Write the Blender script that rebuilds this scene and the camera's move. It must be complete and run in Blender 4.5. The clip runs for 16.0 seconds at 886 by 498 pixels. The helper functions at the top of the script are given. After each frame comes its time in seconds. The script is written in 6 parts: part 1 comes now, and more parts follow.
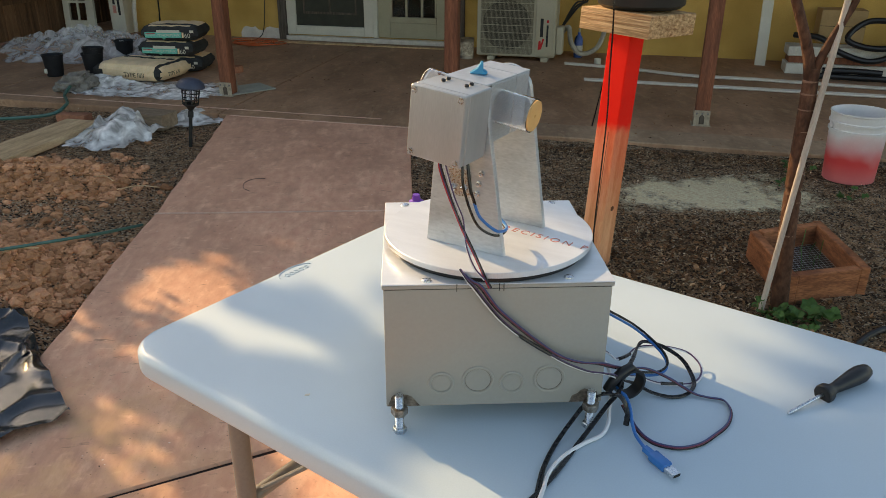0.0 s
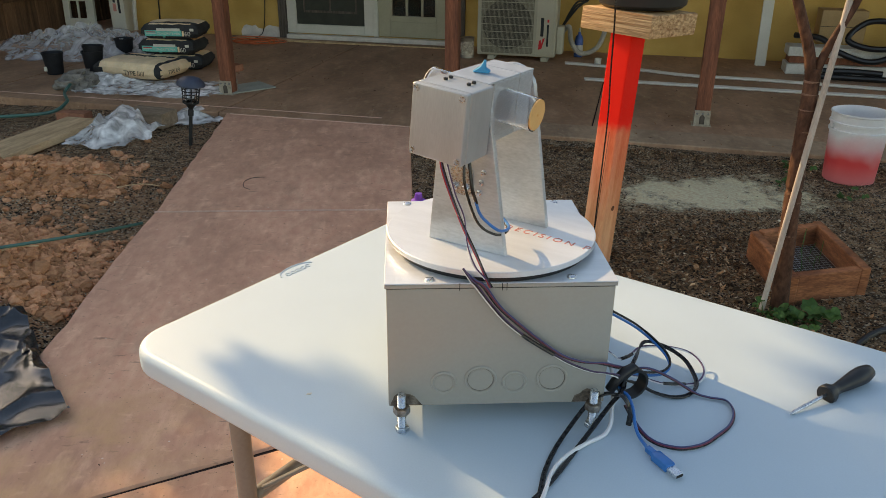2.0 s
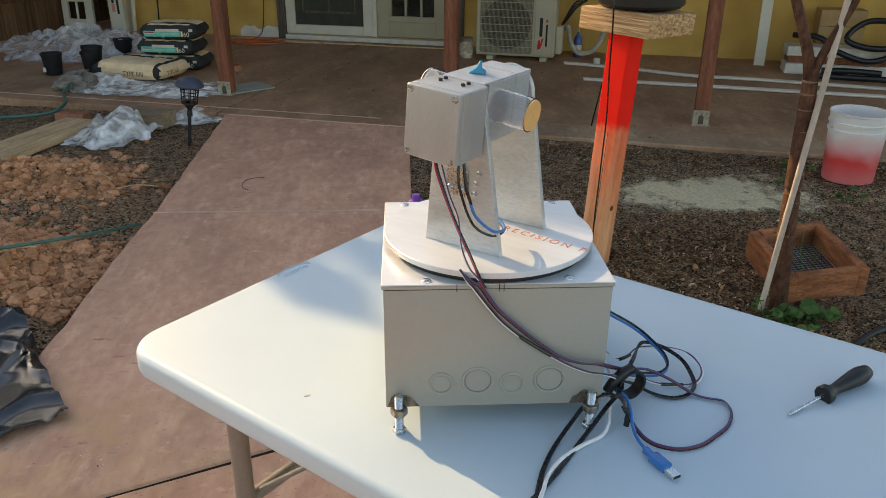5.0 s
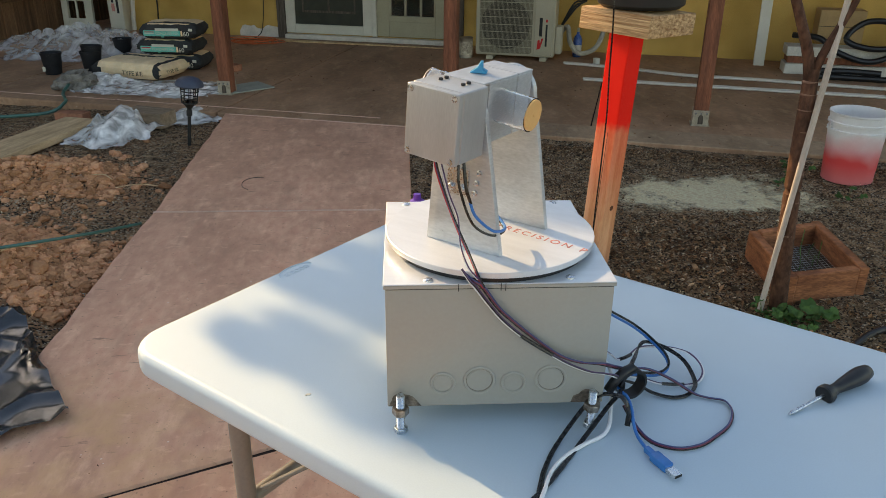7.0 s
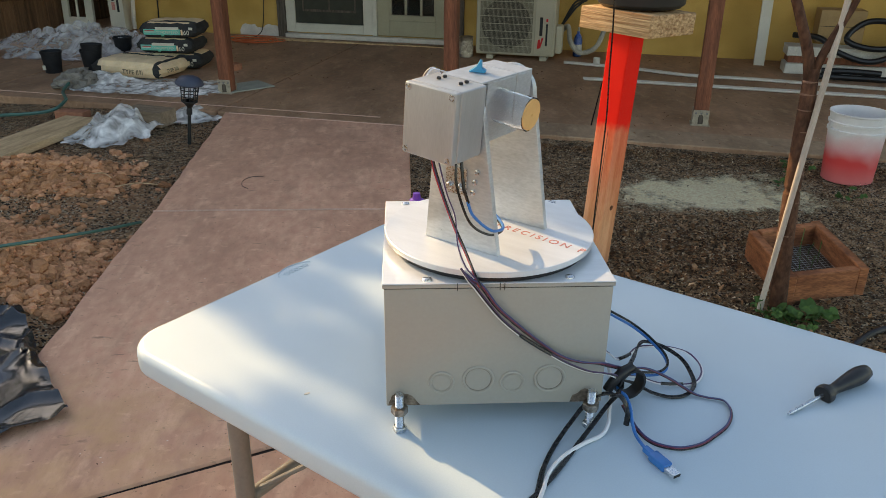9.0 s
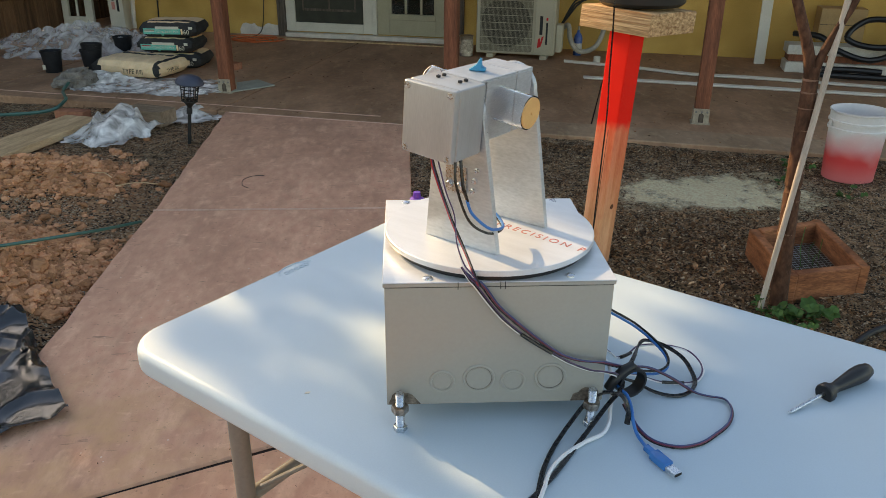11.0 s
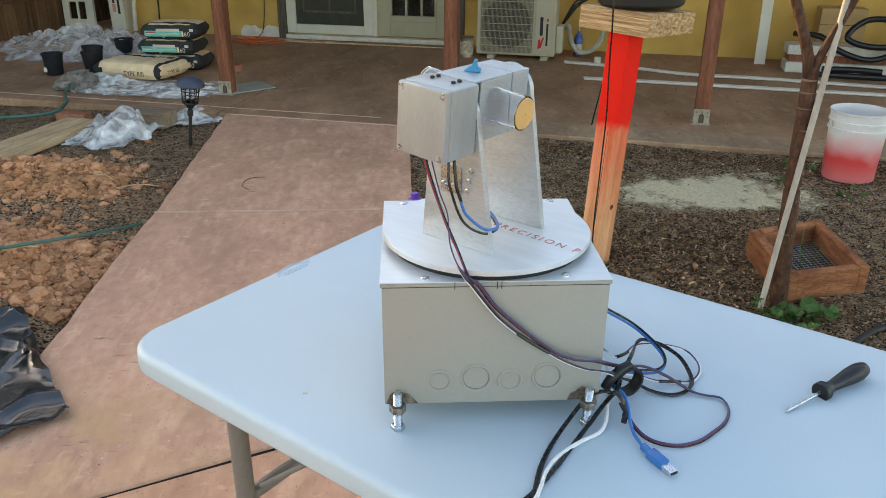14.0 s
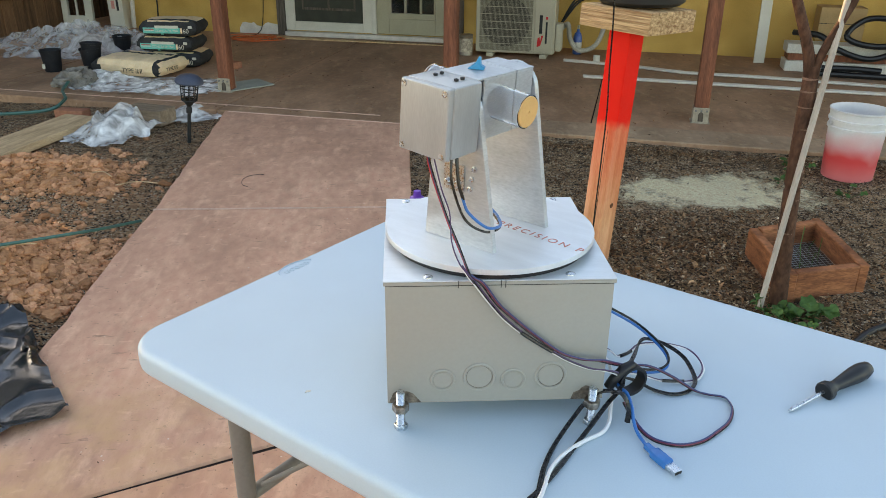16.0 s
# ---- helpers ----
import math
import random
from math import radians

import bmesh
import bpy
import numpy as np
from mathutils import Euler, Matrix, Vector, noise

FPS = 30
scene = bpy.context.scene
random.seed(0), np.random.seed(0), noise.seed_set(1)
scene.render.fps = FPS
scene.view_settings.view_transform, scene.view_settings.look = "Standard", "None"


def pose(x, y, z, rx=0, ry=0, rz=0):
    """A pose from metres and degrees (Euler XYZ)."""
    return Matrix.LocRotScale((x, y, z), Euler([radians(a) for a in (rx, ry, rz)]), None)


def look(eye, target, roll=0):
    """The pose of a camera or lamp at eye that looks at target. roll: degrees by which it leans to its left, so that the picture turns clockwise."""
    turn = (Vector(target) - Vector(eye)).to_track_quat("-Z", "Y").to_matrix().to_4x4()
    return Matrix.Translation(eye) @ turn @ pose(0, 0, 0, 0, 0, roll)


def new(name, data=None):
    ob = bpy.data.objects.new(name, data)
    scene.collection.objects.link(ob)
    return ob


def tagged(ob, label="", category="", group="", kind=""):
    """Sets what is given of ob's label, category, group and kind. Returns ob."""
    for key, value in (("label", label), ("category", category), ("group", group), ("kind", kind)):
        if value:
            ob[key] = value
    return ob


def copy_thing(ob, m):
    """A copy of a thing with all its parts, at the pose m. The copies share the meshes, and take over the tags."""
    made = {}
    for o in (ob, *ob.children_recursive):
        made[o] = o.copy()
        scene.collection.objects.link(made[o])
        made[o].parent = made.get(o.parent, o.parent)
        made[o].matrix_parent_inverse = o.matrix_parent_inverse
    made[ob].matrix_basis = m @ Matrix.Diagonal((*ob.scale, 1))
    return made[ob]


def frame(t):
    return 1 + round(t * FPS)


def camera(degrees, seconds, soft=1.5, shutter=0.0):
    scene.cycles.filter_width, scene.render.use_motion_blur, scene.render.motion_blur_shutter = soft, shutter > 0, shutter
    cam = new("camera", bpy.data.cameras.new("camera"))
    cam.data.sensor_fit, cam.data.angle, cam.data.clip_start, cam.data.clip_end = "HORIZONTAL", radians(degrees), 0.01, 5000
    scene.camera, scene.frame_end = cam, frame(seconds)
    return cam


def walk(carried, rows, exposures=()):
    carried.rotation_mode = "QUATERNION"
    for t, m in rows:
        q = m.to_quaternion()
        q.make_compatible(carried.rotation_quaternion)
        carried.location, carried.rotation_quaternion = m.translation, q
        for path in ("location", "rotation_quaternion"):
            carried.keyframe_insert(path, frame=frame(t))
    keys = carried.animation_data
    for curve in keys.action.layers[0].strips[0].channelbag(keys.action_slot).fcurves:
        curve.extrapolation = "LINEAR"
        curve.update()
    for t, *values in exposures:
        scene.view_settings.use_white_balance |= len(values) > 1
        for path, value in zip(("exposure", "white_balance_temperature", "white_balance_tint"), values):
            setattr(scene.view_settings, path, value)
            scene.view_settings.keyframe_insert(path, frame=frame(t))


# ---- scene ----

# camera
cam = camera(59.6, 16.0, 0.8)
PATH = [
    (0, (-0.099, -0.743, 1.274), (-0.005, 1.083, 0.465), 0.3),
    (0.5, (-0.103, -0.741, 1.274), (-0.007, 1.084, 0.463), 0.5),
    (1, (-0.103, -0.741, 1.274), (-0.007, 1.085, 0.462), 0.5),
    (1.5, (-0.103, -0.741, 1.274), (-0.007, 1.085, 0.462), 0.5),
    (2, (-0.103, -0.741, 1.273), (-0.007, 1.085, 0.462), 0.5),
    (2.5, (-0.103, -0.739, 1.272), (-0.004, 1.087, 0.461), 0.5),
    (3, (-0.102, -0.739, 1.272), (-0.004, 1.086, 0.462), 0.5),
    (3.5, (-0.102, -0.739, 1.272), (-0.004, 1.086, 0.462), 0.5),
    (4, (-0.1, -0.74, 1.273), (-0.003, 1.086, 0.463), 0.4),
    (6.5, (-0.102, -0.74, 1.274), (-0.004, 1.085, 0.462), 0.5),
    (7, (-0.103, -0.741, 1.274), (-0.004, 1.084, 0.463), 0.5),
    (7.5, (-0.103, -0.74, 1.273), (-0.004, 1.085, 0.462), 0.5),
    (8, (-0.103, -0.74, 1.273), (-0.004, 1.085, 0.462), 0.5),
    (8.5, (-0.098, -0.742, 1.273), (-0.002, 1.085, 0.465), 0.3),
    (9, (-0.102, -0.741, 1.274), (-0.003, 1.084, 0.461), 0.6),
    (11.5, (-0.102, -0.74, 1.273), (-0.004, 1.084, 0.458), 0.5),
    (12, (-0.103, -0.741, 1.273), (-0.004, 1.083, 0.458), 0.5),
    (12.5, (-0.098, -0.743, 1.273), (-0.002, 1.082, 0.461), 0.3),
    (13, (-0.103, -0.741, 1.273), (-0.004, 1.083, 0.458), 0.6),
    (13.5, (-0.098, -0.744, 1.274), (-0.002, 1.081, 0.461), 0.3),
    (14, (-0.097, -0.745, 1.274), (-0.003, 1.08, 0.462), 0.3),
    (14.5, (-0.103, -0.741, 1.273), (-0.004, 1.082, 0.456), 0.5),
    (15, (-0.098, -0.746, 1.274), (-0.003, 1.079, 0.462), 0.3),
    (15.5, (-0.103, -0.741, 1.273), (-0.004, 1.082, 0.456), 0.5),
    (16, (-0.103, -0.741, 1.273), (-0.004, 1.082, 0.456), 0.5),
]

EXPOSURE = [(0, 0.99, 8300, 10), (4, 1.09, 8300, 10), (9, 1.2, 8300, 10), (12.4, 1.22, 8300, 10), (13.0, 1.3, 8400, 10), (13.5, 1.78, 8500, 10), (14.5, 1.82, 8500, 10), (16, 1.85, 8500, 10)]
walk(cam, [(t, look(e, g, r)) for t, e, g, r in PATH], EXPOSURE)

# light: low late sun from beyond the house, and the sky
SUN_TOWARDS = Vector((-0.69 * 0.906, 0.725 * 0.906, 0.423))
world = bpy.data.worlds.new("sky")
scene.world = world
world.use_nodes = True
_n, _l = world.node_tree.nodes, world.node_tree.links
_sky = _n.new("ShaderNodeTexSky")
_sky.sky_type, _sky.sun_disc = "NISHITA", False
_sky.sun_elevation, _sky.sun_rotation = radians(25), math.atan2(SUN_TOWARDS.x, SUN_TOWARDS.y)
_l.new(_sky.outputs[0], _n["Background"].inputs[0])
_n["Background"].inputs[1].default_value = 0.15
sun_data = bpy.data.lights.new("sun", "SUN")
sun_data.energy, sun_data.angle, sun_data.color = 3.0, radians(0.53), (1.0, 0.75, 0.47)
sun = new("sun", sun_data)
sun.matrix_basis = look(SUN_TOWARDS * 30, (0, 0, 0))

# ---- materials ----
def mat(name, col, rough=0.6, metal=0.0, var=0.15, scale=8.0, fine=80.0, bump=0.2, dist=0.002, col2=None, stretch=(1, 1, 1), spec=None, rand=0.0):
    """Two scales of noise in colour, roughness and relief, in the object's own metres."""
    m = bpy.data.materials.new(name)
    m.use_nodes = True
    n, l = m.node_tree.nodes, m.node_tree.links
    b = n["Principled BSDF"]
    b.inputs["Metallic"].default_value = metal
    b.inputs["Specular IOR Level"].default_value = spec if spec is not None else 0.5 if rough < 0.5 else 0.15
    tc = n.new("ShaderNodeTexCoord")
    mp = n.new("ShaderNodeMapping")
    mp.inputs["Scale"].default_value = stretch
    l.new(tc.outputs["Object"], mp.inputs["Vector"])
    big, small = n.new("ShaderNodeTexNoise"), n.new("ShaderNodeTexNoise")
    for t, sc, dt in ((big, scale, 4), (small, fine, 3)):
        t.inputs["Scale"].default_value, t.inputs["Detail"].default_value = sc, dt
        l.new(mp.outputs[0], t.inputs["Vector"])
    ramp = n.new("ShaderNodeValToRGB")
    c2 = col2 or tuple(c * (1 - 2 * var) for c in col)
    ramp.color_ramp.elements[0].position, ramp.color_ramp.elements[1].position = 0.32, 0.68
    ramp.color_ramp.elements[0].color = (*c2, 1)
    ramp.color_ramp.elements[1].color = (*col, 1)
    l.new(big.outputs["Fac"], ramp.inputs[0])
    mix = n.new("ShaderNodeMix")
    mix.data_type, mix.blend_type = "RGBA", "OVERLAY"
    mix.inputs["Factor"].default_value = min(1, var * 2.5)
    l.new(ramp.outputs[0], mix.inputs["A"])
    l.new(small.outputs["Fac"], mix.inputs["B"])
    out = mix.outputs["Result"]
    if rand:
        oi, hs, mr = n.new("ShaderNodeObjectInfo"), n.new("ShaderNodeHueSaturation"), n.new("ShaderNodeMapRange")
        mr.inputs["To Min"].default_value, mr.inputs["To Max"].default_value = 1 - rand, 1 + rand
        l.new(oi.outputs["Random"], mr.inputs["Value"])
        l.new(mr.outputs[0], hs.inputs["Value"])
        l.new(out, hs.inputs["Color"])
        out = hs.outputs[0]
    l.new(out, b.inputs["Base Color"])
    rr = n.new("ShaderNodeMapRange")
    rr.inputs["To Min"].default_value, rr.inputs["To Max"].default_value = max(0.02, rough - 0.12), min(1, rough + 0.12)
    l.new(small.outputs["Fac"], rr.inputs["Value"])
    l.new(rr.outputs[0], b.inputs["Roughness"])
    if bump:
        bp = n.new("ShaderNodeBump")
        bp.inputs["Strength"].default_value, bp.inputs["Distance"].default_value = bump, dist
        l.new(small.outputs["Fac"], bp.inputs["Height"])
        l.new(bp.outputs[0], b.inputs["Normal"])
    return m


def clear(name, col=(1, 1, 1), rough=0.05, ior=1.45):
    m = bpy.data.materials.new(name)
    m.use_nodes = True
    b = m.node_tree.nodes["Principled BSDF"]
    b.inputs["Base Color"].default_value = (*col, 1)
    b.inputs["Transmission Weight"].default_value, b.inputs["Roughness"].default_value, b.inputs["IOR"].default_value = 1, rough, ior
    return m


def film_sheet(name, col, alpha, rough=0.25):
    """Thin plastic sheeting, partly see-through."""
    m = mat(name, col, rough, 0, 0.08, 6, 25, 0.12, 0.003)
    n, l = m.node_tree.nodes, m.node_tree.links
    tc, nz, mr = n.new("ShaderNodeTexCoord"), n.new("ShaderNodeTexNoise"), n.new("ShaderNodeMapRange")
    nz.inputs["Scale"].default_value, nz.inputs["Detail"].default_value, nz.inputs["Distortion"].default_value = 7, 4, 1.5
    l.new(tc.outputs["Object"], nz.inputs["Vector"])
    mr.inputs["From Min"].default_value, mr.inputs["From Max"].default_value = 0.35, 0.68
    mr.inputs["To Min"].default_value, mr.inputs["To Max"].default_value = alpha * 0.35, min(1, alpha * 1.7)
    l.new(nz.outputs["Fac"], mr.inputs["Value"])
    l.new(mr.outputs[0], n["Principled BSDF"].inputs["Alpha"])
    return m


def scatter(name, stops, rough=0.9):
    """Loose pieces, each with a colour of its own along the given stops, finely mottled."""
    m = mat(name, (0.5, 0.5, 0.5), rough, 0, 0.2, 60, 220, 0.3, 0.001)
    n, l = m.node_tree.nodes, m.node_tree.links
    b = n["Principled BSDF"]
    src = b.inputs["Base Color"].links[0].from_socket
    geo, ramp, mx = n.new("ShaderNodeNewGeometry"), n.new("ShaderNodeValToRGB"), n.new("ShaderNodeMix")
    el = ramp.color_ramp.elements
    while len(el) < len(stops):
        el.new(0.5)
    for e, (p, c) in zip(el, stops):
        e.position, e.color = p, (*c, 1)
    l.new(geo.outputs["Random Per Island"], ramp.inputs[0])
    mx.data_type, mx.blend_type = "RGBA", "OVERLAY"
    mx.inputs["Factor"].default_value = 0.6
    l.new(ramp.outputs[0], mx.inputs["A"])
    l.new(src, mx.inputs["B"])
    l.new(mx.outputs["Result"], b.inputs["Base Color"])
    return m


def concrete(name, light, dark, stain=None):
    """Hand-trowelled stained concrete: clouds, finer mottling, pits, crumbs and a dirt stain."""
    m = mat(name, light, 0.6, 0, 0.14, 2.2, 24, 0.7, 0.005, dark, stretch=(1.2, 0.6, 1))
    n, l = m.node_tree.nodes, m.node_tree.links
    b = n["Principled BSDF"]
    src = b.inputs["Base Color"].links[0].from_socket
    geo = n.new("ShaderNodeNewGeometry")

    def veil(src_, col, scale, lo, hi, amount, kind="TexNoise", stretch=(1, 1, 1)):
        mp, t, mr, mx = n.new("ShaderNodeMapping"), n.new("ShaderNode" + kind), n.new("ShaderNodeMapRange"), n.new("ShaderNodeMix")
        mp.inputs["Scale"].default_value = stretch
        l.new(geo.outputs["Position"], mp.inputs["Vector"])
        l.new(mp.outputs[0], t.inputs["Vector"])
        t.inputs["Scale"].default_value = scale
        if kind == "TexNoise":
            t.inputs["Detail"].default_value, t.inputs["Roughness"].default_value = 6, 0.65
        mr.inputs["From Min"].default_value, mr.inputs["From Max"].default_value, mr.inputs["To Max"].default_value = lo, hi, amount
        l.new(t.outputs["Fac" if kind == "TexNoise" else "Distance"], mr.inputs["Value"])
        mx.data_type = "RGBA"
        mx.inputs["B"].default_value = (*col, 1)
        l.new(mr.outputs[0], mx.inputs["Factor"])
        l.new(src_, mx.inputs["A"])
        return mx.outputs["Result"], mr
    tint = lambda k, g=1.0: tuple(c * k * (g if i else 1) for i, c in enumerate(light))
    src, _ = veil(src, tint(0.55), 5, 0.50, 0.74, 0.65, stretch=(1.3, 0.6, 1))
    src, _ = veil(src, tint(1.25, 1.12), 8, 0.54, 0.74, 0.65, stretch=(1.4, 0.55, 1))
    src, _ = veil(src, tint(0.45), 60, 0.60, 0.72, 0.6)
    src, _ = veil(src, tint(0.30), 34, 0.10, 0.05, 0.8, "TexVoronoi")
    src, _ = veil(src, (0.75, 0.62, 0.5), 17, 0.055, 0.035, 0.8, "TexVoronoi")
    src, _ = veil(src, tint(1.35, 1.15), 15, 0.60, 0.68, 0.32, stretch=(0.8, 1.3, 1))
    src, _ = veil(src, tint(0.38), 13, 0.63, 0.68, 0.7, stretch=(0.6, 2.2, 1))
    src, _ = veil(src, tint(0.45), 150, 0.60, 0.70, 0.55)
    if stain:
        cx, cy, rx, ry, col = stain
        src, mr = veil(src, col, 6, 0.42, 0.62, 0.75)
        mp, ln, q, mu = n.new("ShaderNodeMapping"), n.new("ShaderNodeVectorMath"), n.new("ShaderNodeMapRange"), n.new("ShaderNodeMath")
        mp.inputs["Location"].default_value, mp.inputs["Scale"].default_value = (-cx / rx, -cy / ry, 0), (1 / rx, 1 / ry, 0)
        l.new(geo.outputs["Position"], mp.inputs["Vector"])
        ln.operation = "LENGTH"
        l.new(mp.outputs[0], ln.inputs[0])
        q.inputs["From Min"].default_value, q.inputs["From Max"].default_value = 1.0, 0.3
        l.new(ln.outputs["Value"], q.inputs["Value"])
        mu.operation = "MULTIPLY"
        l.new(q.outputs[0], mu.inputs[0])
        l.new(mr.outputs[0], mu.inputs[1])
        l.new(mu.outputs[0], src.node.inputs["Factor"])
    l.new(src, b.inputs["Base Color"])
    return m


M = dict(
    slab=concrete("stained_concrete", (0.72, 0.395, 0.262), (0.51, 0.272, 0.178), (-1.05, 0.88, 0.75, 0.45, (0.62, 0.36, 0.19))),
    patio=concrete("worn_patio_concrete", (0.46, 0.265, 0.16), (0.27, 0.152, 0.09)),
    slab_edge=mat("bare_concrete", (0.74, 0.49, 0.38), 0.8, 0, 0.12, 9, 90, 0.5, 0.004),
    nosing=concrete("bare_grey_concrete", (0.46, 0.305, 0.195), (0.28, 0.18, 0.115)),
    joint=mat("joint_filler", (0.035, 0.022, 0.017), 0.95),
    soil=mat("dark_garden_soil", (0.105, 0.073, 0.052), 0.95, 0, 0.3, 5, 70, 0.9, 0.012, (0.045, 0.033, 0.026)),
    stucco=mat("yellow_stucco", (0.60, 0.375, 0.115), 0.85, 0, 0.14, 2.5, 140, 0.6, 0.004, (0.43, 0.255, 0.07)),
    patch=mat("bare_plaster_patch", (0.66, 0.60, 0.52), 0.85, 0, 0.1, 12, 120, 0.5, 0.003),
    white=mat("white_trim_paint", (0.60, 0.565, 0.47), 0.45, 0, 0.06, 6, 90, 0.15, 0.001),
    cream=mat("cream_door_paint", (0.36, 0.325, 0.22), 0.45, 0, 0.06, 6, 90, 0.15, 0.001),
    screen=mat("insect_screen_and_unlit_room", (0.055, 0.055, 0.042), 0.7, 0, 0.1, 10, 900, 0.4, 0.001),
    grey_wood=mat("weathered_grey_wood", (0.135, 0.11, 0.088), 0.85, 0, 0.25, 10, 60, 0.6, 0.004, stretch=(6, 6, 0.5)),
    redwood=mat("red_brown_stained_timber", (0.27, 0.10, 0.055), 0.6, 0, 0.25, 6, 40, 0.5, 0.003, (0.13, 0.05, 0.03), stretch=(5, 5, 0.5)),
    fence=mat("old_fence_board", (0.17, 0.092, 0.05), 0.85, 0, 0.25, 4, 40, 0.6, 0.004, stretch=(6, 6, 0.4), rand=0.25),
    resin=mat("grey_moulded_resin", (0.465, 0.572, 0.638), 0.42, 0, 0.03, 5, 500, 0.12, 0.0006),
    steel_paint=mat("grey_enamelled_steel", (0.20, 0.19, 0.172), 0.35, 0.1, 0.06, 8, 200, 0.05, 0.0005),
    box=mat("grey_enamel_box", (0.345, 0.335, 0.295), 0.36, 0.05, 0.02, 5, 260, 0.03, 0.0003),
    alu=mat("brushed_aluminium", (0.42, 0.432, 0.43), 0.36, 0.42, 0.05, 14, 220, 0.10, 0.0004, (0.375, 0.385, 0.38), stretch=(3, 3, 0.5)),
    alu_plate=mat("milled_aluminium_plate", (0.72, 0.75, 0.77), 0.38, 0.35, 0.06, 10, 200, 0.08, 0.0004, (0.63, 0.655, 0.67), stretch=(1, 5, 1)),
    zinc=mat("zinc_plated_steel", (0.60, 0.64, 0.68), 0.28, 1.0, 0.1, 60, 400, 0.1, 0.0004),
    burnt_and_gap=mat("scorch_and_gap_shade", (0.27, 0.225, 0.18), 0.5, 0.3, 0.3, 90, 300, 0.3, 0.0006, (0.07, 0.055, 0.045)),
    base_steel=mat("dusty_galvanised_steel", (0.46, 0.40, 0.31), 0.5, 0.4, 0.15, 30, 150, 0.2, 0.001),
    weld_nut=mat("heat_tinted_steel", (0.42, 0.38, 0.33), 0.35, 0.9, 0.25, 120, 400, 0.2, 0.0005, (0.16, 0.12, 0.09)),
    cheek=mat("sawn_aluminium_plate", (0.54, 0.57, 0.59), 0.34, 0.42, 0.10, 9, 160, 0.14, 0.0004, (0.42, 0.445, 0.46), stretch=(1, 1, 3)),
    maroon_wire=mat("maroon_wire_sheath", (0.20, 0.03, 0.06), 0.4, 0, 0.05),
    black=mat("black_rubber", (0.007, 0.007, 0.008), 0.45, 0, 0.1, 20, 200, 0.15, 0.0005),
    black_gloss=mat("black_cable_sheath", (0.005, 0.005, 0.006), 0.28, 0, 0.1, 20, 200, 0.05, 0.0003),
    blue_wire=mat("blue_wire_sheath", (0.008, 0.15, 0.46), 0.35, 0, 0.05, 20, 200, 0.05, 0.0003),
    red_wire=mat("red_wire_sheath", (0.50, 0.025, 0.03), 0.35, 0, 0.05),
    purple_wire=mat("purple_wire_sheath", (0.075, 0.04, 0.11), 0.4, 0, 0.05),
    white_wire=mat("white_wire_sheath", (0.78, 0.78, 0.78), 0.4, 0, 0.04),
    gold=mat("gold_sensor_disc", (0.80, 0.47, 0.19), 0.5, 0.2, 0.06, 40, 300, 0.1, 0.0004),
    blue_clip=mat("blue_plastic", (0.010, 0.26, 0.46), 0.35, 0, 0.04),
    purple=mat("purple_plastic", (0.16, 0.04, 0.42), 0.4, 0, 0.05),
    red_ink=mat("faded_red_ink", (0.74, 0.31, 0.26), 0.6, 0, 0.25, 300, 900, 0),
    ink=mat("black_ink", (0.03, 0.03, 0.03), 0.6, 0, 0.1),
    tube=clear("clear_acrylic", (0.97, 0.98, 1.0), 0.06, 1.3),
    pane=clear("window_pane", (0.9, 0.93, 0.92), 0.02),
)


# ---- building helpers ----
def link_mesh(name, bm, material, parent=None, label="", smooth=True):
    me = bpy.data.meshes.new(name)
    bm.normal_update()
    bm.to_mesh(me)
    bm.free()
    for k in (material if isinstance(material, (list, tuple)) else [material]):
        me.materials.append(k)
    if smooth:
        for p in me.polygons:
            p.use_smooth = True
        me.set_sharp_from_angle(angle=radians(32))
    ob = new(name, me)
    if parent is not None:
        ob.parent = parent
    if label:
        tagged(ob, label)
    return ob


def part(name, bm, material, parent, label="", smooth=True):
    return link_mesh(name, bm, material, parent, label, smooth)


def thing(name, m, label, category, group="", kind=""):
    e = new(name)
    e.empty_display_size = 0.1
    e.matrix_basis = m
    return tagged(e, label, category, group, kind)


def cuboid(bm, x0, x1, y0, y1, z0, z1, bevel=0.0, seg=1, m=None):
    t = bmesh.new()
    bmesh.ops.create_cube(t, size=1)
    for v in t.verts:
        v.co = Vector(((x0 + x1) / 2 + v.co.x * (x1 - x0), (y0 + y1) / 2 + v.co.y * (y1 - y0), (z0 + z1) / 2 + v.co.z * (z1 - z0)))
    if bevel:
        bmesh.ops.bevel(t, geom=t.edges[:], offset=bevel, segments=seg, affect="EDGES", profile=0.6)
    return merge(bm, t, m)


def merge(bm, t, m=None):
    if m is not None:
        t.transform(m)
    me = bpy.data.meshes.new("tmp")
    t.to_mesh(me)
    t.free()
    bm.from_mesh(me)
    bpy.data.meshes.remove(me)
    return bm


def block(x0, x1, y0, y1, z0, z1, bevel=0.0, seg=1, m=None):
    return cuboid(bmesh.new(), x0, x1, y0, y1, z0, z1, bevel, seg, m)


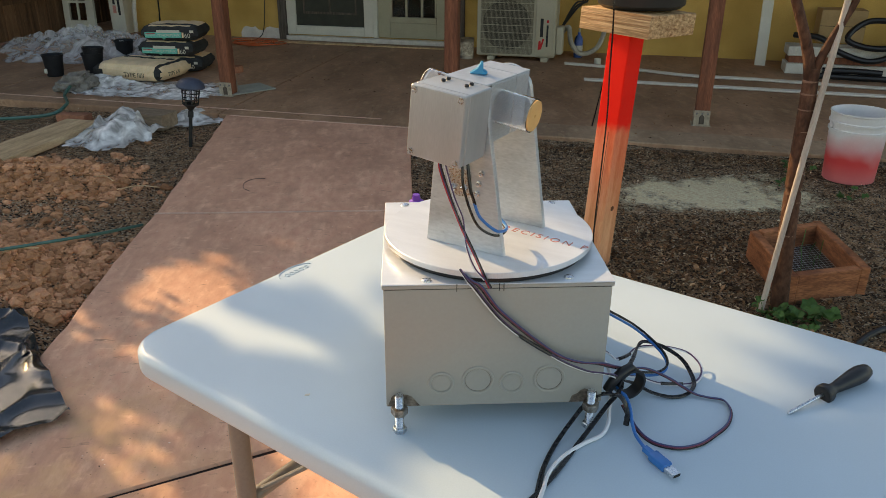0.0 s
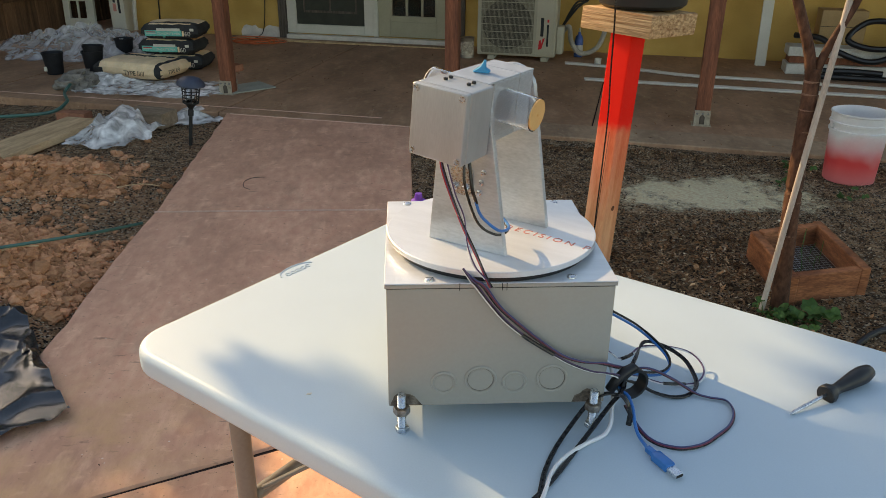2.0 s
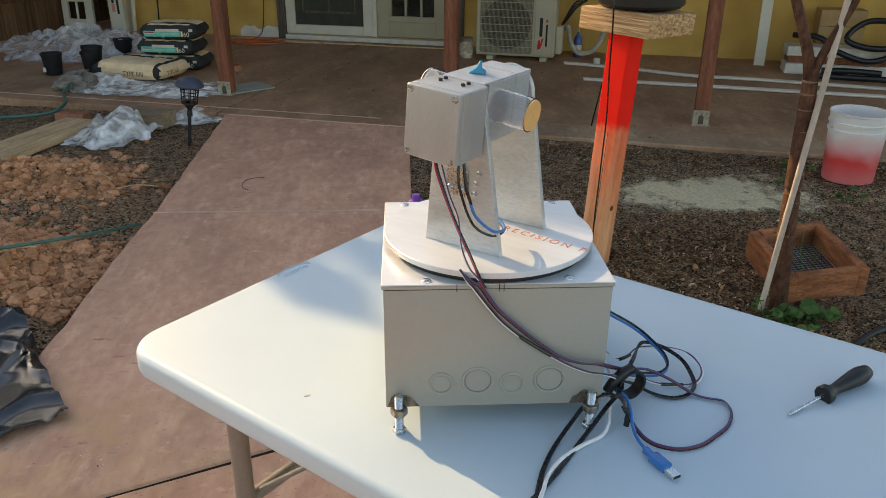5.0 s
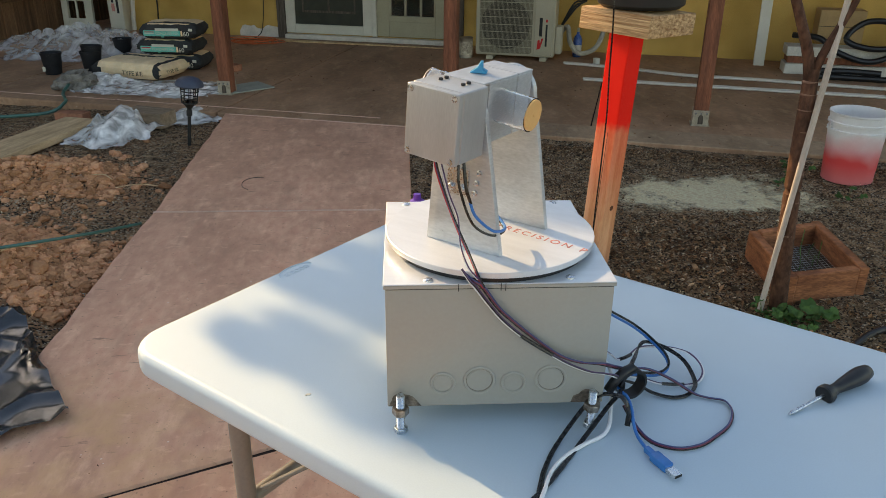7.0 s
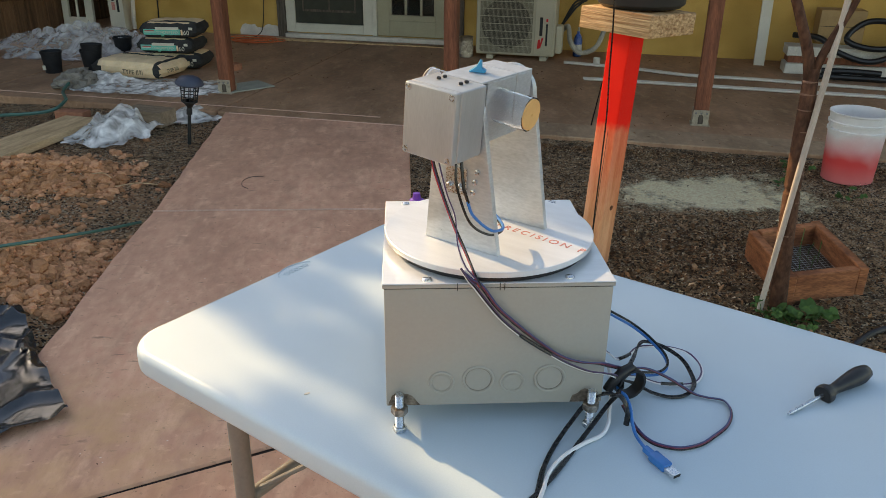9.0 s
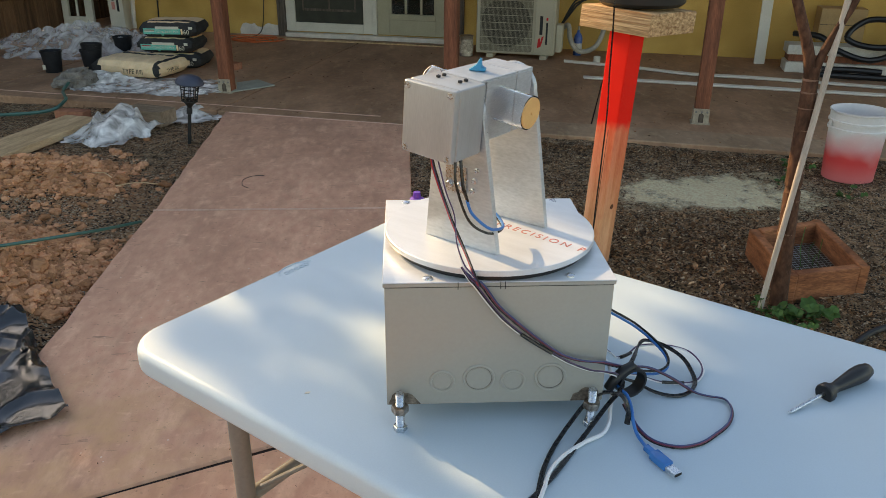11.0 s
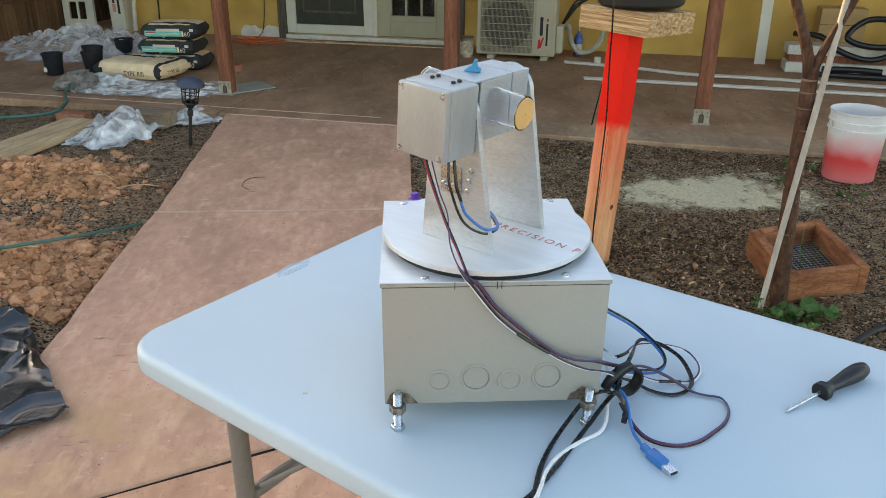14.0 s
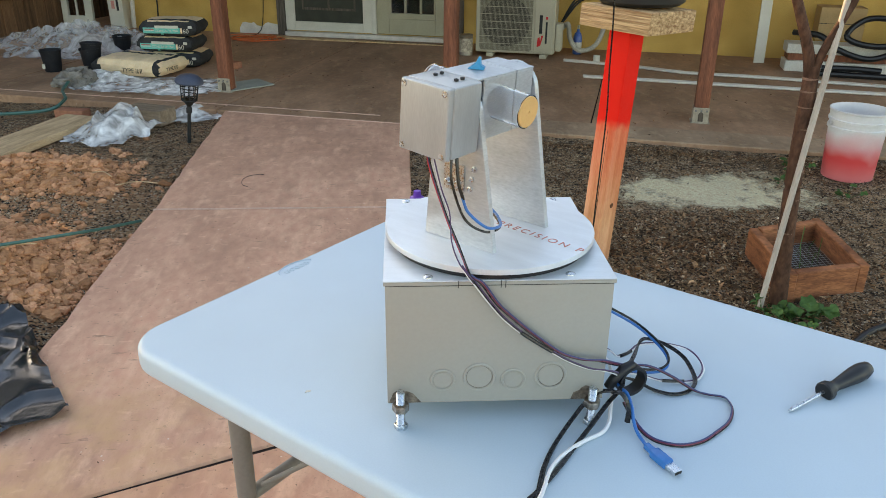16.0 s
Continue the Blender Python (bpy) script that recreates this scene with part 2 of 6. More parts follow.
def lathe(bm, prof, seg=24, m=None):
    """Turn a profile of (radius, z) round the z axis; a radius of 0 closes the end."""
    t = bmesh.new()
    rings = []
    for r, z in prof:
        if r < 1e-6:
            rings.append([t.verts.new((0, 0, z))])
        else:
            rings.append([t.verts.new((r * math.cos(2 * math.pi * i / seg), r * math.sin(2 * math.pi * i / seg), z)) for i in range(seg)])
    for a, b in zip(rings, rings[1:]):
        for i in range(seg):
            j = (i + 1) % seg
            if len(a) == 1 and len(b) > 1:
                t.faces.new((a[0], b[j], b[i]))
            elif len(b) == 1 and len(a) > 1:
                t.faces.new((a[i], a[j], b[0]))
            elif len(a) > 1:
                t.faces.new((a[i], a[j], b[j], b[i]))
    bmesh.ops.recalc_face_normals(t, faces=t.faces[:])
    return merge(bm, t, m)


def rod(bm, r, p, q, seg=16, r2=None):
    p, q = Vector(p), Vector(q)
    d = q - p
    m = Matrix.Translation(p) @ d.to_track_quat("Z", "Y").to_matrix().to_4x4()
    return lathe(bm, [(0, 0), (r, 0), (r if r2 is None else r2, d.length), (0, d.length)], seg, m)


def smooth_line(pts, n=8):
    pts = [Vector(p) for p in pts]
    ext = [2 * pts[0] - pts[1]] + pts + [2 * pts[-1] - pts[-2]]
    out = []
    for i in range(1, len(ext) - 2):
        a, b, c, d = ext[i - 1:i + 3]
        for k in range(n):
            t = k / n
            out.append(0.5 * ((2 * b) + (c - a) * t + (2 * a - 5 * b + 4 * c - d) * t * t + (3 * b - a - 3 * c + d) * t ** 3))
    out.append(pts[-1])
    return out


def hose(bm, pts, r, n=8, seg=8, flat=1.0, r_end=None):
    """A round cord along a smooth line."""
    line = smooth_line(pts, n) if n else [Vector(p) for p in pts]
    t = bmesh.new()
    rings, up = [], Vector((0, 0, 1))
    for i, p in enumerate(line):
        d = (line[min(i + 1, len(line) - 1)] - line[max(i - 1, 0)]).normalized()
        s = d.cross(up)
        s = s.normalized() if s.length > 0.05 else Vector((1, 0, 0))
        w = s.cross(d).normalized()
        rr = r if r_end is None else r + (r_end - r) * i / (len(line) - 1)
        rings.append([t.verts.new(p + rr * (s * math.cos(a) + w * flat * math.sin(a))) for a in [2 * math.pi * k / seg for k in range(seg)]])
    for a, b in zip(rings, rings[1:]):
        for i in range(seg):
            t.faces.new((a[i], a[(i + 1) % seg], b[(i + 1) % seg], b[i]))
    t.faces.new(rings[0][::-1])
    t.faces.new(rings[-1])
    return merge(bm, t)


def prism(bm, outline, z0, z1, bevel=0.0, seg=2, m=None, top_only=False):
    t = bmesh.new()
    f = t.faces.new([t.verts.new((x, y, z0)) for x, y in outline])
    f.normal_update()
    if f.normal.z > 0:
        f.normal_flip()
    g = bmesh.ops.extrude_face_region(t, geom=[f])
    top = [v for v in g["geom"] if isinstance(v, bmesh.types.BMVert)]
    for v in top:
        v.co.z = z1
    if bevel:
        es = [e for e in t.edges if abs(e.verts[0].co.z - e.verts[1].co.z) < 1e-6 and (not top_only or e.verts[0].co.z > (z0 + z1) / 2)]
        bmesh.ops.bevel(t, geom=es, offset=bevel, segments=seg, affect="EDGES", profile=0.5)
    return merge(bm, t, m)


def round_rect(x0, x1, y0, y1, r, k=6):
    pts = []
    for cx, cy, a0 in ((x1 - r, y1 - r, 0), (x0 + r, y1 - r, 90), (x0 + r, y0 + r, 180), (x1 - r, y0 + r, 270)):
        for i in range(k + 1):
            a = radians(a0 + 90 * i / k)
            pts.append((cx + r * math.cos(a), cy + r * math.sin(a)))
    return pts


def words(text, size, m, material, parent, name="lettering", squeeze=1.0, gap=1.0):
    """Flat lettering as a mesh, its lower left corner at the pose m."""
    cu = bpy.data.curves.new("words", "FONT")
    cu.body, cu.size, cu.extrude, cu.space_character = text, size, 0.0002, gap
    tmp = bpy.data.objects.new("words", cu)
    scene.collection.objects.link(tmp)
    me = bpy.data.meshes.new_from_object(tmp.evaluated_get(bpy.context.evaluated_depsgraph_get()))
    bpy.data.objects.remove(tmp)
    bpy.data.curves.remove(cu)
    me.transform(m @ Matrix.Diagonal((squeeze, 1, 1, 1)))
    me.materials.clear()
    me.materials.append(material)
    ob = new(name, me)
    ob.parent = parent
    return ob


# house frame: x along the wall, y into the house, z up
HOUSE = pose(0.011, 7.2535, 0, 0, 0, -16.45)


def at_house(u, v, z=0):
    return HOUSE @ Vector((u, -v, z))


# ---- large structure ----
def bump_height(x, y):
    """Relief of the dirt: flat on the right, dug-up mounds beside the path on the left."""
    h = (-0.045 if x < -0.7 else -0.022) + 0.014 * noise.noise(Vector((x * 3, y * 3, 0))) + 0.008 * noise.noise(Vector((x * 11, y * 11, 3)))
    if x < -1.2:
        k = min(1, (-1.2 - x) / 0.35)
        for cx, cy, sx, sy, a in ((-1.75, 1.7, 0.42, 0.55, 0.16), (-2.0, 3.05, 0.42, 0.26, 0.12), (-1.95, 2.25, 0.30, 0.2, 0.03)):
            h += k * a * math.exp(-((x - cx) / sx) ** 2 - ((y - cy) / sy) ** 2) * (1 + 0.5 * noise.noise(Vector((x * 6, y * 6, 9))))
    return h


def ground_sheet():
    bm = bmesh.new()
    xs = [-400, -80, -20, -9] + [-4.2 + 0.06 * i for i in range(136)] + [6, 12, 30, 90, 400]
    ys = [-400, -80, -20, -6, -2] + [-0.4 + 0.06 * i for i in range(96)] + [8, 14, 30, 90, 400]
    grid = [[bm.verts.new((x, y, bump_height(x, y) if -4.3 < x < 4.2 and -0.5 < y < 5.5 else -0.06)) for x in xs] for y in ys]
    for j in range(len(ys) - 1):
        for i in range(len(xs) - 1):
            bm.faces.new((grid[j][i], grid[j][i + 1], grid[j + 1][i + 1], grid[j + 1][i]))
    return tagged(link_mesh("ground", bm, M["ground"]), "dark garden soil with dug-up orange clay beside the path", "ground", kind="structure")


def ground_material():
    m = mat("garden_ground", (0.50, 0.315, 0.18), 0.95, 0, 0.42, 18, 150, 1.0, 0.03, (0.09, 0.054, 0.030))
    n, l = m.node_tree.nodes, m.node_tree.links
    b = n["Principled BSDF"]
    src = b.inputs["Base Color"].links[0].from_socket
    geo = n.new("ShaderNodeNewGeometry")
    sep = n.new("ShaderNodeSeparateXYZ")
    l.new(geo.outputs["Position"], sep.inputs[0])
    big = n.new("ShaderNodeTexNoise")
    big.inputs["Scale"].default_value, big.inputs["Detail"].default_value = 3.0, 5
    l.new(geo.outputs["Position"], big.inputs["Vector"])

    def ramp_map(sock, a, b_):
        r = n.new("ShaderNodeMapRange")
        r.inputs["From Min"].default_value, r.inputs["From Max"].default_value = a, b_
        l.new(sock, r.inputs["Value"])
        return r.outputs[0]

    def math_node(op, a, b_):
        q = n.new("ShaderNodeMath")
        q.operation = op
        for k, s in enumerate((a, b_)):
            if isinstance(s, (int, float)):
                q.inputs[k].default_value = s
            else:
                l.new(s, q.inputs[k])
        return q.outputs[0]

    def layer(src_, fac, c1, c2, sc):
        t = n.new("ShaderNodeTexNoise")
        t.inputs["Scale"].default_value, t.inputs["Detail"].default_value = sc, 5
        l.new(geo.outputs["Position"], t.inputs["Vector"])
        r = n.new("ShaderNodeValToRGB")
        r.color_ramp.elements[0].position, r.color_ramp.elements[1].position = 0.35, 0.65
        r.color_ramp.elements[0].color, r.color_ramp.elements[1].color = (*c1, 1), (*c2, 1)
        l.new(t.outputs["Fac"], r.inputs[0])
        mx = n.new("ShaderNodeMix")
        mx.data_type = "RGBA"
        l.new(fac, mx.inputs["Factor"])
        l.new(src_, mx.inputs["A"])
        l.new(r.outputs[0], mx.inputs["B"])
        return mx.outputs["Result"]

    # clay where the dirt was heaped up on the left
    h = math_node("ADD", sep.outputs["Z"], math_node("MULTIPLY", math_node("SUBTRACT", big.outputs["Fac"], 0.5), 0.07))
    clay = math_node("MULTIPLY", ramp_map(h, -0.055, -0.02), ramp_map(sep.outputs["X"], -1.15, -1.35))
    src = layer(src, clay, (0.27, 0.135, 0.07), (0.56, 0.315, 0.175), 30)
    # crumbs: pale and dark grains in the dirt
    for sc, lo, hi, col in ((85, 0.90, 0.93, (0.46, 0.35, 0.23)), (130, 0.24, 0.20, (0.026, 0.017, 0.011)), (210, 0.92, 0.95, (0.60, 0.50, 0.38))):
        v, sx, mx = n.new("ShaderNodeTexVoronoi"), n.new("ShaderNodeSeparateColor"), n.new("ShaderNodeMix")
        v.inputs["Scale"].default_value = sc
        l.new(geo.outputs["Position"], v.inputs["Vector"])
        l.new(v.outputs["Color"], sx.inputs[0])
        mx.data_type = "RGBA"
        mx.inputs["B"].default_value = (*col, 1)
        l.new(ramp_map(sx.outputs["Red"], lo, hi), mx.inputs["Factor"])
        l.new(src, mx.inputs["A"])
        src = mx.outputs["Result"]
    # spilled pale sand beyond the planter
    dx = math_node("DIVIDE", math_node("SUBTRACT", sep.outputs["X"], 1.42), 0.46)
    dy = math_node("DIVIDE", math_node("SUBTRACT", sep.outputs["Y"], 2.80), 0.27)
    ragged = n.new("ShaderNodeTexNoise")
    ragged.inputs["Scale"].default_value, ragged.inputs["Detail"].default_value, ragged.inputs["Roughness"].default_value = 9.0, 8, 0.75
    l.new(geo.outputs["Position"], ragged.inputs["Vector"])
    rr = math_node("ADD", math_node("MULTIPLY", dx, dx), math_node("MULTIPLY", dy, dy))
    rr = math_node("ADD", rr, math_node("MULTIPLY", math_node("SUBTRACT", ragged.outputs["Fac"], 0.5), 5.6))
    rr = math_node("ADD", rr, math_node("MULTIPLY", math_node("SUBTRACT", big.outputs["Fac"], 0.5), 2.6))
    src = layer(src, ramp_map(rr, 1.35, 0.45), (0.86, 0.67, 0.40), (1.0, 0.90, 0.62), 75)
    l.new(src, b.inputs["Base Color"])
    return m


M["ground"] = ground_material()
ground_sheet()


def patio_and_path():
    # patio slabs in house coordinates, cut by joints
    cuts = [-4.2, -2.5, -0.5, 1.95, 4.2, 6.5]
    top = thing("patio", HOUSE.copy(), "brown stained concrete patio along the house wall", "patio", kind="structure")
    for a, b in zip(cuts, cuts[1:]):
        part("slab", block(a + 0.004, b - 0.004, -3.10, 0.0, -0.14, 0, 0.006), M["patio"], top)
    part("joint_strip", block(cuts[0], cuts[-1], -3.08, -0.01, -0.12, -0.006), M["joint"], top)
    # garden path: four slabs
    walkway = thing("garden_path", Matrix(), "reddish brown stained concrete garden path", "path", kind="structure")
    xl, xr = -1.255, -0.068
    e1 = lambda x: 4.018 - 0.2953 * x
    # the hand-cut left side drifts in and out
    side = lambda y: -1.234 - 0.021 * max(0.0, y - 2.6) - 0.012 * max(0.0, y - 3.4) + 0.016 * max(0.0, 1.5 - y) + 0.004 * math.sin(y * 5.1) + 0.002 * math.sin(y * 17)
    run = lambda y0, y1, k: [(side(y0 + (y1 - y0) * i / k), y0 + (y1 - y0) * i / k) for i in range(k + 1)]
    for pts in ([(xr, 2.576), (xr, e1(xr))] + run(4.402, 2.576, 22),
                [(xr, 1.053), (xr, 2.568)] + run(2.568, 0.552, 24),
                [(xl - 0.6, -0.55), (xr + 0.6, -0.04 ), (xr + 0.6, 1.2846), (xl, 0.527), (xl - 0.6, 0.270)],
                [(xl - 0.6, -2.5), (xr + 0.6, -2.5), (xr + 0.6, -0.048), (xl - 0.6, -0.558)]):
        part("slab", prism(bmesh.new(), pts, -0.14, 0, 0.006, 1, top_only=True), M["slab"], walkway)
    # pale worn edges along the joints
    part("edge_strip", prism(bmesh.new(), [(-1.235, 2.578), (xr, 2.578), (xr, 2.583), (-1.235, 2.583)], -0.01, 0.0025), M["slab_edge"], walkway, "pale worn joint edge")
    part("edge_strip", prism(bmesh.new(), [(xl, e1(xl) - 0.018), (xr, e1(xr) - 0.018), (xr, e1(xr) - 0.006), (xl, e1(xl) - 0.006)], -0.01, 0.0025), M["slab_edge"], walkway, "pale worn joint edge")
    part("nosing", block(0.87, 6.4, -3.098, -2.80, -0.1, 0.0035, 0.003), M["nosing"], top, "bare grey concrete edge band")
    part("edge_strip", block(-4.1, 0.6, -2.96, -2.95, -0.1, 0.0025), M["slab_edge"], top, "pale worn joint edge")
    part("joint_strip", prism(bmesh.new(), [(xl + 0.05, -2), (xr - 0.01, -2), (xr - 0.01, 4.02), (xl + 0.03, 4.37)], -0.12, -0.007), M["joint"], walkway)


patio_and_path()


def house():
    t = 0.18
    wall = tagged(new("wall_house"), "yellow stucco house wall with a bare plaster patch", "wall", kind="structure")
    wall.matrix_basis = HOUSE
    d0, d1, dh = -1.36, 0.50, 2.12
    part("wall_left", block(-3.15, d0, 0, t, -0.06, 2.7), M["stucco"], wall)
    part("wall_right", block(d1, 7.0, 0, t, -0.06, 2.7), M["stucco"], wall)
    part("wall_above", block(d0, d1, 0, t, dh, 2.7), M["stucco"], wall)
    part("threshold_wall", block(d0, d1, 0.0, t, -0.06, 0.05), M["stucco"], wall)
    part("return_wall", block(-3.15, -2.97, t, 2.5, -0.06, 2.7), M["cream"], wall)
    bm = bmesh.new()
    rnd = random.Random(4)
    top = [(-1.90 + 0.46 * i / 14, 0.10 + 0.035 * rnd.random() - (0.05 if 5 < i < 9 else 0) - (0.06 if i in (0, 14) else 0)) for i in range(15)]
    prism(bm, [(-1.90, 0.0), (-1.44, 0.0)] + top[::-1], 0, 0.006, m=Matrix.Translation((0, 0, 0)) @ pose(0, 0, 0, 90))
    part("plaster_patch", bm, M["patch"], wall, "rough off-white plaster patch")
    # unseen porch roof on its beam; house roof stretched left to shade the yard
    roof = tagged(new("porch_roof"), "timber porch roof over the patio", "roof", kind="structure")
    roof.matrix_basis = HOUSE
    part("deck", block(-2.25, 6.4, -2.75, 0.2, 2.28, 2.34), M["redwood"], roof)
    part("beam", block(-2.2, 6.3, -2.62, -2.50, 2.14, 2.28, 0.004), M["redwood"], roof)
    part("house_roof", block(-7.5, 7.2, 0.2, 7.0, 2.7, 3.6), M["grey_wood"], roof)
    # posts with steel bases
    for i, u in enumerate((-0.70, 0.98, 2.625)):
        p = thing("porch_post", HOUSE @ pose(u, -2.56, 0), "red-brown stained timber porch post on a steel base", "post", "porch posts")
        part("timber", block(-0.044, 0.044, -0.044, 0.044, 0.012, 2.14, 0.004), M["redwood"], p)
        bm = bmesh.new()
        cuboid(bm, -0.049, 0.049, -0.05, -0.046, 0.0, 0.10, 0.001)
        cuboid(bm, -0.049, 0.049, 0.046, 0.05, 0.0, 0.10, 0.001)
        cuboid(bm, -0.06, 0.06, -0.06, 0.06, 0.0, 0.006, 0.001)
        part("post_base", bm, M["base_steel"], p, "galvanised steel post base")
        slot = [(-0.016, 0.012), (0.016, 0.012)] + [(0.016 * math.cos(a), 0.052 + 0.020 * math.sin(a)) for a in [math.pi * k / 8 for k in range(9)]]
        part("slot", prism(bmesh.new(), slot, 0.0, 0.002, m=pose(0, -0.0502, 0, 90)), M["grey_wood"], p, "arched slot showing dark wood")
        for x in (-0.034, 0.0, 0.034):
            part("bolt", rod(bmesh.new(), 0.007, (x, -0.05, 0.08), (x, -0.058, 0.08), 6), M["steel_paint"], p)
    # double doors
    door_frame = tagged(new("door_frame"), "white double door frame with weathered wood casing", "door frame", kind="structure")
    door_frame.matrix_basis = HOUSE
    part("casing", block(-1.455, -1.36, -0.03, 0.02, 0.0, 2.2, 0.004), M["grey_wood"], door_frame, "weathered dark wood casing")
    part("casing", block(0.42, 0.52, -0.03, 0.02, 0.0, 2.2, 0.004), M["grey_wood"], door_frame, "weathered dark wood casing")
    part("sill", block(-1.36, 0.42, -0.07, 0.06, 0.0, 0.045, 0.005), M["patch"], door_frame, "worn pale door sill")
    part("centre_jamb", block(-0.42, -0.375, -0.03, 0.06, 0.05, 2.12, 0.003), M["white"], door_frame)
    part("side_jamb", block(0.365, 0.42, -0.03, 0.06, 0.05, 2.12, 0.003), M["white"], door_frame)
    # Dark sheet behind the doors stands in for the unlit room.
    part("dark_room", block(-1.36, 0.5, 0.6, 0.62, 0, 2.12), M["screen"], door_frame)

    def leaf(name, x0, x1, y, z0, rail, stile, glass_z, label, body, screened):
        d = tagged(new(name), label, "door", kind="structure")
        d.matrix_basis = HOUSE
        bm = bmesh.new()
        cuboid(bm, x0, x0 + stile, y, y + 0.04, z0, 2.1, 0.003)
        cuboid(bm, x1 - stile, x1, y, y + 0.04, z0, 2.1, 0.003)
        cuboid(bm, x0 + stile, x1 - stile, y + 0.001, y + 0.039, z0, z0 + rail, 0.003)
        cuboid(bm, x0 + stile, x1 - stile, y + 0.001, y + 0.039, 2.0, 2.1, 0.003)
        part("frame", bm, body, d)
        return d
    s = leaf("door_1", -1.36, -0.42, -0.02, 0.055, 0.09, 0.10, 0.2, "white screen door with dark insect mesh", M["white"], True)
    part("mesh_panel", block(-1.26, -0.52, 0.0, 0.006, 0.145, 2.0), M["screen"], s, "dark insect mesh")
    # glazed leaf behind the screen shows its rails
    for x0, x1, z0, z1 in ((-1.18, -0.60, 0.262, 0.285), (-0.90, -0.88, 0.285, 2.0), (-1.18, -1.16, 0.285, 2.0), (-0.62, -0.60, 0.285, 2.0)):
        part("glazing_bar", block(x0, x1, -0.006, 0.0, z0, z1, 0.001), M["grey_wood"], s)
    d = leaf("door_2", -0.375, 0.365, -0.005, 0.055, 0.15, 0.13, 0.26, "cream half-glazed french door", M["cream"], False)
    part("panel_trim", block(-0.245, 0.235, -0.012, 0.02, 0.205, 0.262, 0.004), M["cream"], d)
    part("pane", block(-0.245, 0.235, 0.01, 0.014, 0.262, 2.0), M["pane"], d, "dark window pane")
    for x in (-0.09, 0.07):
        part("glazing_bar", block(x, x + 0.022, -0.004, 0.02, 0.262, 2.0, 0.002), M["cream"], d)
    for x0, x1 in ((-0.245, -0.225), (0.215, 0.235)):
        part("bead", block(x0, x1, -0.010, 0.02, 0.262, 2.0, 0.002), M["cream"], d)


house()


# ---- things near the camera ----
def folding_table():
    t = thing("folding_table", pose(0.1717, 0.0544, 0, 0, 0, -39.5), "grey moulded resin folding table with rounded corners", "table")
    lx, ly = 0.61, 0.313
    bm = bmesh.new()
    prism(bm, round_rect(-lx, lx, -ly, ly, 0.060, 10), 0.681, 0.72, 0.011, 5)
    part("tabletop", bm, M["resin"], t)
    # moulded oval badge with illegible raised marks; only the arc that catches light is built
    bm = bmesh.new()
    for k in range(40):
        a0, a1 = 2 * math.pi * k / 40, 2 * math.pi * (k + 1) / 40
        if math.cos(a0) > -0.05:
            continue
        rod(bm, 0.0011, (0.018 * math.cos(a0), 0.036 * math.sin(a0), 0), (0.018 * math.cos(a1), 0.036 * math.sin(a1), 0), 6)
    for k in range(5):
        for a0 in range(0, 360, 45):
            p = lambda a: (0.0048 * math.cos(radians(a)) , -0.0215 + k * 0.0107 + 0.0042 * math.sin(radians(a)), 0)
            rod(bm, 0.0009, p(a0), p(a0 + 45), 5)
    badge = part("badge", bm, M["resin"], t, "raised oval maker's badge, built only along its light-catching arc")
    badge.matrix_basis = pose(-0.586, -0.002, 0.7203)
    for sx in (-1, 1):
        for sy in (-1, 1):
            part("leg", rod(bmesh.new(), 0.0135, (sx * 0.437, sy * 0.260, 0.0), (sx * 0.437, sy * 0.260, 0.681), 20), M["steel_paint"], t)
            part("rivet", rod(bmesh.new(), 0.006, (sx * 0.437, sy * 0.260 - 0.012, 0.455), (sx * 0.437, sy * 0.260 - 0.0165, 0.455), 10), M["zinc"], t)
        part("crossbar", rod(bmesh.new(), 0.0105, (sx * 0.437, -0.260, 0.50), (sx * 0.437, 0.260, 0.50), 14), M["steel_paint"], t)
        bm = bmesh.new()
        for sy in (-1, 1):
            rod(bm, 0.004, (sx * 0.43, sy * 0.238, 0.51), (sx * 0.2, sy * 0.05, 0.675), 8)
        part("brace", bm, M["steel_paint"], t)


folding_table()

LID = 0.9033
PIVOT = 1.071


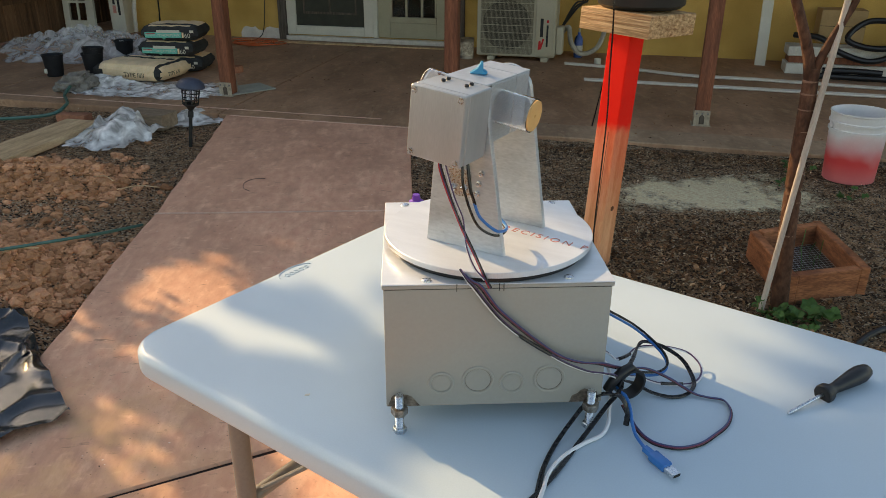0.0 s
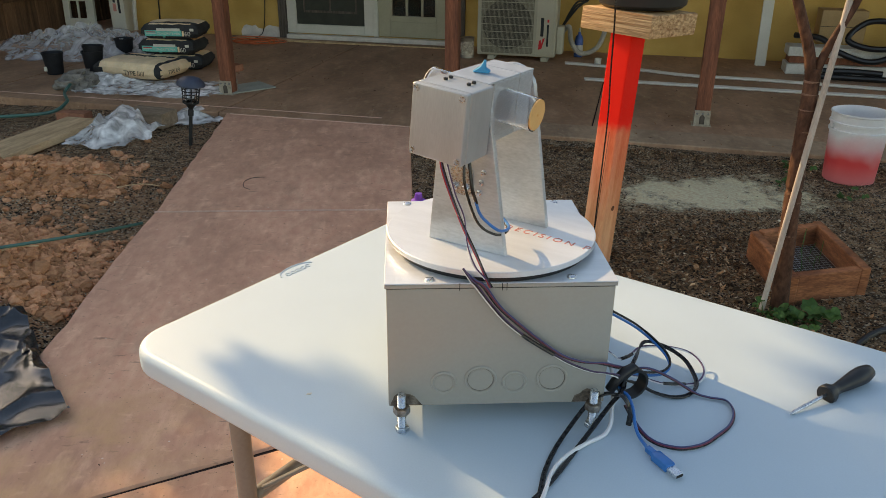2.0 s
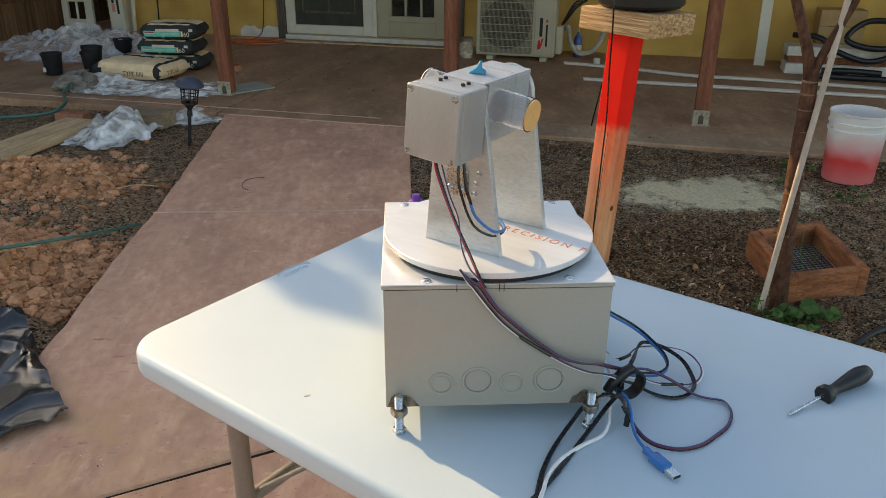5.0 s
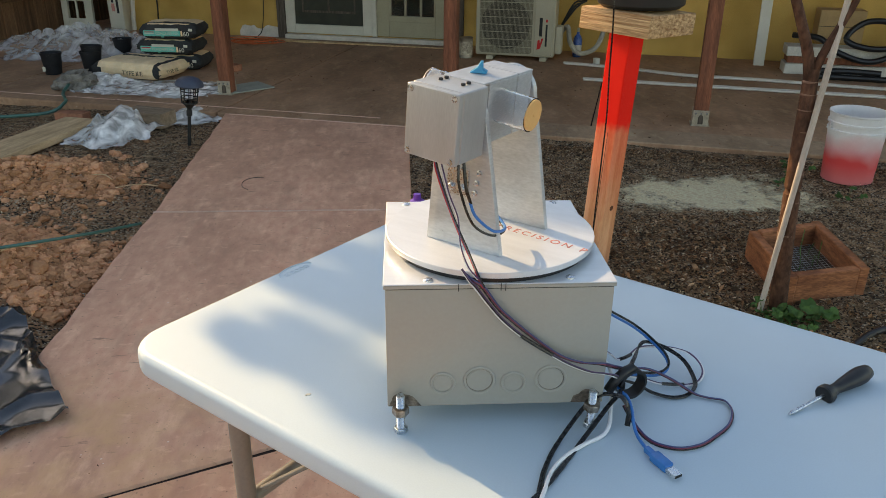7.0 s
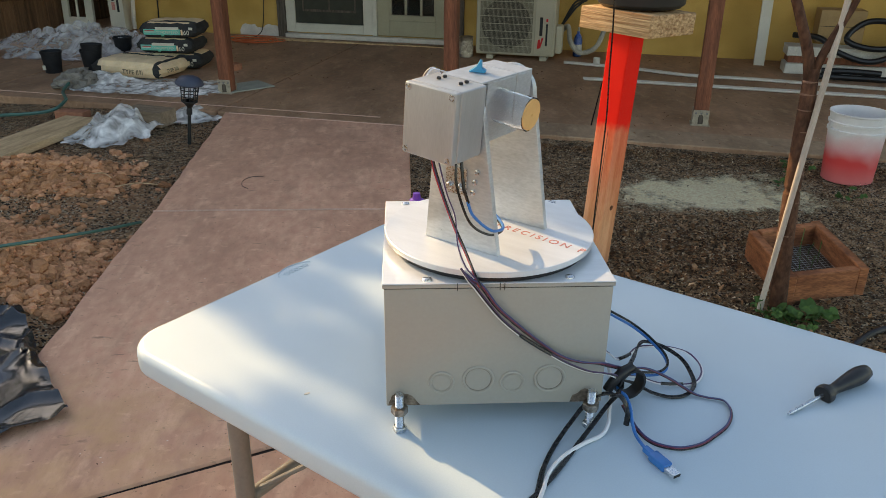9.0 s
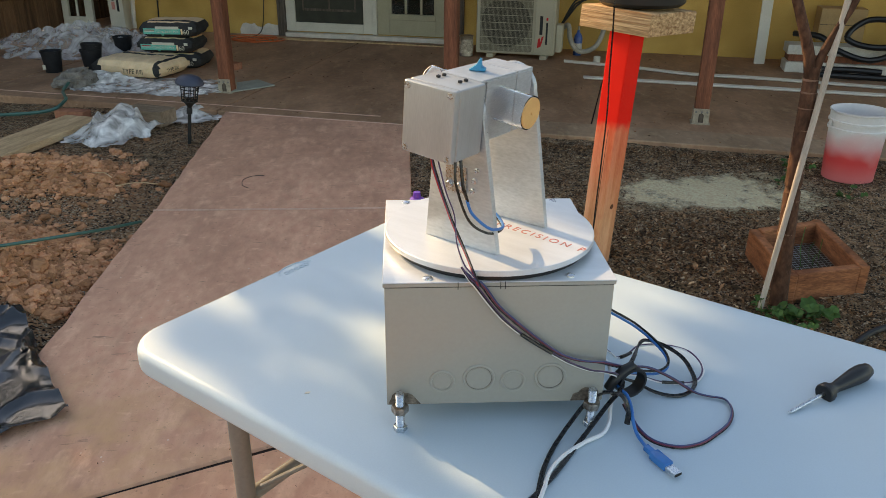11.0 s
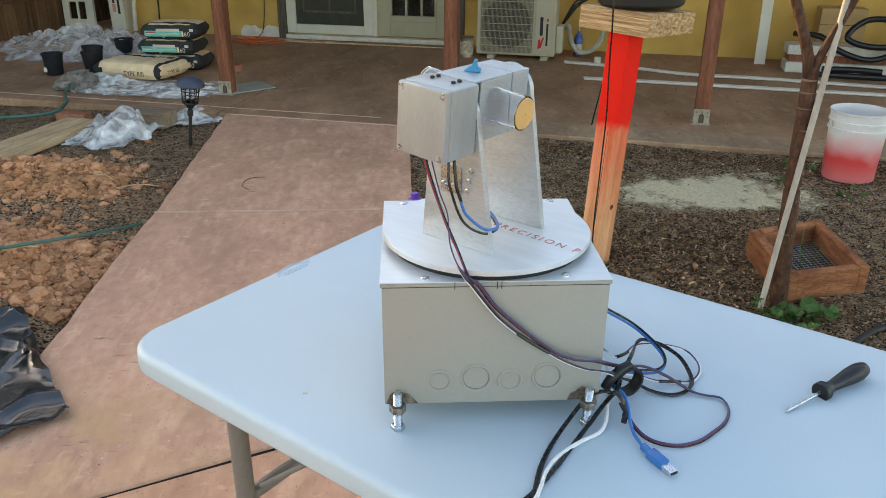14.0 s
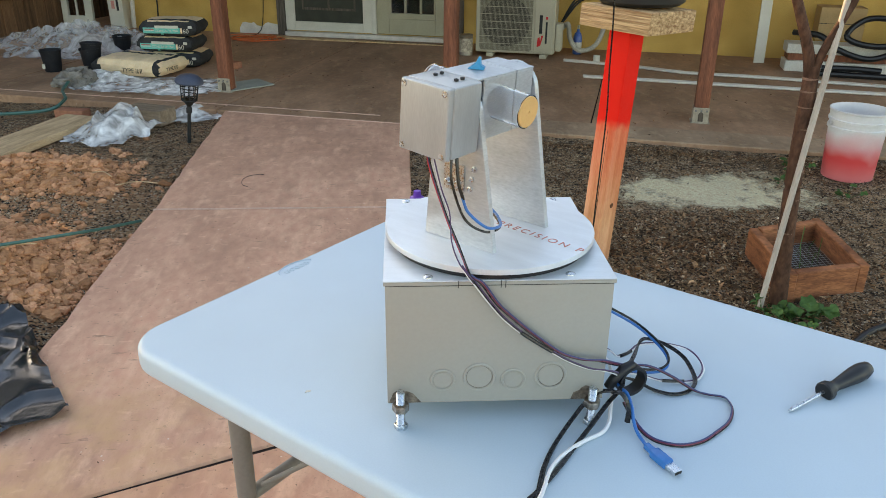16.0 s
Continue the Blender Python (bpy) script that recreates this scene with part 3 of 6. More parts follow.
def tracker_base():
    b = thing("enclosure_box", pose(0, 0, 0.72), "grey enamelled steel junction box standing on four bolts", "enclosure")
    z0, z1 = 0.026, LID - 0.72 - 0.007
    bm = bmesh.new()
    cuboid(bm, -0.125, 0.125, 0.0015, 0.2525, z0, z1, 0.0015, 2)
    part("body", bm, M["box"], b)
    top = LID - 0.72
    part("lid", block(-0.127, 0.127, 0, 0.254, top - 0.0014, top, 0.0005, 1), M["alu_plate"], b, "pale aluminium lid plate")
    part("lid_rim", block(-0.1266, 0.1266, 0.0003, 0.2537, z1 + 0.0012, top - 0.0016, 0.0006, 2), M["box"], b, "grey enamelled lid edge")
    # Black filler strip: the shade of the gap under the lid, as colour.
    part("lid_gasket", block(-0.1245, 0.1245, 0.0022, 0.252, z1 - 0.001, z1 + 0.0014), M["black"], b, "black strip standing in for the shaded gap under the lid")
    # stamped knockouts on the front
    for x, z, r in ((-0.062, 0.057, 0.0148), (-0.020, 0.060, 0.0186), (0.019, 0.056, 0.0148), (0.062, 0.060, 0.0186)):
        m = pose(x, 0.0016, z, 90)
        bm = bmesh.new()
        lathe(bm, [(r, 0), (r - 0.0004, 0.0014), (r - 0.0015, 0.0020), (r - 0.0030, 0.0016), (r - 0.0036, 0.0)], 36, m)
        k = part("knockout", bm, M["box"], b)
        bm = bmesh.new()
        lathe(bm, [(0, 0.0006), (r - 0.0048, 0.0006), (r - 0.0050, 0.0)], 36, m)
        part("disc", bm, M["box"], k)
        # The punched gap's shade is a thin dark ring in the scorch colour.
        if r > 0.016:
            part("cut_line", lathe(bmesh.new(), [(r - 0.0041, 0.0), (r - 0.0040, 0.0003), (r - 0.0036, 0.0003)], 36, m), M["burnt_and_gap"], k, "dark ring drawn for the shaded punched gap")
    # levelling bolts, nuts and scorched welds
    for sx, y in ((-0.110, -0.0095), (0.110, -0.0095), (-0.110, 0.2635), (0.110, 0.2635)):
        bolt = part("levelling_bolt", bolt_mesh(), M["zinc"], b, "threaded zinc-plated levelling bolt")
        bolt.matrix_basis = pose(sx, y, 0, 0, 0, 17 * sx)
        bm = bmesh.new()
        lathe(bm, [(0.0048, 0), (0.0095, 0), (0.0098, 0.001), (0.0098, 0.0075), (0.0095, 0.0085), (0.0048, 0.0085)], 6)
        nut = part("nut", bm, M["weld_nut"], bolt, "heat-tinted welded nut")
        nut.matrix_basis = pose(0, 0, 0.0245)
        s = 1 if y < 0.1 else -1
        bm = bmesh.new()
        rnd = random.Random(int(sx * 1000 + y * 10))
        ol = [((0.017 + 0.005 * rnd.random()) * math.cos(a) * (1.1 if math.cos(a) * sx < 0 else 0.62), (0.016 + 0.003 * rnd.random()) * math.sin(a) if math.sin(a) > 0 else 0) for a in [math.pi * k / 12 for k in range(13)]]
        prism(bm, ol, 0, 0.0003, m=pose(sx, 0.0014 if s > 0 else 0.2526, z0 + 0.001, 90 if s > 0 else 90))
        part("scorch_mark", bm, M["burnt_and_gap"], b, "heat-scorched enamel round the weld")
    for x, y in ((-0.078, 0.010), (0.078, 0.012), (-0.1, 0.243), (0.1, 0.243)):
        bm = bmesh.new()
        lathe(bm, [(0.0055, 0), (0.0052, 0.0012), (0.003, 0.0022), (0, 0.0024)], 14, pose(x, y, LID - 0.72))
        part("lid_screw", bm, M["zinc"], b)
    for x in (-0.046, 0.0, 0.005):
        part("alignment_mark", block(x, x + 0.0008, -0.0003, 0.0, z1 - 0.002, z1 + 0.007), M["ink"], b)
    return b


def bolt_mesh():
    bm = bmesh.new()
    lathe(bm, [(0, 0), (0.0078, 0), (0.0082, 0.0008), (0.0082, 0.0055), (0.0074, 0.0066), (0.0048, 0.0066)], 6)
    prof = []
    for i in range(28):
        z = 0.0066 + i * 0.0015
        prof += [(0.0050, z), (0.0044, z + 0.00075)]
    prof += [(0.0044, 0.0495), (0, 0.0497)]
    lathe(bm, prof, 14)
    return bm


tracker_base()


def pillar_outline(left, right, top, h, r):
    pts = [(-left, 0), (right, 0)]
    pts += [(top * math.cos(a) * 1.0, h - r + r * math.sin(a)) for a in [math.pi * k / 14 for k in range(15)]]
    return pts


def tracker():
    """The turning part: disc, two cheek plates and the tilting head."""
    t = thing("sun_tracker", pose(0, 0.12, LID, 0, 0, -43), "aluminium sun tracker turning on a round plate", "sun tracker")
    zt = 0.0147
    bm = bmesh.new()
    lathe(bm, [(0, 0.0077), (0.1242, 0.0077), (0.1250, 0.0085), (0.1250, zt - 0.0006), (0.1244, zt), (0, zt)], 96)
    part("turntable", bm, M["alu_plate"], t, "round milled aluminium plate")
    part("bearing", lathe(bmesh.new(), [(0, 0.0003), (0.118, 0.0003), (0.118, 0.0076), (0, 0.0076)], 64), M["black"], t, "black bearing ring")
    for n0, n1, h, name, left, right in ((-0.0655, -0.0585, 0.182, "cheek_plate", 0.046, 0.0545), (0.036, 0.043, 0.192, "cheek_plate", 0.052, 0.056)):
        bm = bmesh.new()
        prism(bm, pillar_outline(left, right, 0.031, h, 0.031), n0, n1, 0.0006, 1, pose(0, 0, zt, 90) @ Matrix.Diagonal((1, 1, -1, 1)))
        part(name, bm, M["cheek"], t)
    # stamped-on lettering, faded
    words("PRECISION P", 0.0158, pose(0.002, 0.0095, zt + 0.0002, 0, 0, -3.4), M["red_ink"], t, "plate_lettering", 1.0, 1.42)
    # bracket and screws on the outer cheek
    bk = part("bracket", block(-0.016, 0.012, -0.0675, -0.0657, zt + 0.062, zt + 0.094, 0.0005), M["zinc"], t)
    for x, z in ((-0.010, 0.071), (0.004, 0.071)):
        bm = bmesh.new()
        lathe(bm, [(0.0042, 0), (0.0042, 0.0022), (0.003, 0.0034), (0, 0.0036)], 12, pose(x, -0.0677, zt + z, 90))
        part("screw", bm, M["zinc"], t)
    for x, z in ((0.025, 0.092), (0.020, 0.068), (0.022, 0.080)):
        bm = bmesh.new()
        lathe(bm, [(0.0034, 0), (0.0034, 0.0016), (0.0018, 0.002), (0.0016, 0.0006), (0, 0.0006)], 12, pose(x, -0.0657, zt + z, 90))
        part("screw", bm, M["zinc"], t)
    # tilting head about the axle through both cheeks
    head = part("tilting_head", block(-0.0325, 0.0325, -0.121, -0.1118, -0.0378, 0.0378, 0.0028, 3), M["alu"], t, "brushed aluminium motor housing")
    head.matrix_basis = pose(0, 0, PIVOT - LID, 0, 4, 0)
    part("housing_back", block(-0.0325, 0.0325, -0.1114, -0.067, -0.0378, 0.0378, 0.0028, 3), M["alu"], head)
    for sx in (-1, 1):
        for sz in (-1, 1):
            bm = bmesh.new()
            lathe(bm, [(0.0036, 0), (0.0036, 0.0006), (0.0022, 0.0007), (0.0018, 0.0001), (0, 0.0001)], 14, pose(sx * 0.0273, -0.1211, sz * 0.0326, 90))
            part("housing_screw", bm, M["zinc"], head)
    for x, y in ((-0.014, -0.088), (-0.014, -0.078), (0.014, -0.088), (0.014, -0.078)):
        bm = bmesh.new()
        lathe(bm, [(0.0024, 0), (0.0024, 0.0022), (0.0012, 0.0026), (0, 0.0020)], 10, pose(x, y, 0.0379))
        part("grub_screw", bm, M["black"], head)
    # square channel carried between the cheeks, in two lengths
    for y0, y1 in ((-0.055, 0.001), (0.003, 0.034)):
        bm = bmesh.new()
        cuboid(bm, -0.026, 0.026, -0.0665 if y0 < -0.05 else y0, y1, 0.036, 0.0385, 0.0006)
        cuboid(bm, -0.026, -0.0235, y0, y1, -0.030, 0.036, 0.0006)
        cuboid(bm, 0.0235, 0.026, y0, y1, -0.030, 0.036, 0.0006)
        part("channel", bm, M["cheek"], head)
    part("axle", rod(bmesh.new(), 0.005, (0, -0.067, 0.004), (0, 0.04, 0.004), 14), M["zinc"], head)
    # clear sighting tube with a gold disc at each end, across the axle
    tb = bmesh.new()
    r0, r1 = 0.0185, 0.0172
    lathe(tb, [(r1, -0.068), (r0, -0.068), (r0, 0.066), (r1, 0.066), (r1, -0.068)], 40, pose(0.0, -0.030, 0.010, 0, 92.5, 0))
    part("sighting_tube", tb, M["tube"], head, "clear acrylic sighting tube")
    for z in (0.0655, -0.066):
        dsc = bmesh.new()
        lathe(dsc, [(0, 0), (0.0168, 0), (0.0168, 0.002), (0.0016, 0.002), (0.0016, 0.0012), (0, 0.0012)], 36, pose(0.0, -0.030, 0.010, 0, 92.5, 0) @ pose(0, 0, z))
        part("sensor_disc", dsc, M["gold"] if z > 0 else M["white_wire"], head, "gold sensor disc" if z > 0 else "white end disc")
    # blue spring clip on top
    bm = bmesh.new()
    prism(bm, [(-0.012, 0), (0.010, 0), (0.012, 0.004), (0.006, 0.008), (0.005, 0.020), (0.002, 0.021), (-0.002, 0.010), (-0.007, 0.005)], -0.006, 0.006, 0.001, 1, pose(-0.004, -0.032, 0.0386, 90, 0, 30) @ Matrix.Diagonal((0.78, 0.62, 0.8, 1)))
    part("clip", bm, M["blue_clip"], head, "bright blue plastic clip")
    return t, head


tracker_thing, tracker_head = tracker()


# ---- the yard ----
def red_post():
    p = thing("mailbox_post", pose(0.648, 2.03, 0, 0, 2.9, 0) @ pose(0, 0, 0, 0, 0, -50), "timber post with sprayed red paint and a block on top", "post")
    part("timber", block(-0.045, 0.045, -0.045, 0.045, -0.08, 0.875, 0.004), M["red_post"], p)
    part("cap_block", block(-0.124, 0.162, -0.120, 0.166, 0.877, 0.952, 0.006, 2), M["raw_wood"], p, "rough-sawn pale timber cap block")
    # The crack is a raised cord; the shade inside is its dark colour.
    bm = bmesh.new()
    hose(bm, [(0.012 + 0.008 * noise.noise(Vector((0, 0, z * 0.04))) , -0.0452, 0.02 + z * 0.05) for z in range(11)], 0.0016, 3, 5, 1, 0.0005)
    part("crack", bm, M["dark_crack"], p, "drying crack, its shade drawn as a dark cord on the timber")
    part("knot", lathe(bmesh.new(), [(0.0105, 0), (0.008, 0.0008), (0.003, 0.0005), (0, 0.0008)], 14, pose(0.0452, 0.004, 0.22, 0, 90, 0)), M["knot"], p, "dark round knot")


def red_post_material():
    m = mat("sprayed_red_post", (0.84, 0.43, 0.23), 0.5, 0, 0.16, 6, 60, 0.4, 0.002, (0.62, 0.24, 0.10), stretch=(6, 6, 0.6))
    n, l = m.node_tree.nodes, m.node_tree.links
    b = n["Principled BSDF"]
    src = b.inputs["Base Color"].links[0].from_socket
    tc, sep, mr, mx = n.new("ShaderNodeTexCoord"), n.new("ShaderNodeSeparateXYZ"), n.new("ShaderNodeMapRange"), n.new("ShaderNodeMix")
    l.new(tc.outputs["Object"], sep.inputs[0])
    nz, ad = n.new("ShaderNodeTexNoise"), n.new("ShaderNodeMath")
    nz.inputs["Scale"].default_value = 14
    l.new(tc.outputs["Object"], nz.inputs["Vector"])
    ad.operation = "MULTIPLY_ADD"
    ad.inputs[1].default_value = 0.10
    l.new(nz.outputs["Fac"], ad.inputs[0])
    l.new(sep.outputs["Z"], ad.inputs[2])
    mr.inputs["From Min"].default_value, mr.inputs["From Max"].default_value = 0.52, 0.60
    l.new(ad.outputs[0], mr.inputs["Value"])
    mist, top = n.new("ShaderNodeMapRange"), n.new("ShaderNodeMath")
    mist.inputs["From Min"].default_value, mist.inputs["From Max"].default_value, mist.inputs["To Max"].default_value = 0.22, 0.62, 0.5
    l.new(ad.outputs[0], mist.inputs["Value"])
    top.operation = "MAXIMUM"
    l.new(mr.outputs[0], top.inputs[0])
    l.new(mist.outputs[0], top.inputs[1])
    mx.data_type = "RGBA"
    mx.inputs["B"].default_value = (0.95, 0.018, 0.010, 1)
    l.new(top.outputs[0], mx.inputs["Factor"])
    l.new(src, mx.inputs["A"])
    l.new(mx.outputs["Result"], b.inputs["Base Color"])
    return m


M["dark_crack"] = mat("crack_shadow_wood", (0.05, 0.025, 0.015), 0.9)
M["knot"] = mat("knot_wood", (0.22, 0.085, 0.04), 0.7, 0, 0.3, 120, 300)
M["red_post"] = red_post_material()
M["raw_wood"] = mat("raw_sawn_timber", (0.74, 0.50, 0.27), 0.75, 0, 0.32, 9, 34, 0.8, 0.004, (0.30, 0.15, 0.065), stretch=(0.5, 6, 13))
red_post()

# ---- unseen shade tree, added beyond the fence to block the sun ----
SUN_R = Vector((0.725, 0.69, 0)).normalized()
SUN_U = SUN_R.cross(-SUN_TOWARDS).normalized() * -1
if SUN_U.z < 0:
    SUN_U = -SUN_U
CROWN = Vector((0, 0.1, 0.75)) + 9 * SUN_TOWARDS
M["leaf"] = mat("green_leaf", (0.075, 0.115, 0.035), 0.55, 0, 0.25, 3, 40, 0.1, 0.001)
M["bark"] = mat("grey_brown_bark", (0.17, 0.105, 0.072), 0.85, 0, 0.25, 14, 70, 0.9, 0.006, (0.09, 0.052, 0.036), stretch=(1, 1, 0.4))


def leaves(bm, rnd, centre, n, spread, size):
    for _ in range(n):
        p = Vector(centre) + Vector((rnd.gauss(0, spread[0]), rnd.gauss(0, spread[1]), rnd.gauss(0, spread[2])))
        a = Vector((rnd.gauss(0, 1), rnd.gauss(0, 1), rnd.gauss(0, 1))).normalized()
        b = a.orthogonal().normalized()
        s = size * rnd.uniform(0.6, 1.3)
        vs = [bm.verts.new(p + q) for q in (-a * s, b * s * 0.42, a * s, -b * s * 0.42)]
        bm.faces.new(vs)


def shade_tree():
    t = thing("shade_tree", pose(-7.4, 8.0, -0.06), "unseen leafy tree added beyond the fence to cast the moving shade", "tree")
    base = Vector((-7.4, 8.0, -0.06))
    rnd = random.Random(11)
    spot = lambda r, u, d=0.0: CROWN + SUN_R * r + SUN_U * u + SUN_TOWARDS * d - base
    bm = bmesh.new()
    hose(bm, [(0, 0, 0), (0.1, 0, 1.2), (0.05, 0.1, 2.4), (0.3, -0.1, 3.4)], 0.19, 8, 12, 1, 0.10)
    for q in (spot(0.6, -1.8), spot(1.6, -1.9), spot(2.6, -2.2), spot(-0.3, -1.9)):
        hose(bm, [(0.1, 0, 2.2), (Vector((0.2, 0, 2.8)) + q) / 2, q], 0.08, 8, 8, 1, 0.03)
    part("trunk", bm, M["bark"], t)
    # dense leaf mass with a ragged top, added to block the sun
    bm = bmesh.new()
    for _ in range(620):
        r = rnd.uniform(-0.45, 2.3)
        top = (-1.66 if r < 0.85 else -1.30) + 0.12 * noise.noise(Vector((r * 3, 0, 0)))
        u = rnd.uniform(-3.6, top)
        leaves(bm, rnd, spot(r, u, rnd.uniform(-0.5, 0.5)), 18, (0.09, 0.09, 0.06), 0.11)
    for _ in range(170):
        r, u = rnd.uniform(2.3, 3.7), rnd.uniform(-3.2, -1.85)
        leaves(bm, rnd, spot(r, u, rnd.uniform(-0.5, 0.5)), 18, (0.09, 0.09, 0.06), 0.11)
    crown = part("crown", bm, M["leaf"], t, "dense unseen leaf mass that blocks the sun", smooth=False)
    # unseen low leaves, added to keep the sun off path, clay and soil
    bm = bmesh.new()
    for _ in range(480):
        r = rnd.uniform(0.85, 2.7)
        u = rnd.uniform(-3.2, -1.8 if r < 1.15 else -1.3)
        leaves(bm, rnd, spot(r, u, rnd.uniform(-0.4, 0.4)), 18, (0.09, 0.09, 0.06), 0.11)
    for _ in range(300):
        leaves(bm, rnd, spot(rnd.uniform(-1.0, 0.9), rnd.uniform(-3.4, -2.0), rnd.uniform(-0.4, 0.4)), 18, (0.09, 0.09, 0.06), 0.11)
    part("skirt", bm, M["leaf"], t, "unseen low foliage added to keep the sun off the ground", smooth=False)
    # loose sprays, each placed where a leaf shadow should fall
    bm = bmesh.new()
    first = ((-0.10, -0.045, 0.02, 50), (0.10, -0.11, 0.02, 50), (-0.05, -0.15, 0.02, 60))
    low = ((-0.05, -1.0, 0.07, 90), (0.12, -1.22, 0.07, 110), (-0.25, -1.15, 0.06, 90), (0.25, -1.45, 0.06, 80), (-0.1, -1.4, 0.08, 130), (0.0, -1.6, 0.09, 160), (-0.3, -1.5, 0.09, 150),
           (-0.35, -1.05, 0.05, 150), (-0.2, -1.0, 0.045, 120), (0.1, -1.06, 0.045, 130), (0.3, -1.28, 0.05, 150), (0.05, -1.36, 0.05, 160), (-0.15, -1.27, 0.05, 150), (0.2, -1.15, 0.04, 110))
    middle = ((0.59, -0.53, 0.022, 55), (0.38, -0.50, 0.022, 60), (0.34, -0.43, 0.018, 45), (0.48, -0.56, 0.018, 60), (0.67, -0.50, 0.020, 45), (0.52, -0.40, 0.015, 25),
              (0.72, -0.66, 0.024, 60), (0.86, -0.70, 0.024, 60), (0.60, -0.62, 0.020, 50), (0.77, -0.57, 0.016, 30), (0.93, -0.62, 0.018, 35), (0.50, -0.66, 0.02, 50))
    last = ((0.80, -0.75, 0.028, 110), (1.00, -1.02, 0.035, 150), (1.10, -0.95, 0.03, 80), (0.88, -1.00, 0.035, 170), (0.72, -0.98, 0.02, 50), (0.90, -1.30, 0.07, 380), (1.06, -1.26, 0.06, 300))
    twigs = [(r, u, 0.013, 44) for r, u in ((-0.087, -0.206), (-0.066, -0.175), (-0.063, -0.141), (-0.06, -0.111), (-0.235, -0.187), (-0.239, -0.153), (-0.22, -0.137), (-0.217, -0.111), (-0.182, -0.096), (-0.16, -0.079), (-0.157, -0.049), (-0.218, -0.075), (-0.202, -0.048))]
    twigs += [(r, u, 0.013, 32) for r, u in ((0.501, -0.565), (0.501, -0.529), (0.49, -0.496), (0.316, -0.538), (0.322, -0.512), (0.35, -0.496), (0.351, -0.466), (0.347, -0.445))]
    twigs += [(r, u, 0.015, 46) for r, u in ((0.673, -0.807), (0.661, -0.776), (0.657, -0.74), (0.658, -0.71), (0.791, -0.802), (0.791, -0.767), (0.78, -0.74))]
    for r, u, s, n in (*first, *low, *middle, *last, *twigs):
        q = spot(r, u, -5.5 if s < 0.017 else -4.0)
        leaves(bm, rnd, q, int(n * 1.7), (s, s, s), 0.034)
        hose(bm, [q - SUN_R * s * 2 - SUN_U * s * 2, q, q + SUN_R * s * 1.5], 0.004, 3, 5)
    spray = part("leaf_spray", bm, M["leaf"], t, "unseen leaf sprays placed to cast the dapples", smooth=False)
    # an added leaf mass that moves up to put the path in shade
    bm = bmesh.new()
    for _ in range(360):
        r, u = rnd.uniform(-0.75, 1.05), rnd.uniform(-1.85, -0.70)
        leaves(bm, rnd, spot(r, u, -2.5 + rnd.uniform(-0.4, 0.4)), 16, (0.07, 0.07, 0.05), 0.085)
    hose(bm, [spot(-0.7, -1.9, -2.5), spot(0.0, -1.5, -2.5), spot(0.9, -1.2, -2.5)], 0.03, 6, 8, 1, 0.008)
    bough = part("bough", bm, M["leaf"], t, "unseen leaf mass added to shade the path", smooth=False)
    # an added leaf mass, lowered to shade the far end of the table
    bm = bmesh.new()
    for _ in range(900):
        r = 0.14 + 2.16 * rnd.random() ** 1.25
        u = rnd.uniform(0.15, 0.9 - 0.1 * r + 0.12 * math.sin(5.1 * r + 1) + 0.07 * math.sin(13.7 * r))
        leaves(bm, rnd, spot(r, u, -3.2 + rnd.uniform(-0.3, 0.3)), 14, (0.035, 0.035, 0.03), 0.06)
    hose(bm, [spot(1.3, 0.2, -3.2), spot(0.8, 0.35, -3.2), spot(0.3, 0.4, -3.2)], 0.02, 6, 8, 1, 0.006)
    dip = part("bough", bm, M["leaf"], t, "unseen leaf mass added to shade the far table end", smooth=False)
    return crown, spray, bough, dip


tree_crown, tree_spray, tree_bough, tree_dip = shade_tree()


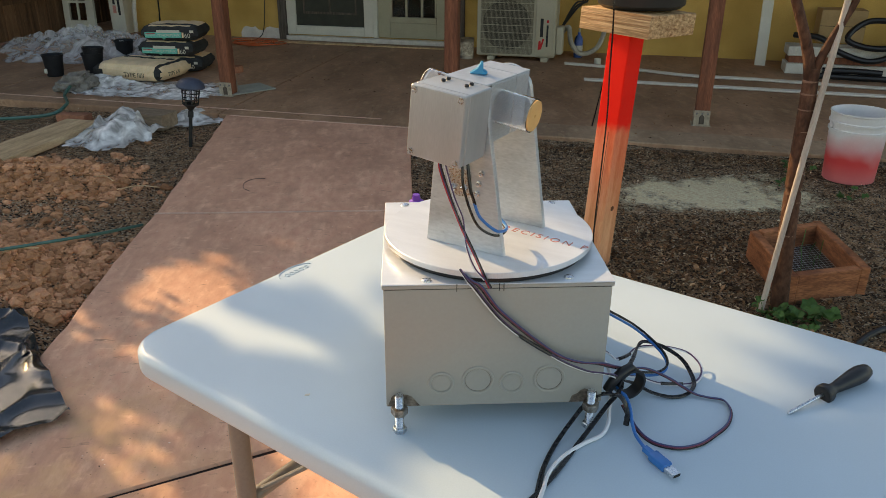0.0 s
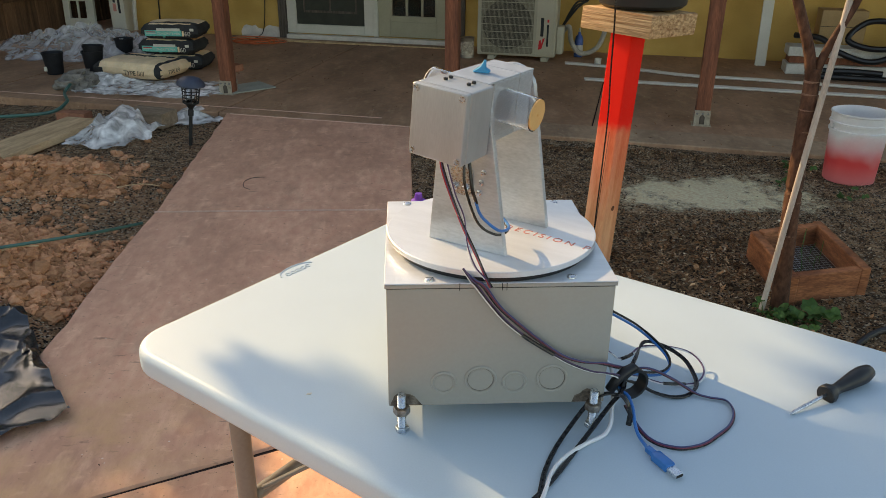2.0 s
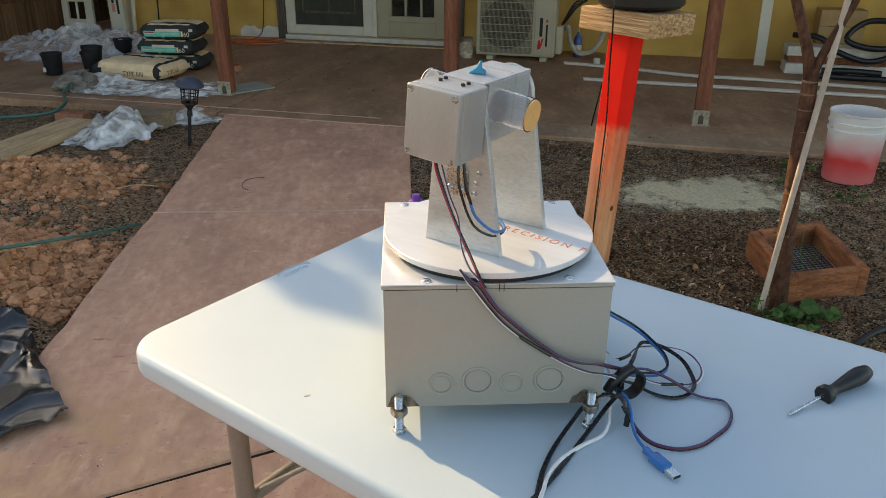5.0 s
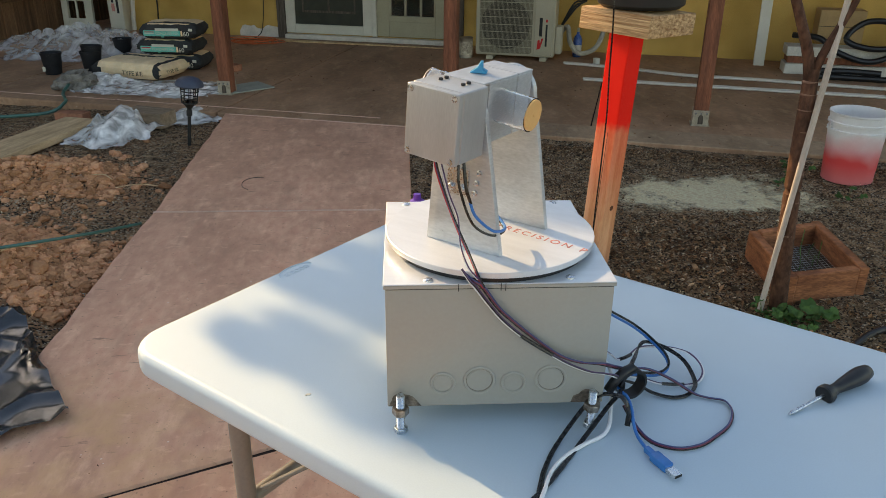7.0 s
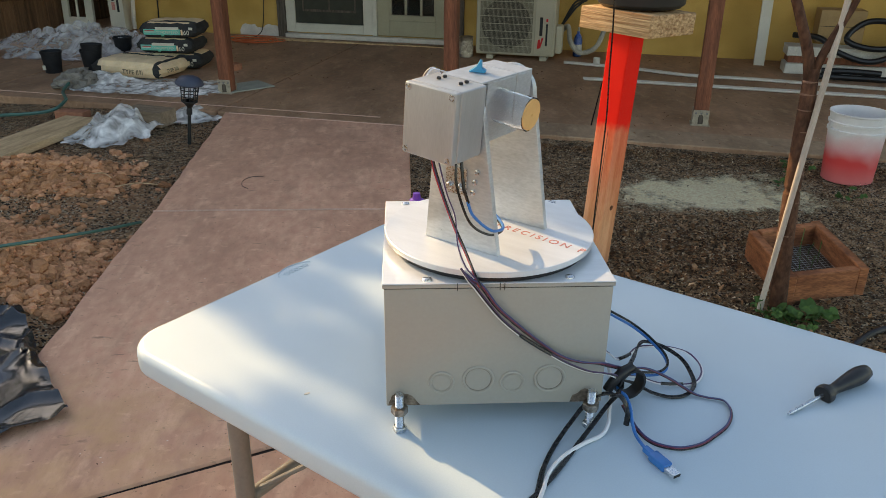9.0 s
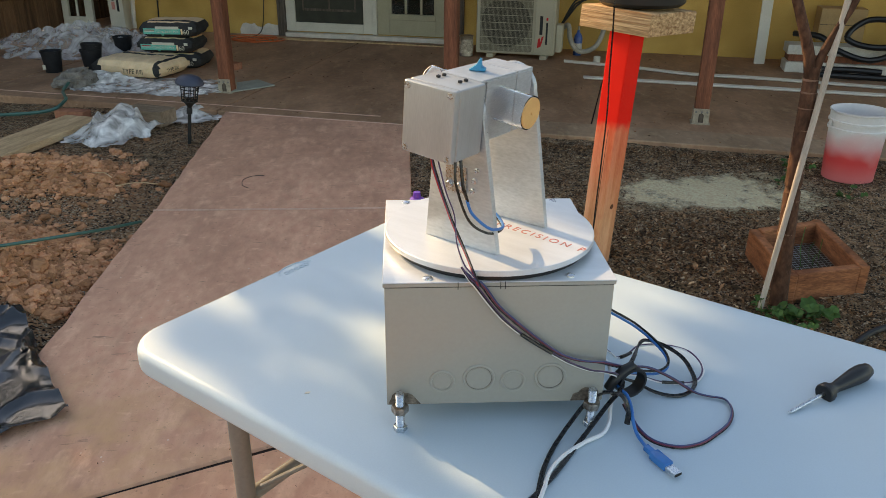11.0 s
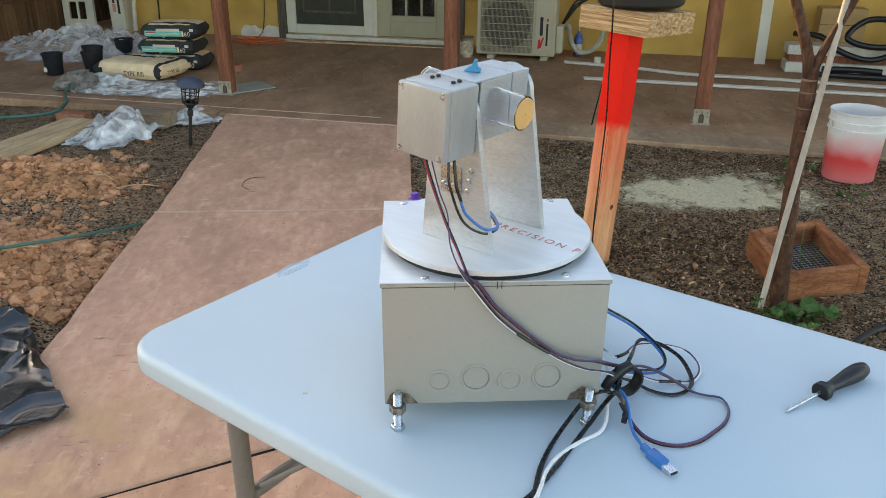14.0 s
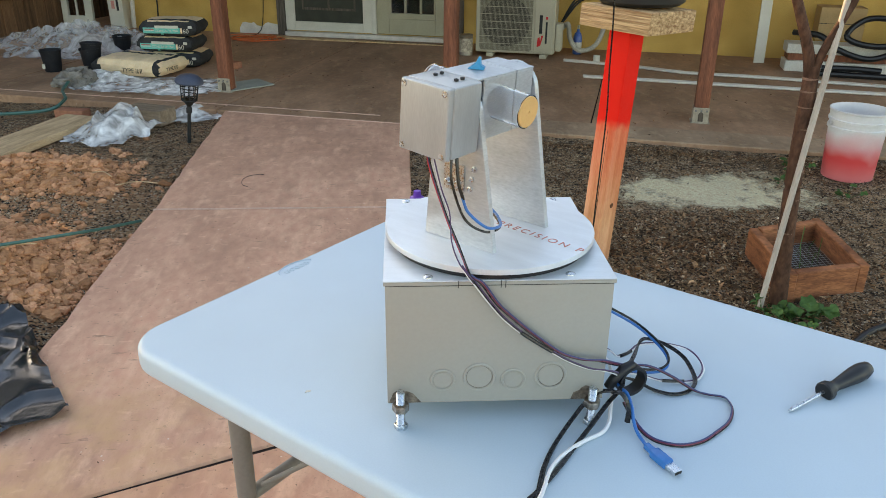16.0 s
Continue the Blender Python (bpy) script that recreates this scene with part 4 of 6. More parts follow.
# ---- patio edge and back of the yard ----
def fence():
    f = thing("fence", HOUSE @ pose(-4.02, 0, 0), "old brown board fence at the end of the patio", "fence", kind="structure")
    rnd = random.Random(5)
    for k in range(40):
        y = -4.2 + k * 0.15
        part("board", block(-0.012 - 0.01 * rnd.random(), 0.008 * rnd.random(), y, y + 0.143, -0.06, 1.8 + 0.03 * rnd.random(), 0.003), M["fence"], f)
    for z in (0.35, 1.45):
        part("rail", block(0.009, 0.047, -4.2, 1.75, z, z + 0.085, 0.003), M["fence"], f)
    # white glazed door standing at the end of the recess, and the cream wall behind it
    w = tagged(new("wall_recess"), "cream painted wall in the recess", "wall", kind="structure")
    w.matrix_basis = HOUSE
    part("panel", block(-4.0, -2.97, 1.0, 1.15, -0.06, 2.7), M["cream"], w)
    part("floor_slab", block(-4.2, -2.97, 0.0, 1.0, -0.14, -0.002), M["patio"], w)
    d = thing("glazed_door", HOUSE @ pose(-3.93, -0.16, 0.0, -3, 0, 4), "white glazed door leaf leaning in the recess", "door")
    bm = bmesh.new()
    for x0, x1, z0, z1 in ((0, 0.07, 0, 1.9), (0.27, 0.36, 0, 1.9), (0.07, 0.27, 0, 0.12), (0.07, 0.27, 1.8, 1.9)):
        cuboid(bm, x0, x1, 0, 0.04, z0, z1, 0.003)
    part("frame", bm, M["white"], d)
    for k in range(9):
        part("glazing_bar", block(0.07, 0.27, 0.008, 0.032, 0.30 + 0.19 * k, 0.325 + 0.19 * k, 0.002), M["white"], d)
    part("glazing_bar", block(0.158, 0.18, 0.009, 0.031, 0.12, 1.8, 0.002), M["white"], d)
    part("pane", block(0.07, 0.27, 0.018, 0.022, 0.12, 1.8), M["pane"], d, "dark glass")
    c = thing("appliance_carton", HOUSE @ pose(-3.30, -0.22, 0, 0, 0, 8), "tall white carton printed with red and black marks", "carton")
    part("carton_body", block(0, 0.16, 0, 0.2, 0, 0.75, 0.004), M["white"], c)
    for z0, z1, x0, x1, k in ((0.22, 0.30, 0.04, 0.075, "red_ink"), (0.31, 0.5, 0.045, 0.07, "ink"), (0.2, 0.5, 0.095, 0.12, "ink")):
        part("print_bar", block(x0, x1, -0.0015, 0, z0, z1), M[k], c)
    h = thing("insulated_pipe", HOUSE @ pose(-3.10, -0.1, 0), "pale wrapped pipe against the wall corner", "pipe")
    part("lagging", hose(bmesh.new(), [(0.0, 0, 0.02), (0.03, -0.02, 0.25), (0.05, 0, 0.5), (0.04, 0.05, 0.9)], 0.022, 6, 10), M["patch"], h)


fence()


def air_conditioner():
    a = thing("air_conditioner", HOUSE @ pose(0.765, -0.635, 0.0) @ Matrix.Diagonal((1.04, 1, 1.02, 1)), "cream outdoor air conditioner unit with round fan grille", "air conditioner")
    w, d, h = 0.685, 0.26, 0.54
    part("cabinet", block(0, w, 0, d, 0.035, 0.035 + h, 0.018, 3), M["ac"], a)
    # No real recess: a flat disc carries the fan well's shade as colour.
    part("fan_recess", lathe(bmesh.new(), [(0, -0.002), (0.205, -0.002), (0.212, 0.0), (0.0, 0.0)], 48, pose(0.262, -0.0042, 0.305, 90)), M["fan_shade"], a, "flat dark disc standing in for the shaded fan opening")
    bm = bmesh.new()
    prism(bm, round_rect(0.035, 0.492, 0.055, 0.555, 0.03), 0, 0.0035, m=pose(0, 0.0005, 0, 90))
    part("grille_panel", bm, M["ac_dark"], a)
    g = part("grille", block(0.03, 0.5, -0.012, -0.006, 0.05, 0.058), M["ac"], a, "cream wire fan grille")
    for k in range(1, 9):
        z = 0.054 + k * 0.0625
        part("wire", block(0.034, 0.496, -0.0125, -0.0095, z - 0.002, z + 0.002), M["ac"], g)
    for k in range(42):
        x = 0.04 + k * 0.011
        part("wire", block(x - 0.0007, x + 0.0007, -0.0095, -0.0078, 0.056, 0.556), M["ac"], g)
    part("service_panel", block(0.512, 0.665, -0.007, 0.004, 0.05, 0.565, 0.008, 2), M["ac"], a)
    # printed marks, kept as plain shapes
    bm = bmesh.new()
    prism(bm, [(0, 0), (0.022, 0.006), (0.04, 0.06), (0.026, 0.056), (0.02, 0.03), (0.016, 0.05), (0.004, 0.046)], 0, 0.0006, m=pose(0.538, -0.0075, 0.10, 90) @ Matrix.Diagonal((1.35, 1.7, 1, 1)))
    part("red_mark", bm, M["red_paint"], a)
    for x, z0, z1, wd in ((0.552, 0.215, 0.37, 0.026), (0.606, 0.13, 0.315, 0.016), (0.606, 0.335, 0.358, 0.016)):
        part("print_bar", block(x, x + wd, -0.0085, -0.0068, z0, z1), M["red_paint"] if z0 > 0.33 else M["ink"], a)
    part("valve_cover", block(w - 0.002, w + 0.06, 0.03, 0.17, 0.06, 0.30, 0.02, 3), M["ac"], a)
    for x in (0.10, w - 0.12):
        part("foot", block(x, x + 0.06, -0.02, d + 0.02, 0.0, 0.036, 0.004), M["ac"], a)
    # lagged pipe loop and blue bottle beside it
    p = thing("lagged_pipe", HOUSE @ pose(1.63, -0.36, 0.0), "dusty lagged refrigerant pipe looping to the wall", "pipe")
    part("lagging", hose(bmesh.new(), [(-0.13, 0.0, 0.22), (-0.06, -0.05, 0.28), (-0.03, -0.06, 0.15), (0.06, -0.05, 0.05), (0.2, 0.0, 0.10), (0.26, 0.1, 0.28), (0.22, 0.2, 0.45)], 0.022, 8, 10), M["lag"], p)
    for k in range(3):
        part("copper_line", hose(bmesh.new(), [(-0.14, 0.02 * k, 0.25), (-0.02, 0.05, 0.42 + 0.03 * k), (0.04 + 0.02 * k, 0.14, 0.50), (0.03, 0.18, 0.75)], 0.009, 6, 8), M["dark"], p)
    b = thing("blue_bottle", HOUSE @ pose(1.66, -0.30, 0.0), "blue plastic spray bottle standing by the wall", "bottle")
    part("bottle_body", lathe(bmesh.new(), [(0, 0), (0.036, 0), (0.04, 0.01), (0.04, 0.15), (0.03, 0.185), (0.013, 0.205), (0.013, 0.225), (0, 0.225)], 20), M["blue_bottle"], b)
    part("bottle_label", lathe(bmesh.new(), [(0.0405, 0.04), (0.0405, 0.11)], 20), M["white"], b)
    part("nozzle", rod(bmesh.new(), 0.010, (0, 0, 0.22), (0, 0, 0.26), 10), M["cream"], b)
    c = thing("paint_can", HOUSE @ pose(0.675, -0.62, 0.0), "old tin can with a torn pale label", "can")
    part("can_body", lathe(bmesh.new(), [(0, 0), (0.062, 0), (0.064, 0.004), (0.062, 0.008), (0.062, 0.172), (0.065, 0.178), (0.062, 0.182), (0.055, 0.178), (0, 0.172)], 28), M["tin"], c)
    part("can_label", lathe(bmesh.new(), [(0.0626, 0.03), (0.0626, 0.15)], 28), M["label"], c)
    bl = thing("purple_ball", HOUSE @ pose(0.585, -0.66, 0.022), "small purple plastic ball on the patio", "ball")
    part("shell", lathe(bmesh.new(), [(0, -0.022), (0.012, -0.018), (0.021, -0.006), (0.021, 0.006), (0.012, 0.018), (0, 0.022)], 16), M["purple"], bl)
    cp = thing("drain_stub", HOUSE @ pose(1.86, -0.62, 0.0), "short white drain pipe stub", "pipe")
    part("stub", lathe(bmesh.new(), [(0.026, 0), (0.03, 0), (0.03, 0.05), (0.026, 0.05), (0.026, 0)], 20), M["white"], cp)


M["ac"] = mat("cream_powder_coat", (0.40, 0.36, 0.265), 0.45, 0, 0.06, 4, 120, 0.1, 0.0006)
# Coil and fan well are coloured dark for the shade inside.
M["ac_dark"] = mat("shadowed_coil", (0.22, 0.20, 0.15), 0.6, 0.3, 0.15, 20, 300, 0.5, 0.002)
M["fan_shade"] = mat("fan_well_shade", (0.10, 0.09, 0.07), 0.7, 0.2, 0.2, 20, 200)
M["dark"] = mat("dark_plastic", (0.035, 0.034, 0.032), 0.6, 0, 0.2)
M["red_paint"] = mat("red_paint", (0.55, 0.03, 0.03), 0.5, 0, 0.1)
M["lag"] = mat("dusty_lagging", (0.42, 0.38, 0.31), 0.9, 0, 0.2, 18, 120, 0.6, 0.004)
M["blue_bottle"] = mat("blue_bottle_plastic", (0.04, 0.10, 0.33), 0.3, 0, 0.1)
M["tin"] = mat("aged_tin", (0.33, 0.27, 0.2), 0.45, 0.7, 0.2, 20, 150, 0.2, 0.001)
M["label"] = mat("torn_label", (0.50, 0.43, 0.32), 0.8, 0, 0.3, 30, 140, 0.1, 0.0005, (0.24, 0.19, 0.14))
M["pale_wood"] = mat("pale_weathered_plank", (0.66, 0.45, 0.26), 0.8, 0, 0.22, 5, 60, 0.5, 0.003, (0.42, 0.27, 0.145), stretch=(5, 0.6, 5))
M["netting"] = mat("dusty_netting", (0.27, 0.245, 0.21), 0.8, 0, 0.35, 16, 300, 0.8, 0.004, (0.13, 0.115, 0.10))
M["grey_block"] = mat("grey_brown_timber", (0.33, 0.24, 0.165), 0.85, 0, 0.25, 6, 60, 0.6, 0.003, (0.19, 0.135, 0.09), stretch=(0.7, 5, 5))
M["planter_wood"] = mat("red_cedar_planter", (0.40, 0.155, 0.07), 0.7, 0, 0.32, 7, 50, 0.6, 0.003, (0.17, 0.062, 0.03), stretch=(1, 1, 5))
M["brick"] = mat("red_brick", (0.40, 0.17, 0.10), 0.85, 0, 0.15, 20, 120, 0.5, 0.003)
M["sheet"] = film_sheet("clear_plastic_sheeting", (0.74, 0.73, 0.73), 0.42, 0.12)
M["sheet_white"] = film_sheet("milky_plastic_sheet", (0.94, 0.93, 0.90), 0.76, 0.15)
M["tarp"] = mat("black_plastic_film", (0.022, 0.026, 0.031), 0.19, 0, 0.12, 9, 60, 0.25, 0.003, (0.012, 0.014, 0.017), spec=0.9)
M["pot"] = mat("black_nursery_pot", (0.022, 0.023, 0.026), 0.5, 0, 0.15, 20, 120, 0.2, 0.001)
M["bag_tan"] = mat("tan_paper_bag", (0.90, 0.67, 0.42), 0.8, 0, 0.1, 10, 90, 0.5, 0.003)
M["bag_dark"] = mat("charcoal_print", (0.045, 0.045, 0.045), 0.7, 0, 0.2, 10, 90, 0.4, 0.002)
M["bag_green"] = mat("green_print", (0.14, 0.55, 0.45), 0.7, 0, 0.12, 30, 120, 0.2, 0.001)
M["orange_cord"] = mat("orange_cord_sheath", (0.62, 0.14, 0.05), 0.5, 0, 0.1)
M["hose_green"] = mat("green_garden_hose", (0.045, 0.145, 0.115), 0.45, 0, 0.15, 10, 90)
M["bucket"] = mat("white_bucket_plastic", (0.72, 0.70, 0.68), 0.45, 0, 0.06)
M["galv"] = mat("white_metal_trim", (0.72, 0.67, 0.58), 0.4, 0.2, 0.08)
M["cardboard"] = mat("brown_cardboard", (0.42, 0.27, 0.13), 0.85, 0, 0.08)
M["board_white"] = mat("off_white_painted_board", (0.60, 0.57, 0.50), 0.6, 0, 0.12)
M["slab_pale"] = mat("pale_cement_board", (0.36, 0.37, 0.31), 0.85, 0, 0.1)
M["dead_leaf"] = scatter("dry_brown_leaf", ((0.0, (0.045, 0.024, 0.013)), (0.4, (0.16, 0.078, 0.038)), (0.75, (0.35, 0.17, 0.078)), (0.96, (0.50, 0.28, 0.14)), (1.0, (0.66, 0.46, 0.27))))
M["chip"] = scatter("bark_chip", ((0.0, (0.04, 0.024, 0.014)), (0.5, (0.17, 0.10, 0.055)), (0.80, (0.36, 0.225, 0.125)), (0.95, (0.66, 0.48, 0.29)), (1.0, (0.90, 0.78, 0.58))))
M["clod"] = scatter("clay_clod", ((0.0, (0.36, 0.165, 0.078)), (0.5, (0.54, 0.265, 0.135)), (1.0, (0.68, 0.36, 0.195))), 0.95)
air_conditioner()


def cord_and_trim():
    c = thing("extension_cord", HOUSE @ pose(-1.52, -0.42, 0.0), "orange extension cord coiled on the patio, running up the wall", "cord")
    rnd = random.Random(8)
    bm = bmesh.new()
    pts = []
    for k in range(64):
        a = k * 0.62
        r = 0.17 + 0.07 * math.sin(k * 0.37) + rnd.uniform(-0.035, 0.035)
        pts.append((r * 1.15 * math.cos(a), r * 0.75 * math.sin(a), 0.006 + 0.03 * k / 64 + 0.004 * rnd.random()))
    part("coil", hose(bm, pts, 0.0045, 3, 6), M["orange_cord"], c)
    part("riser", hose(bmesh.new(), [(-0.1, 0.1, 0.02), (-0.12, 0.30, 0.02), (-0.11, 0.40, 0.1), (-0.08, 0.411, 0.45), (-0.10, 0.411, 0.9)], 0.0045, 6, 6), M["dark"], c)
    con = thing("wall_conduit", HOUSE @ pose(-2.86, -0.012, 0), "dark cable running down the yellow wall", "cable")
    part("cable", hose(bmesh.new(), [(0, 0, 0.0), (0.02, 0, 0.4), (0.0, 0, 1.2)], 0.008, 4, 6), M["dark"], con)
    # two long pieces of white metal trim on the floor
    for pts in ([(1.33, 6.10), (1.85, 5.82), (2.25, 5.53), (2.75, 5.36), (3.6, 4.99), (4.3, 4.7)], [(1.35, 5.40), (1.755, 5.275), (2.6, 5.0), (3.444, 4.727), (4.2, 4.48)]):
        x0, y0 = pts[0]
        g = thing("metal_trim", pose(x0, y0, 0), "long white metal trim strip lying on the patio", "trim strip", "trim strips")
        for o, r in ((0.0, 0.012), (0.026, 0.010), (0.050, 0.012)):
            part("rib", hose(bmesh.new(), [(x - x0, y - y0 + o, 0.012) for x, y in pts], r, 6, 8, 0.8), M["galv"], g)
        part("web", hose(bmesh.new(), [(x - x0, y - y0 + 0.025, 0.004) for x, y in pts], 0.03, 6, 6, 0.12), M["galv"], g)
    for x0, y0, w, rz in ((-1.75, -0.20, 2.3, -1.2), (-1.30, -0.27, 1.7, 1.0)):
        st = thing("door_trim_strip", HOUSE @ pose(x0, y0, 0, 0, 0, rz), "long pale wooden trim strip lying before the doors", "trim strip", "door trim strips")
        part("strip", block(0, w, 0, 0.035, 0, 0.012, 0.002), M["pale_wood"], st)
    b = thing("leaning_board", HOUSE @ pose(3.26, -0.30, 0.0, -9, 0, 0), "white painted board leaning on the yellow wall", "board")
    part("plank", block(-0.045, 0.045, 0, 0.02, 0.0, 1.9, 0.002), M["white"], b)
    s = thing("timber_stack", HOUSE @ pose(3.42, -0.52, 0.0), "stack of off-white painted timbers on the patio", "timber")
    part("timber_lower", block(0, 1.5, -0.1, 0.12, 0.0, 0.085, 0.004), M["board_white"], s)
    part("spacer", block(0.02, 1.5, -0.06, 0.12, 0.0855, 0.145, 0.004), M["redwood"], s, "brown timber between")
    part("timber_upper", block(0.0, 1.5, -0.09, 0.12, 0.1455, 0.225, 0.004), M["board_white"], s)
    k = thing("cardboard_box", HOUSE @ pose(3.68, -0.35, 0.226), "brown cardboard box standing on the timbers", "box")
    part("carton", block(0, 0.36, 0, 0.22, 0, 0.27, 0.003), M["cardboard"], k)
    part("flap_line", block(0.002, 0.358, -0.0015, 0.0, 0.135, 0.139), M["dark"], k)
    # No hole is cut; a dark oval carries the hand slot's shade.
    bm = bmesh.new()
    prism(bm, [(0.03 * math.cos(a), 0.014 * math.sin(a)) for a in [2 * math.pi * q / 20 for q in range(20)]], 0, 0.001, m=pose(0.19, -0.0002, 0.215, 90))
    part("hand_slot", bm, M["dark"], k)
    h = thing("black_hose", HOUSE @ pose(3.95, -0.78, 0.0), "coiled black corrugated hose over the timbers", "hose")
    for pts in ([(-0.48, 0.30, 0.30), (-0.3, 0.16, 0.30), (-0.15, 0.10, 0.20), (0.1, 0.08, 0.14), (0.32, 0.10, 0.25), (0.30, 0.12, 0.42), (0.05, 0.2, 0.44), (-0.10, 0.14, 0.30), (0.15, 0.1, 0.24), (0.6, 0.12, 0.33)],
                [(-0.30, -0.04, 0.03), (-0.05, -0.06, 0.03), (0.2, -0.08, 0.03)], [(-0.28, -0.02, 0.07), (-0.05, -0.03, 0.075), (0.16, -0.05, 0.07)]):
        part("hose_run", hose(bmesh.new(), pts, 0.024, 10, 10), M["black"], h)


cord_and_trim()


# ---- left of the path ----
def bag(name, m, w, d, h, label, prints, group=""):
    """A filled paper sack: pillow shape with pinched ends, and its printed fields just proud of it."""
    b = thing(name, m, label, "cement bag", group)
    bm = bmesh.new()
    nx, ny = 22, 16

    def surf(u, v, s):
        pinch = (1 - abs(u) ** 6) ** 0.5 * (1 - abs(v) ** 6) ** 0.5
        z = h / 2 + s * (h / 2) * (0.25 + 0.75 * pinch) + 0.006 * noise.noise(Vector((u * 4 + h * 9, v * 4 + w * 7, s + m.translation.x)))
        return Vector((u * w / 2 * (1 - 0.03 * v * v), v * d / 2 * (1 - 0.03 * u * u), z))
    for s in (-1, 1):
        g = [[bm.verts.new(surf(-1 + 2 * i / nx, -1 + 2 * j / ny, s)) for i in range(nx + 1)] for j in range(ny + 1)]
        for j in range(ny):
            for i in range(nx):
                f = (g[j][i], g[j][i + 1], g[j + 1][i + 1], g[j + 1][i])
                bm.faces.new(f if s > 0 else f[::-1])
        if s < 0:
            low = g
    rim = lambda q: [q[0][i] for i in range(nx)] + [q[j][nx] for j in range(ny)] + [q[ny][i] for i in range(nx, 0, -1)] + [q[j][0] for j in range(ny, 0, -1)]
    lo, hi = rim(low), rim(g)
    for i in range(len(lo)):
        j = (i + 1) % len(lo)
        bm.faces.new((lo[i], lo[j], hi[j], hi[i]))
    for f in bm.faces:
        c = f.calc_center_median()
        f.material_index = prints(c.x / (w / 2), c.y / (d / 2), c.z / h)
    bmesh.ops.recalc_face_normals(bm, faces=bm.faces[:])
    part("sack", bm, [M["bag_tan"], M["bag_dark"], M["bag_green"], M["white"]], b)
    return b


def bags():
    def green(x, y, z):
        if abs(y) > 0.8 or abs(x) > 0.9:
            if abs(x) < 0.3 and y < 0 and 0.25 < z < 0.7:
                return 2
            return 1 if z < 0.9 else 0
        return 1 if y < -0.45 else 0
    for k, (x, y, z, rz) in enumerate(((-1.985, 6.02, 0, -6), (-2.025, 6.0, 0.128, -9), (-1.99, 5.99, 0.256, -4))):
        b = bag("concrete_bag", pose(x, y, z, 0, 0, rz), 0.48, 0.34, 0.132, "charcoal and green printed concrete mix bag in a stack", green, "stacked bags")
        part("label_band", block(-0.20, 0.10, -0.176, -0.168, 0.03, 0.075, 0.002), M["bag_green"], b, "green printed band")
        part("mark_bar", block(-0.10, 0.09, -0.1785, -0.1755, 0.070, 0.092, 0.0008), M["white"], b)
        part("mark_bar", block(-0.19, -0.11, -0.1785, -0.1755, 0.05, 0.056, 0.0008), M["white"], b)
        part("mark_bar", block(-0.19, -0.11, -0.1785, -0.1755, 0.06, 0.066, 0.0008), M["red_paint"], b)
        part("mark_bar", block(0.105, 0.118, -0.177, -0.168, 0.03, 0.072, 0.0008), M["bag_tan"], b)
        words("60", 0.05, pose(0.125, -0.1795, 0.032, 90), M["white"], b, "bag_lettering")
        words("CONCRETE MIX", 0.026, pose(-0.10, -0.1775, 0.042, 90), M["white"], b, "bag_lettering")
        part("mark_bar", block(0.17, 0.20, -0.177, -0.168, 0.07, 0.09, 0.0008), M["white"], b)

    def tan(x, y, z):
        if abs(x) > 0.82 and abs(x) < 0.93 or (x < -0.6 and y > 0.5 and z > 0.6):
            return 1
        if y > 0.2 and y < 0.36 and -0.5 < x < 0.5 and z > 0.6:
            return 1
        return 0
    a = bag("cement_bag", pose(-2.20, 5.66, 0.002, 0, 0, -20), 0.64, 0.42, 0.145, "tan paper cement bag lying on plastic sheet", tan)
    words("TYPE II/II", 0.05, pose(-0.02, -0.2145, 0.042, 86), M["ink"], a, "bag_lettering")
    words("TYPE II/II", 0.04, pose(0.3235, -0.12, 0.05, 86, 0, 90), M["ink"], a, "bag_lettering")
    part("print_block", block(-0.29, -0.22, -0.214, -0.205, 0.04, 0.09, 0.001), M["bag_dark"], a)
    rnd = random.Random(2)
    for k in range(6):
        x, y = -0.2 + 0.08 * k, 0.03 + 0.02 * rnd.random()
        part("print_bar", block(x, x + 0.06, y, y + 0.035, 0.143, 0.147), M["bag_dark"], a)


bags()


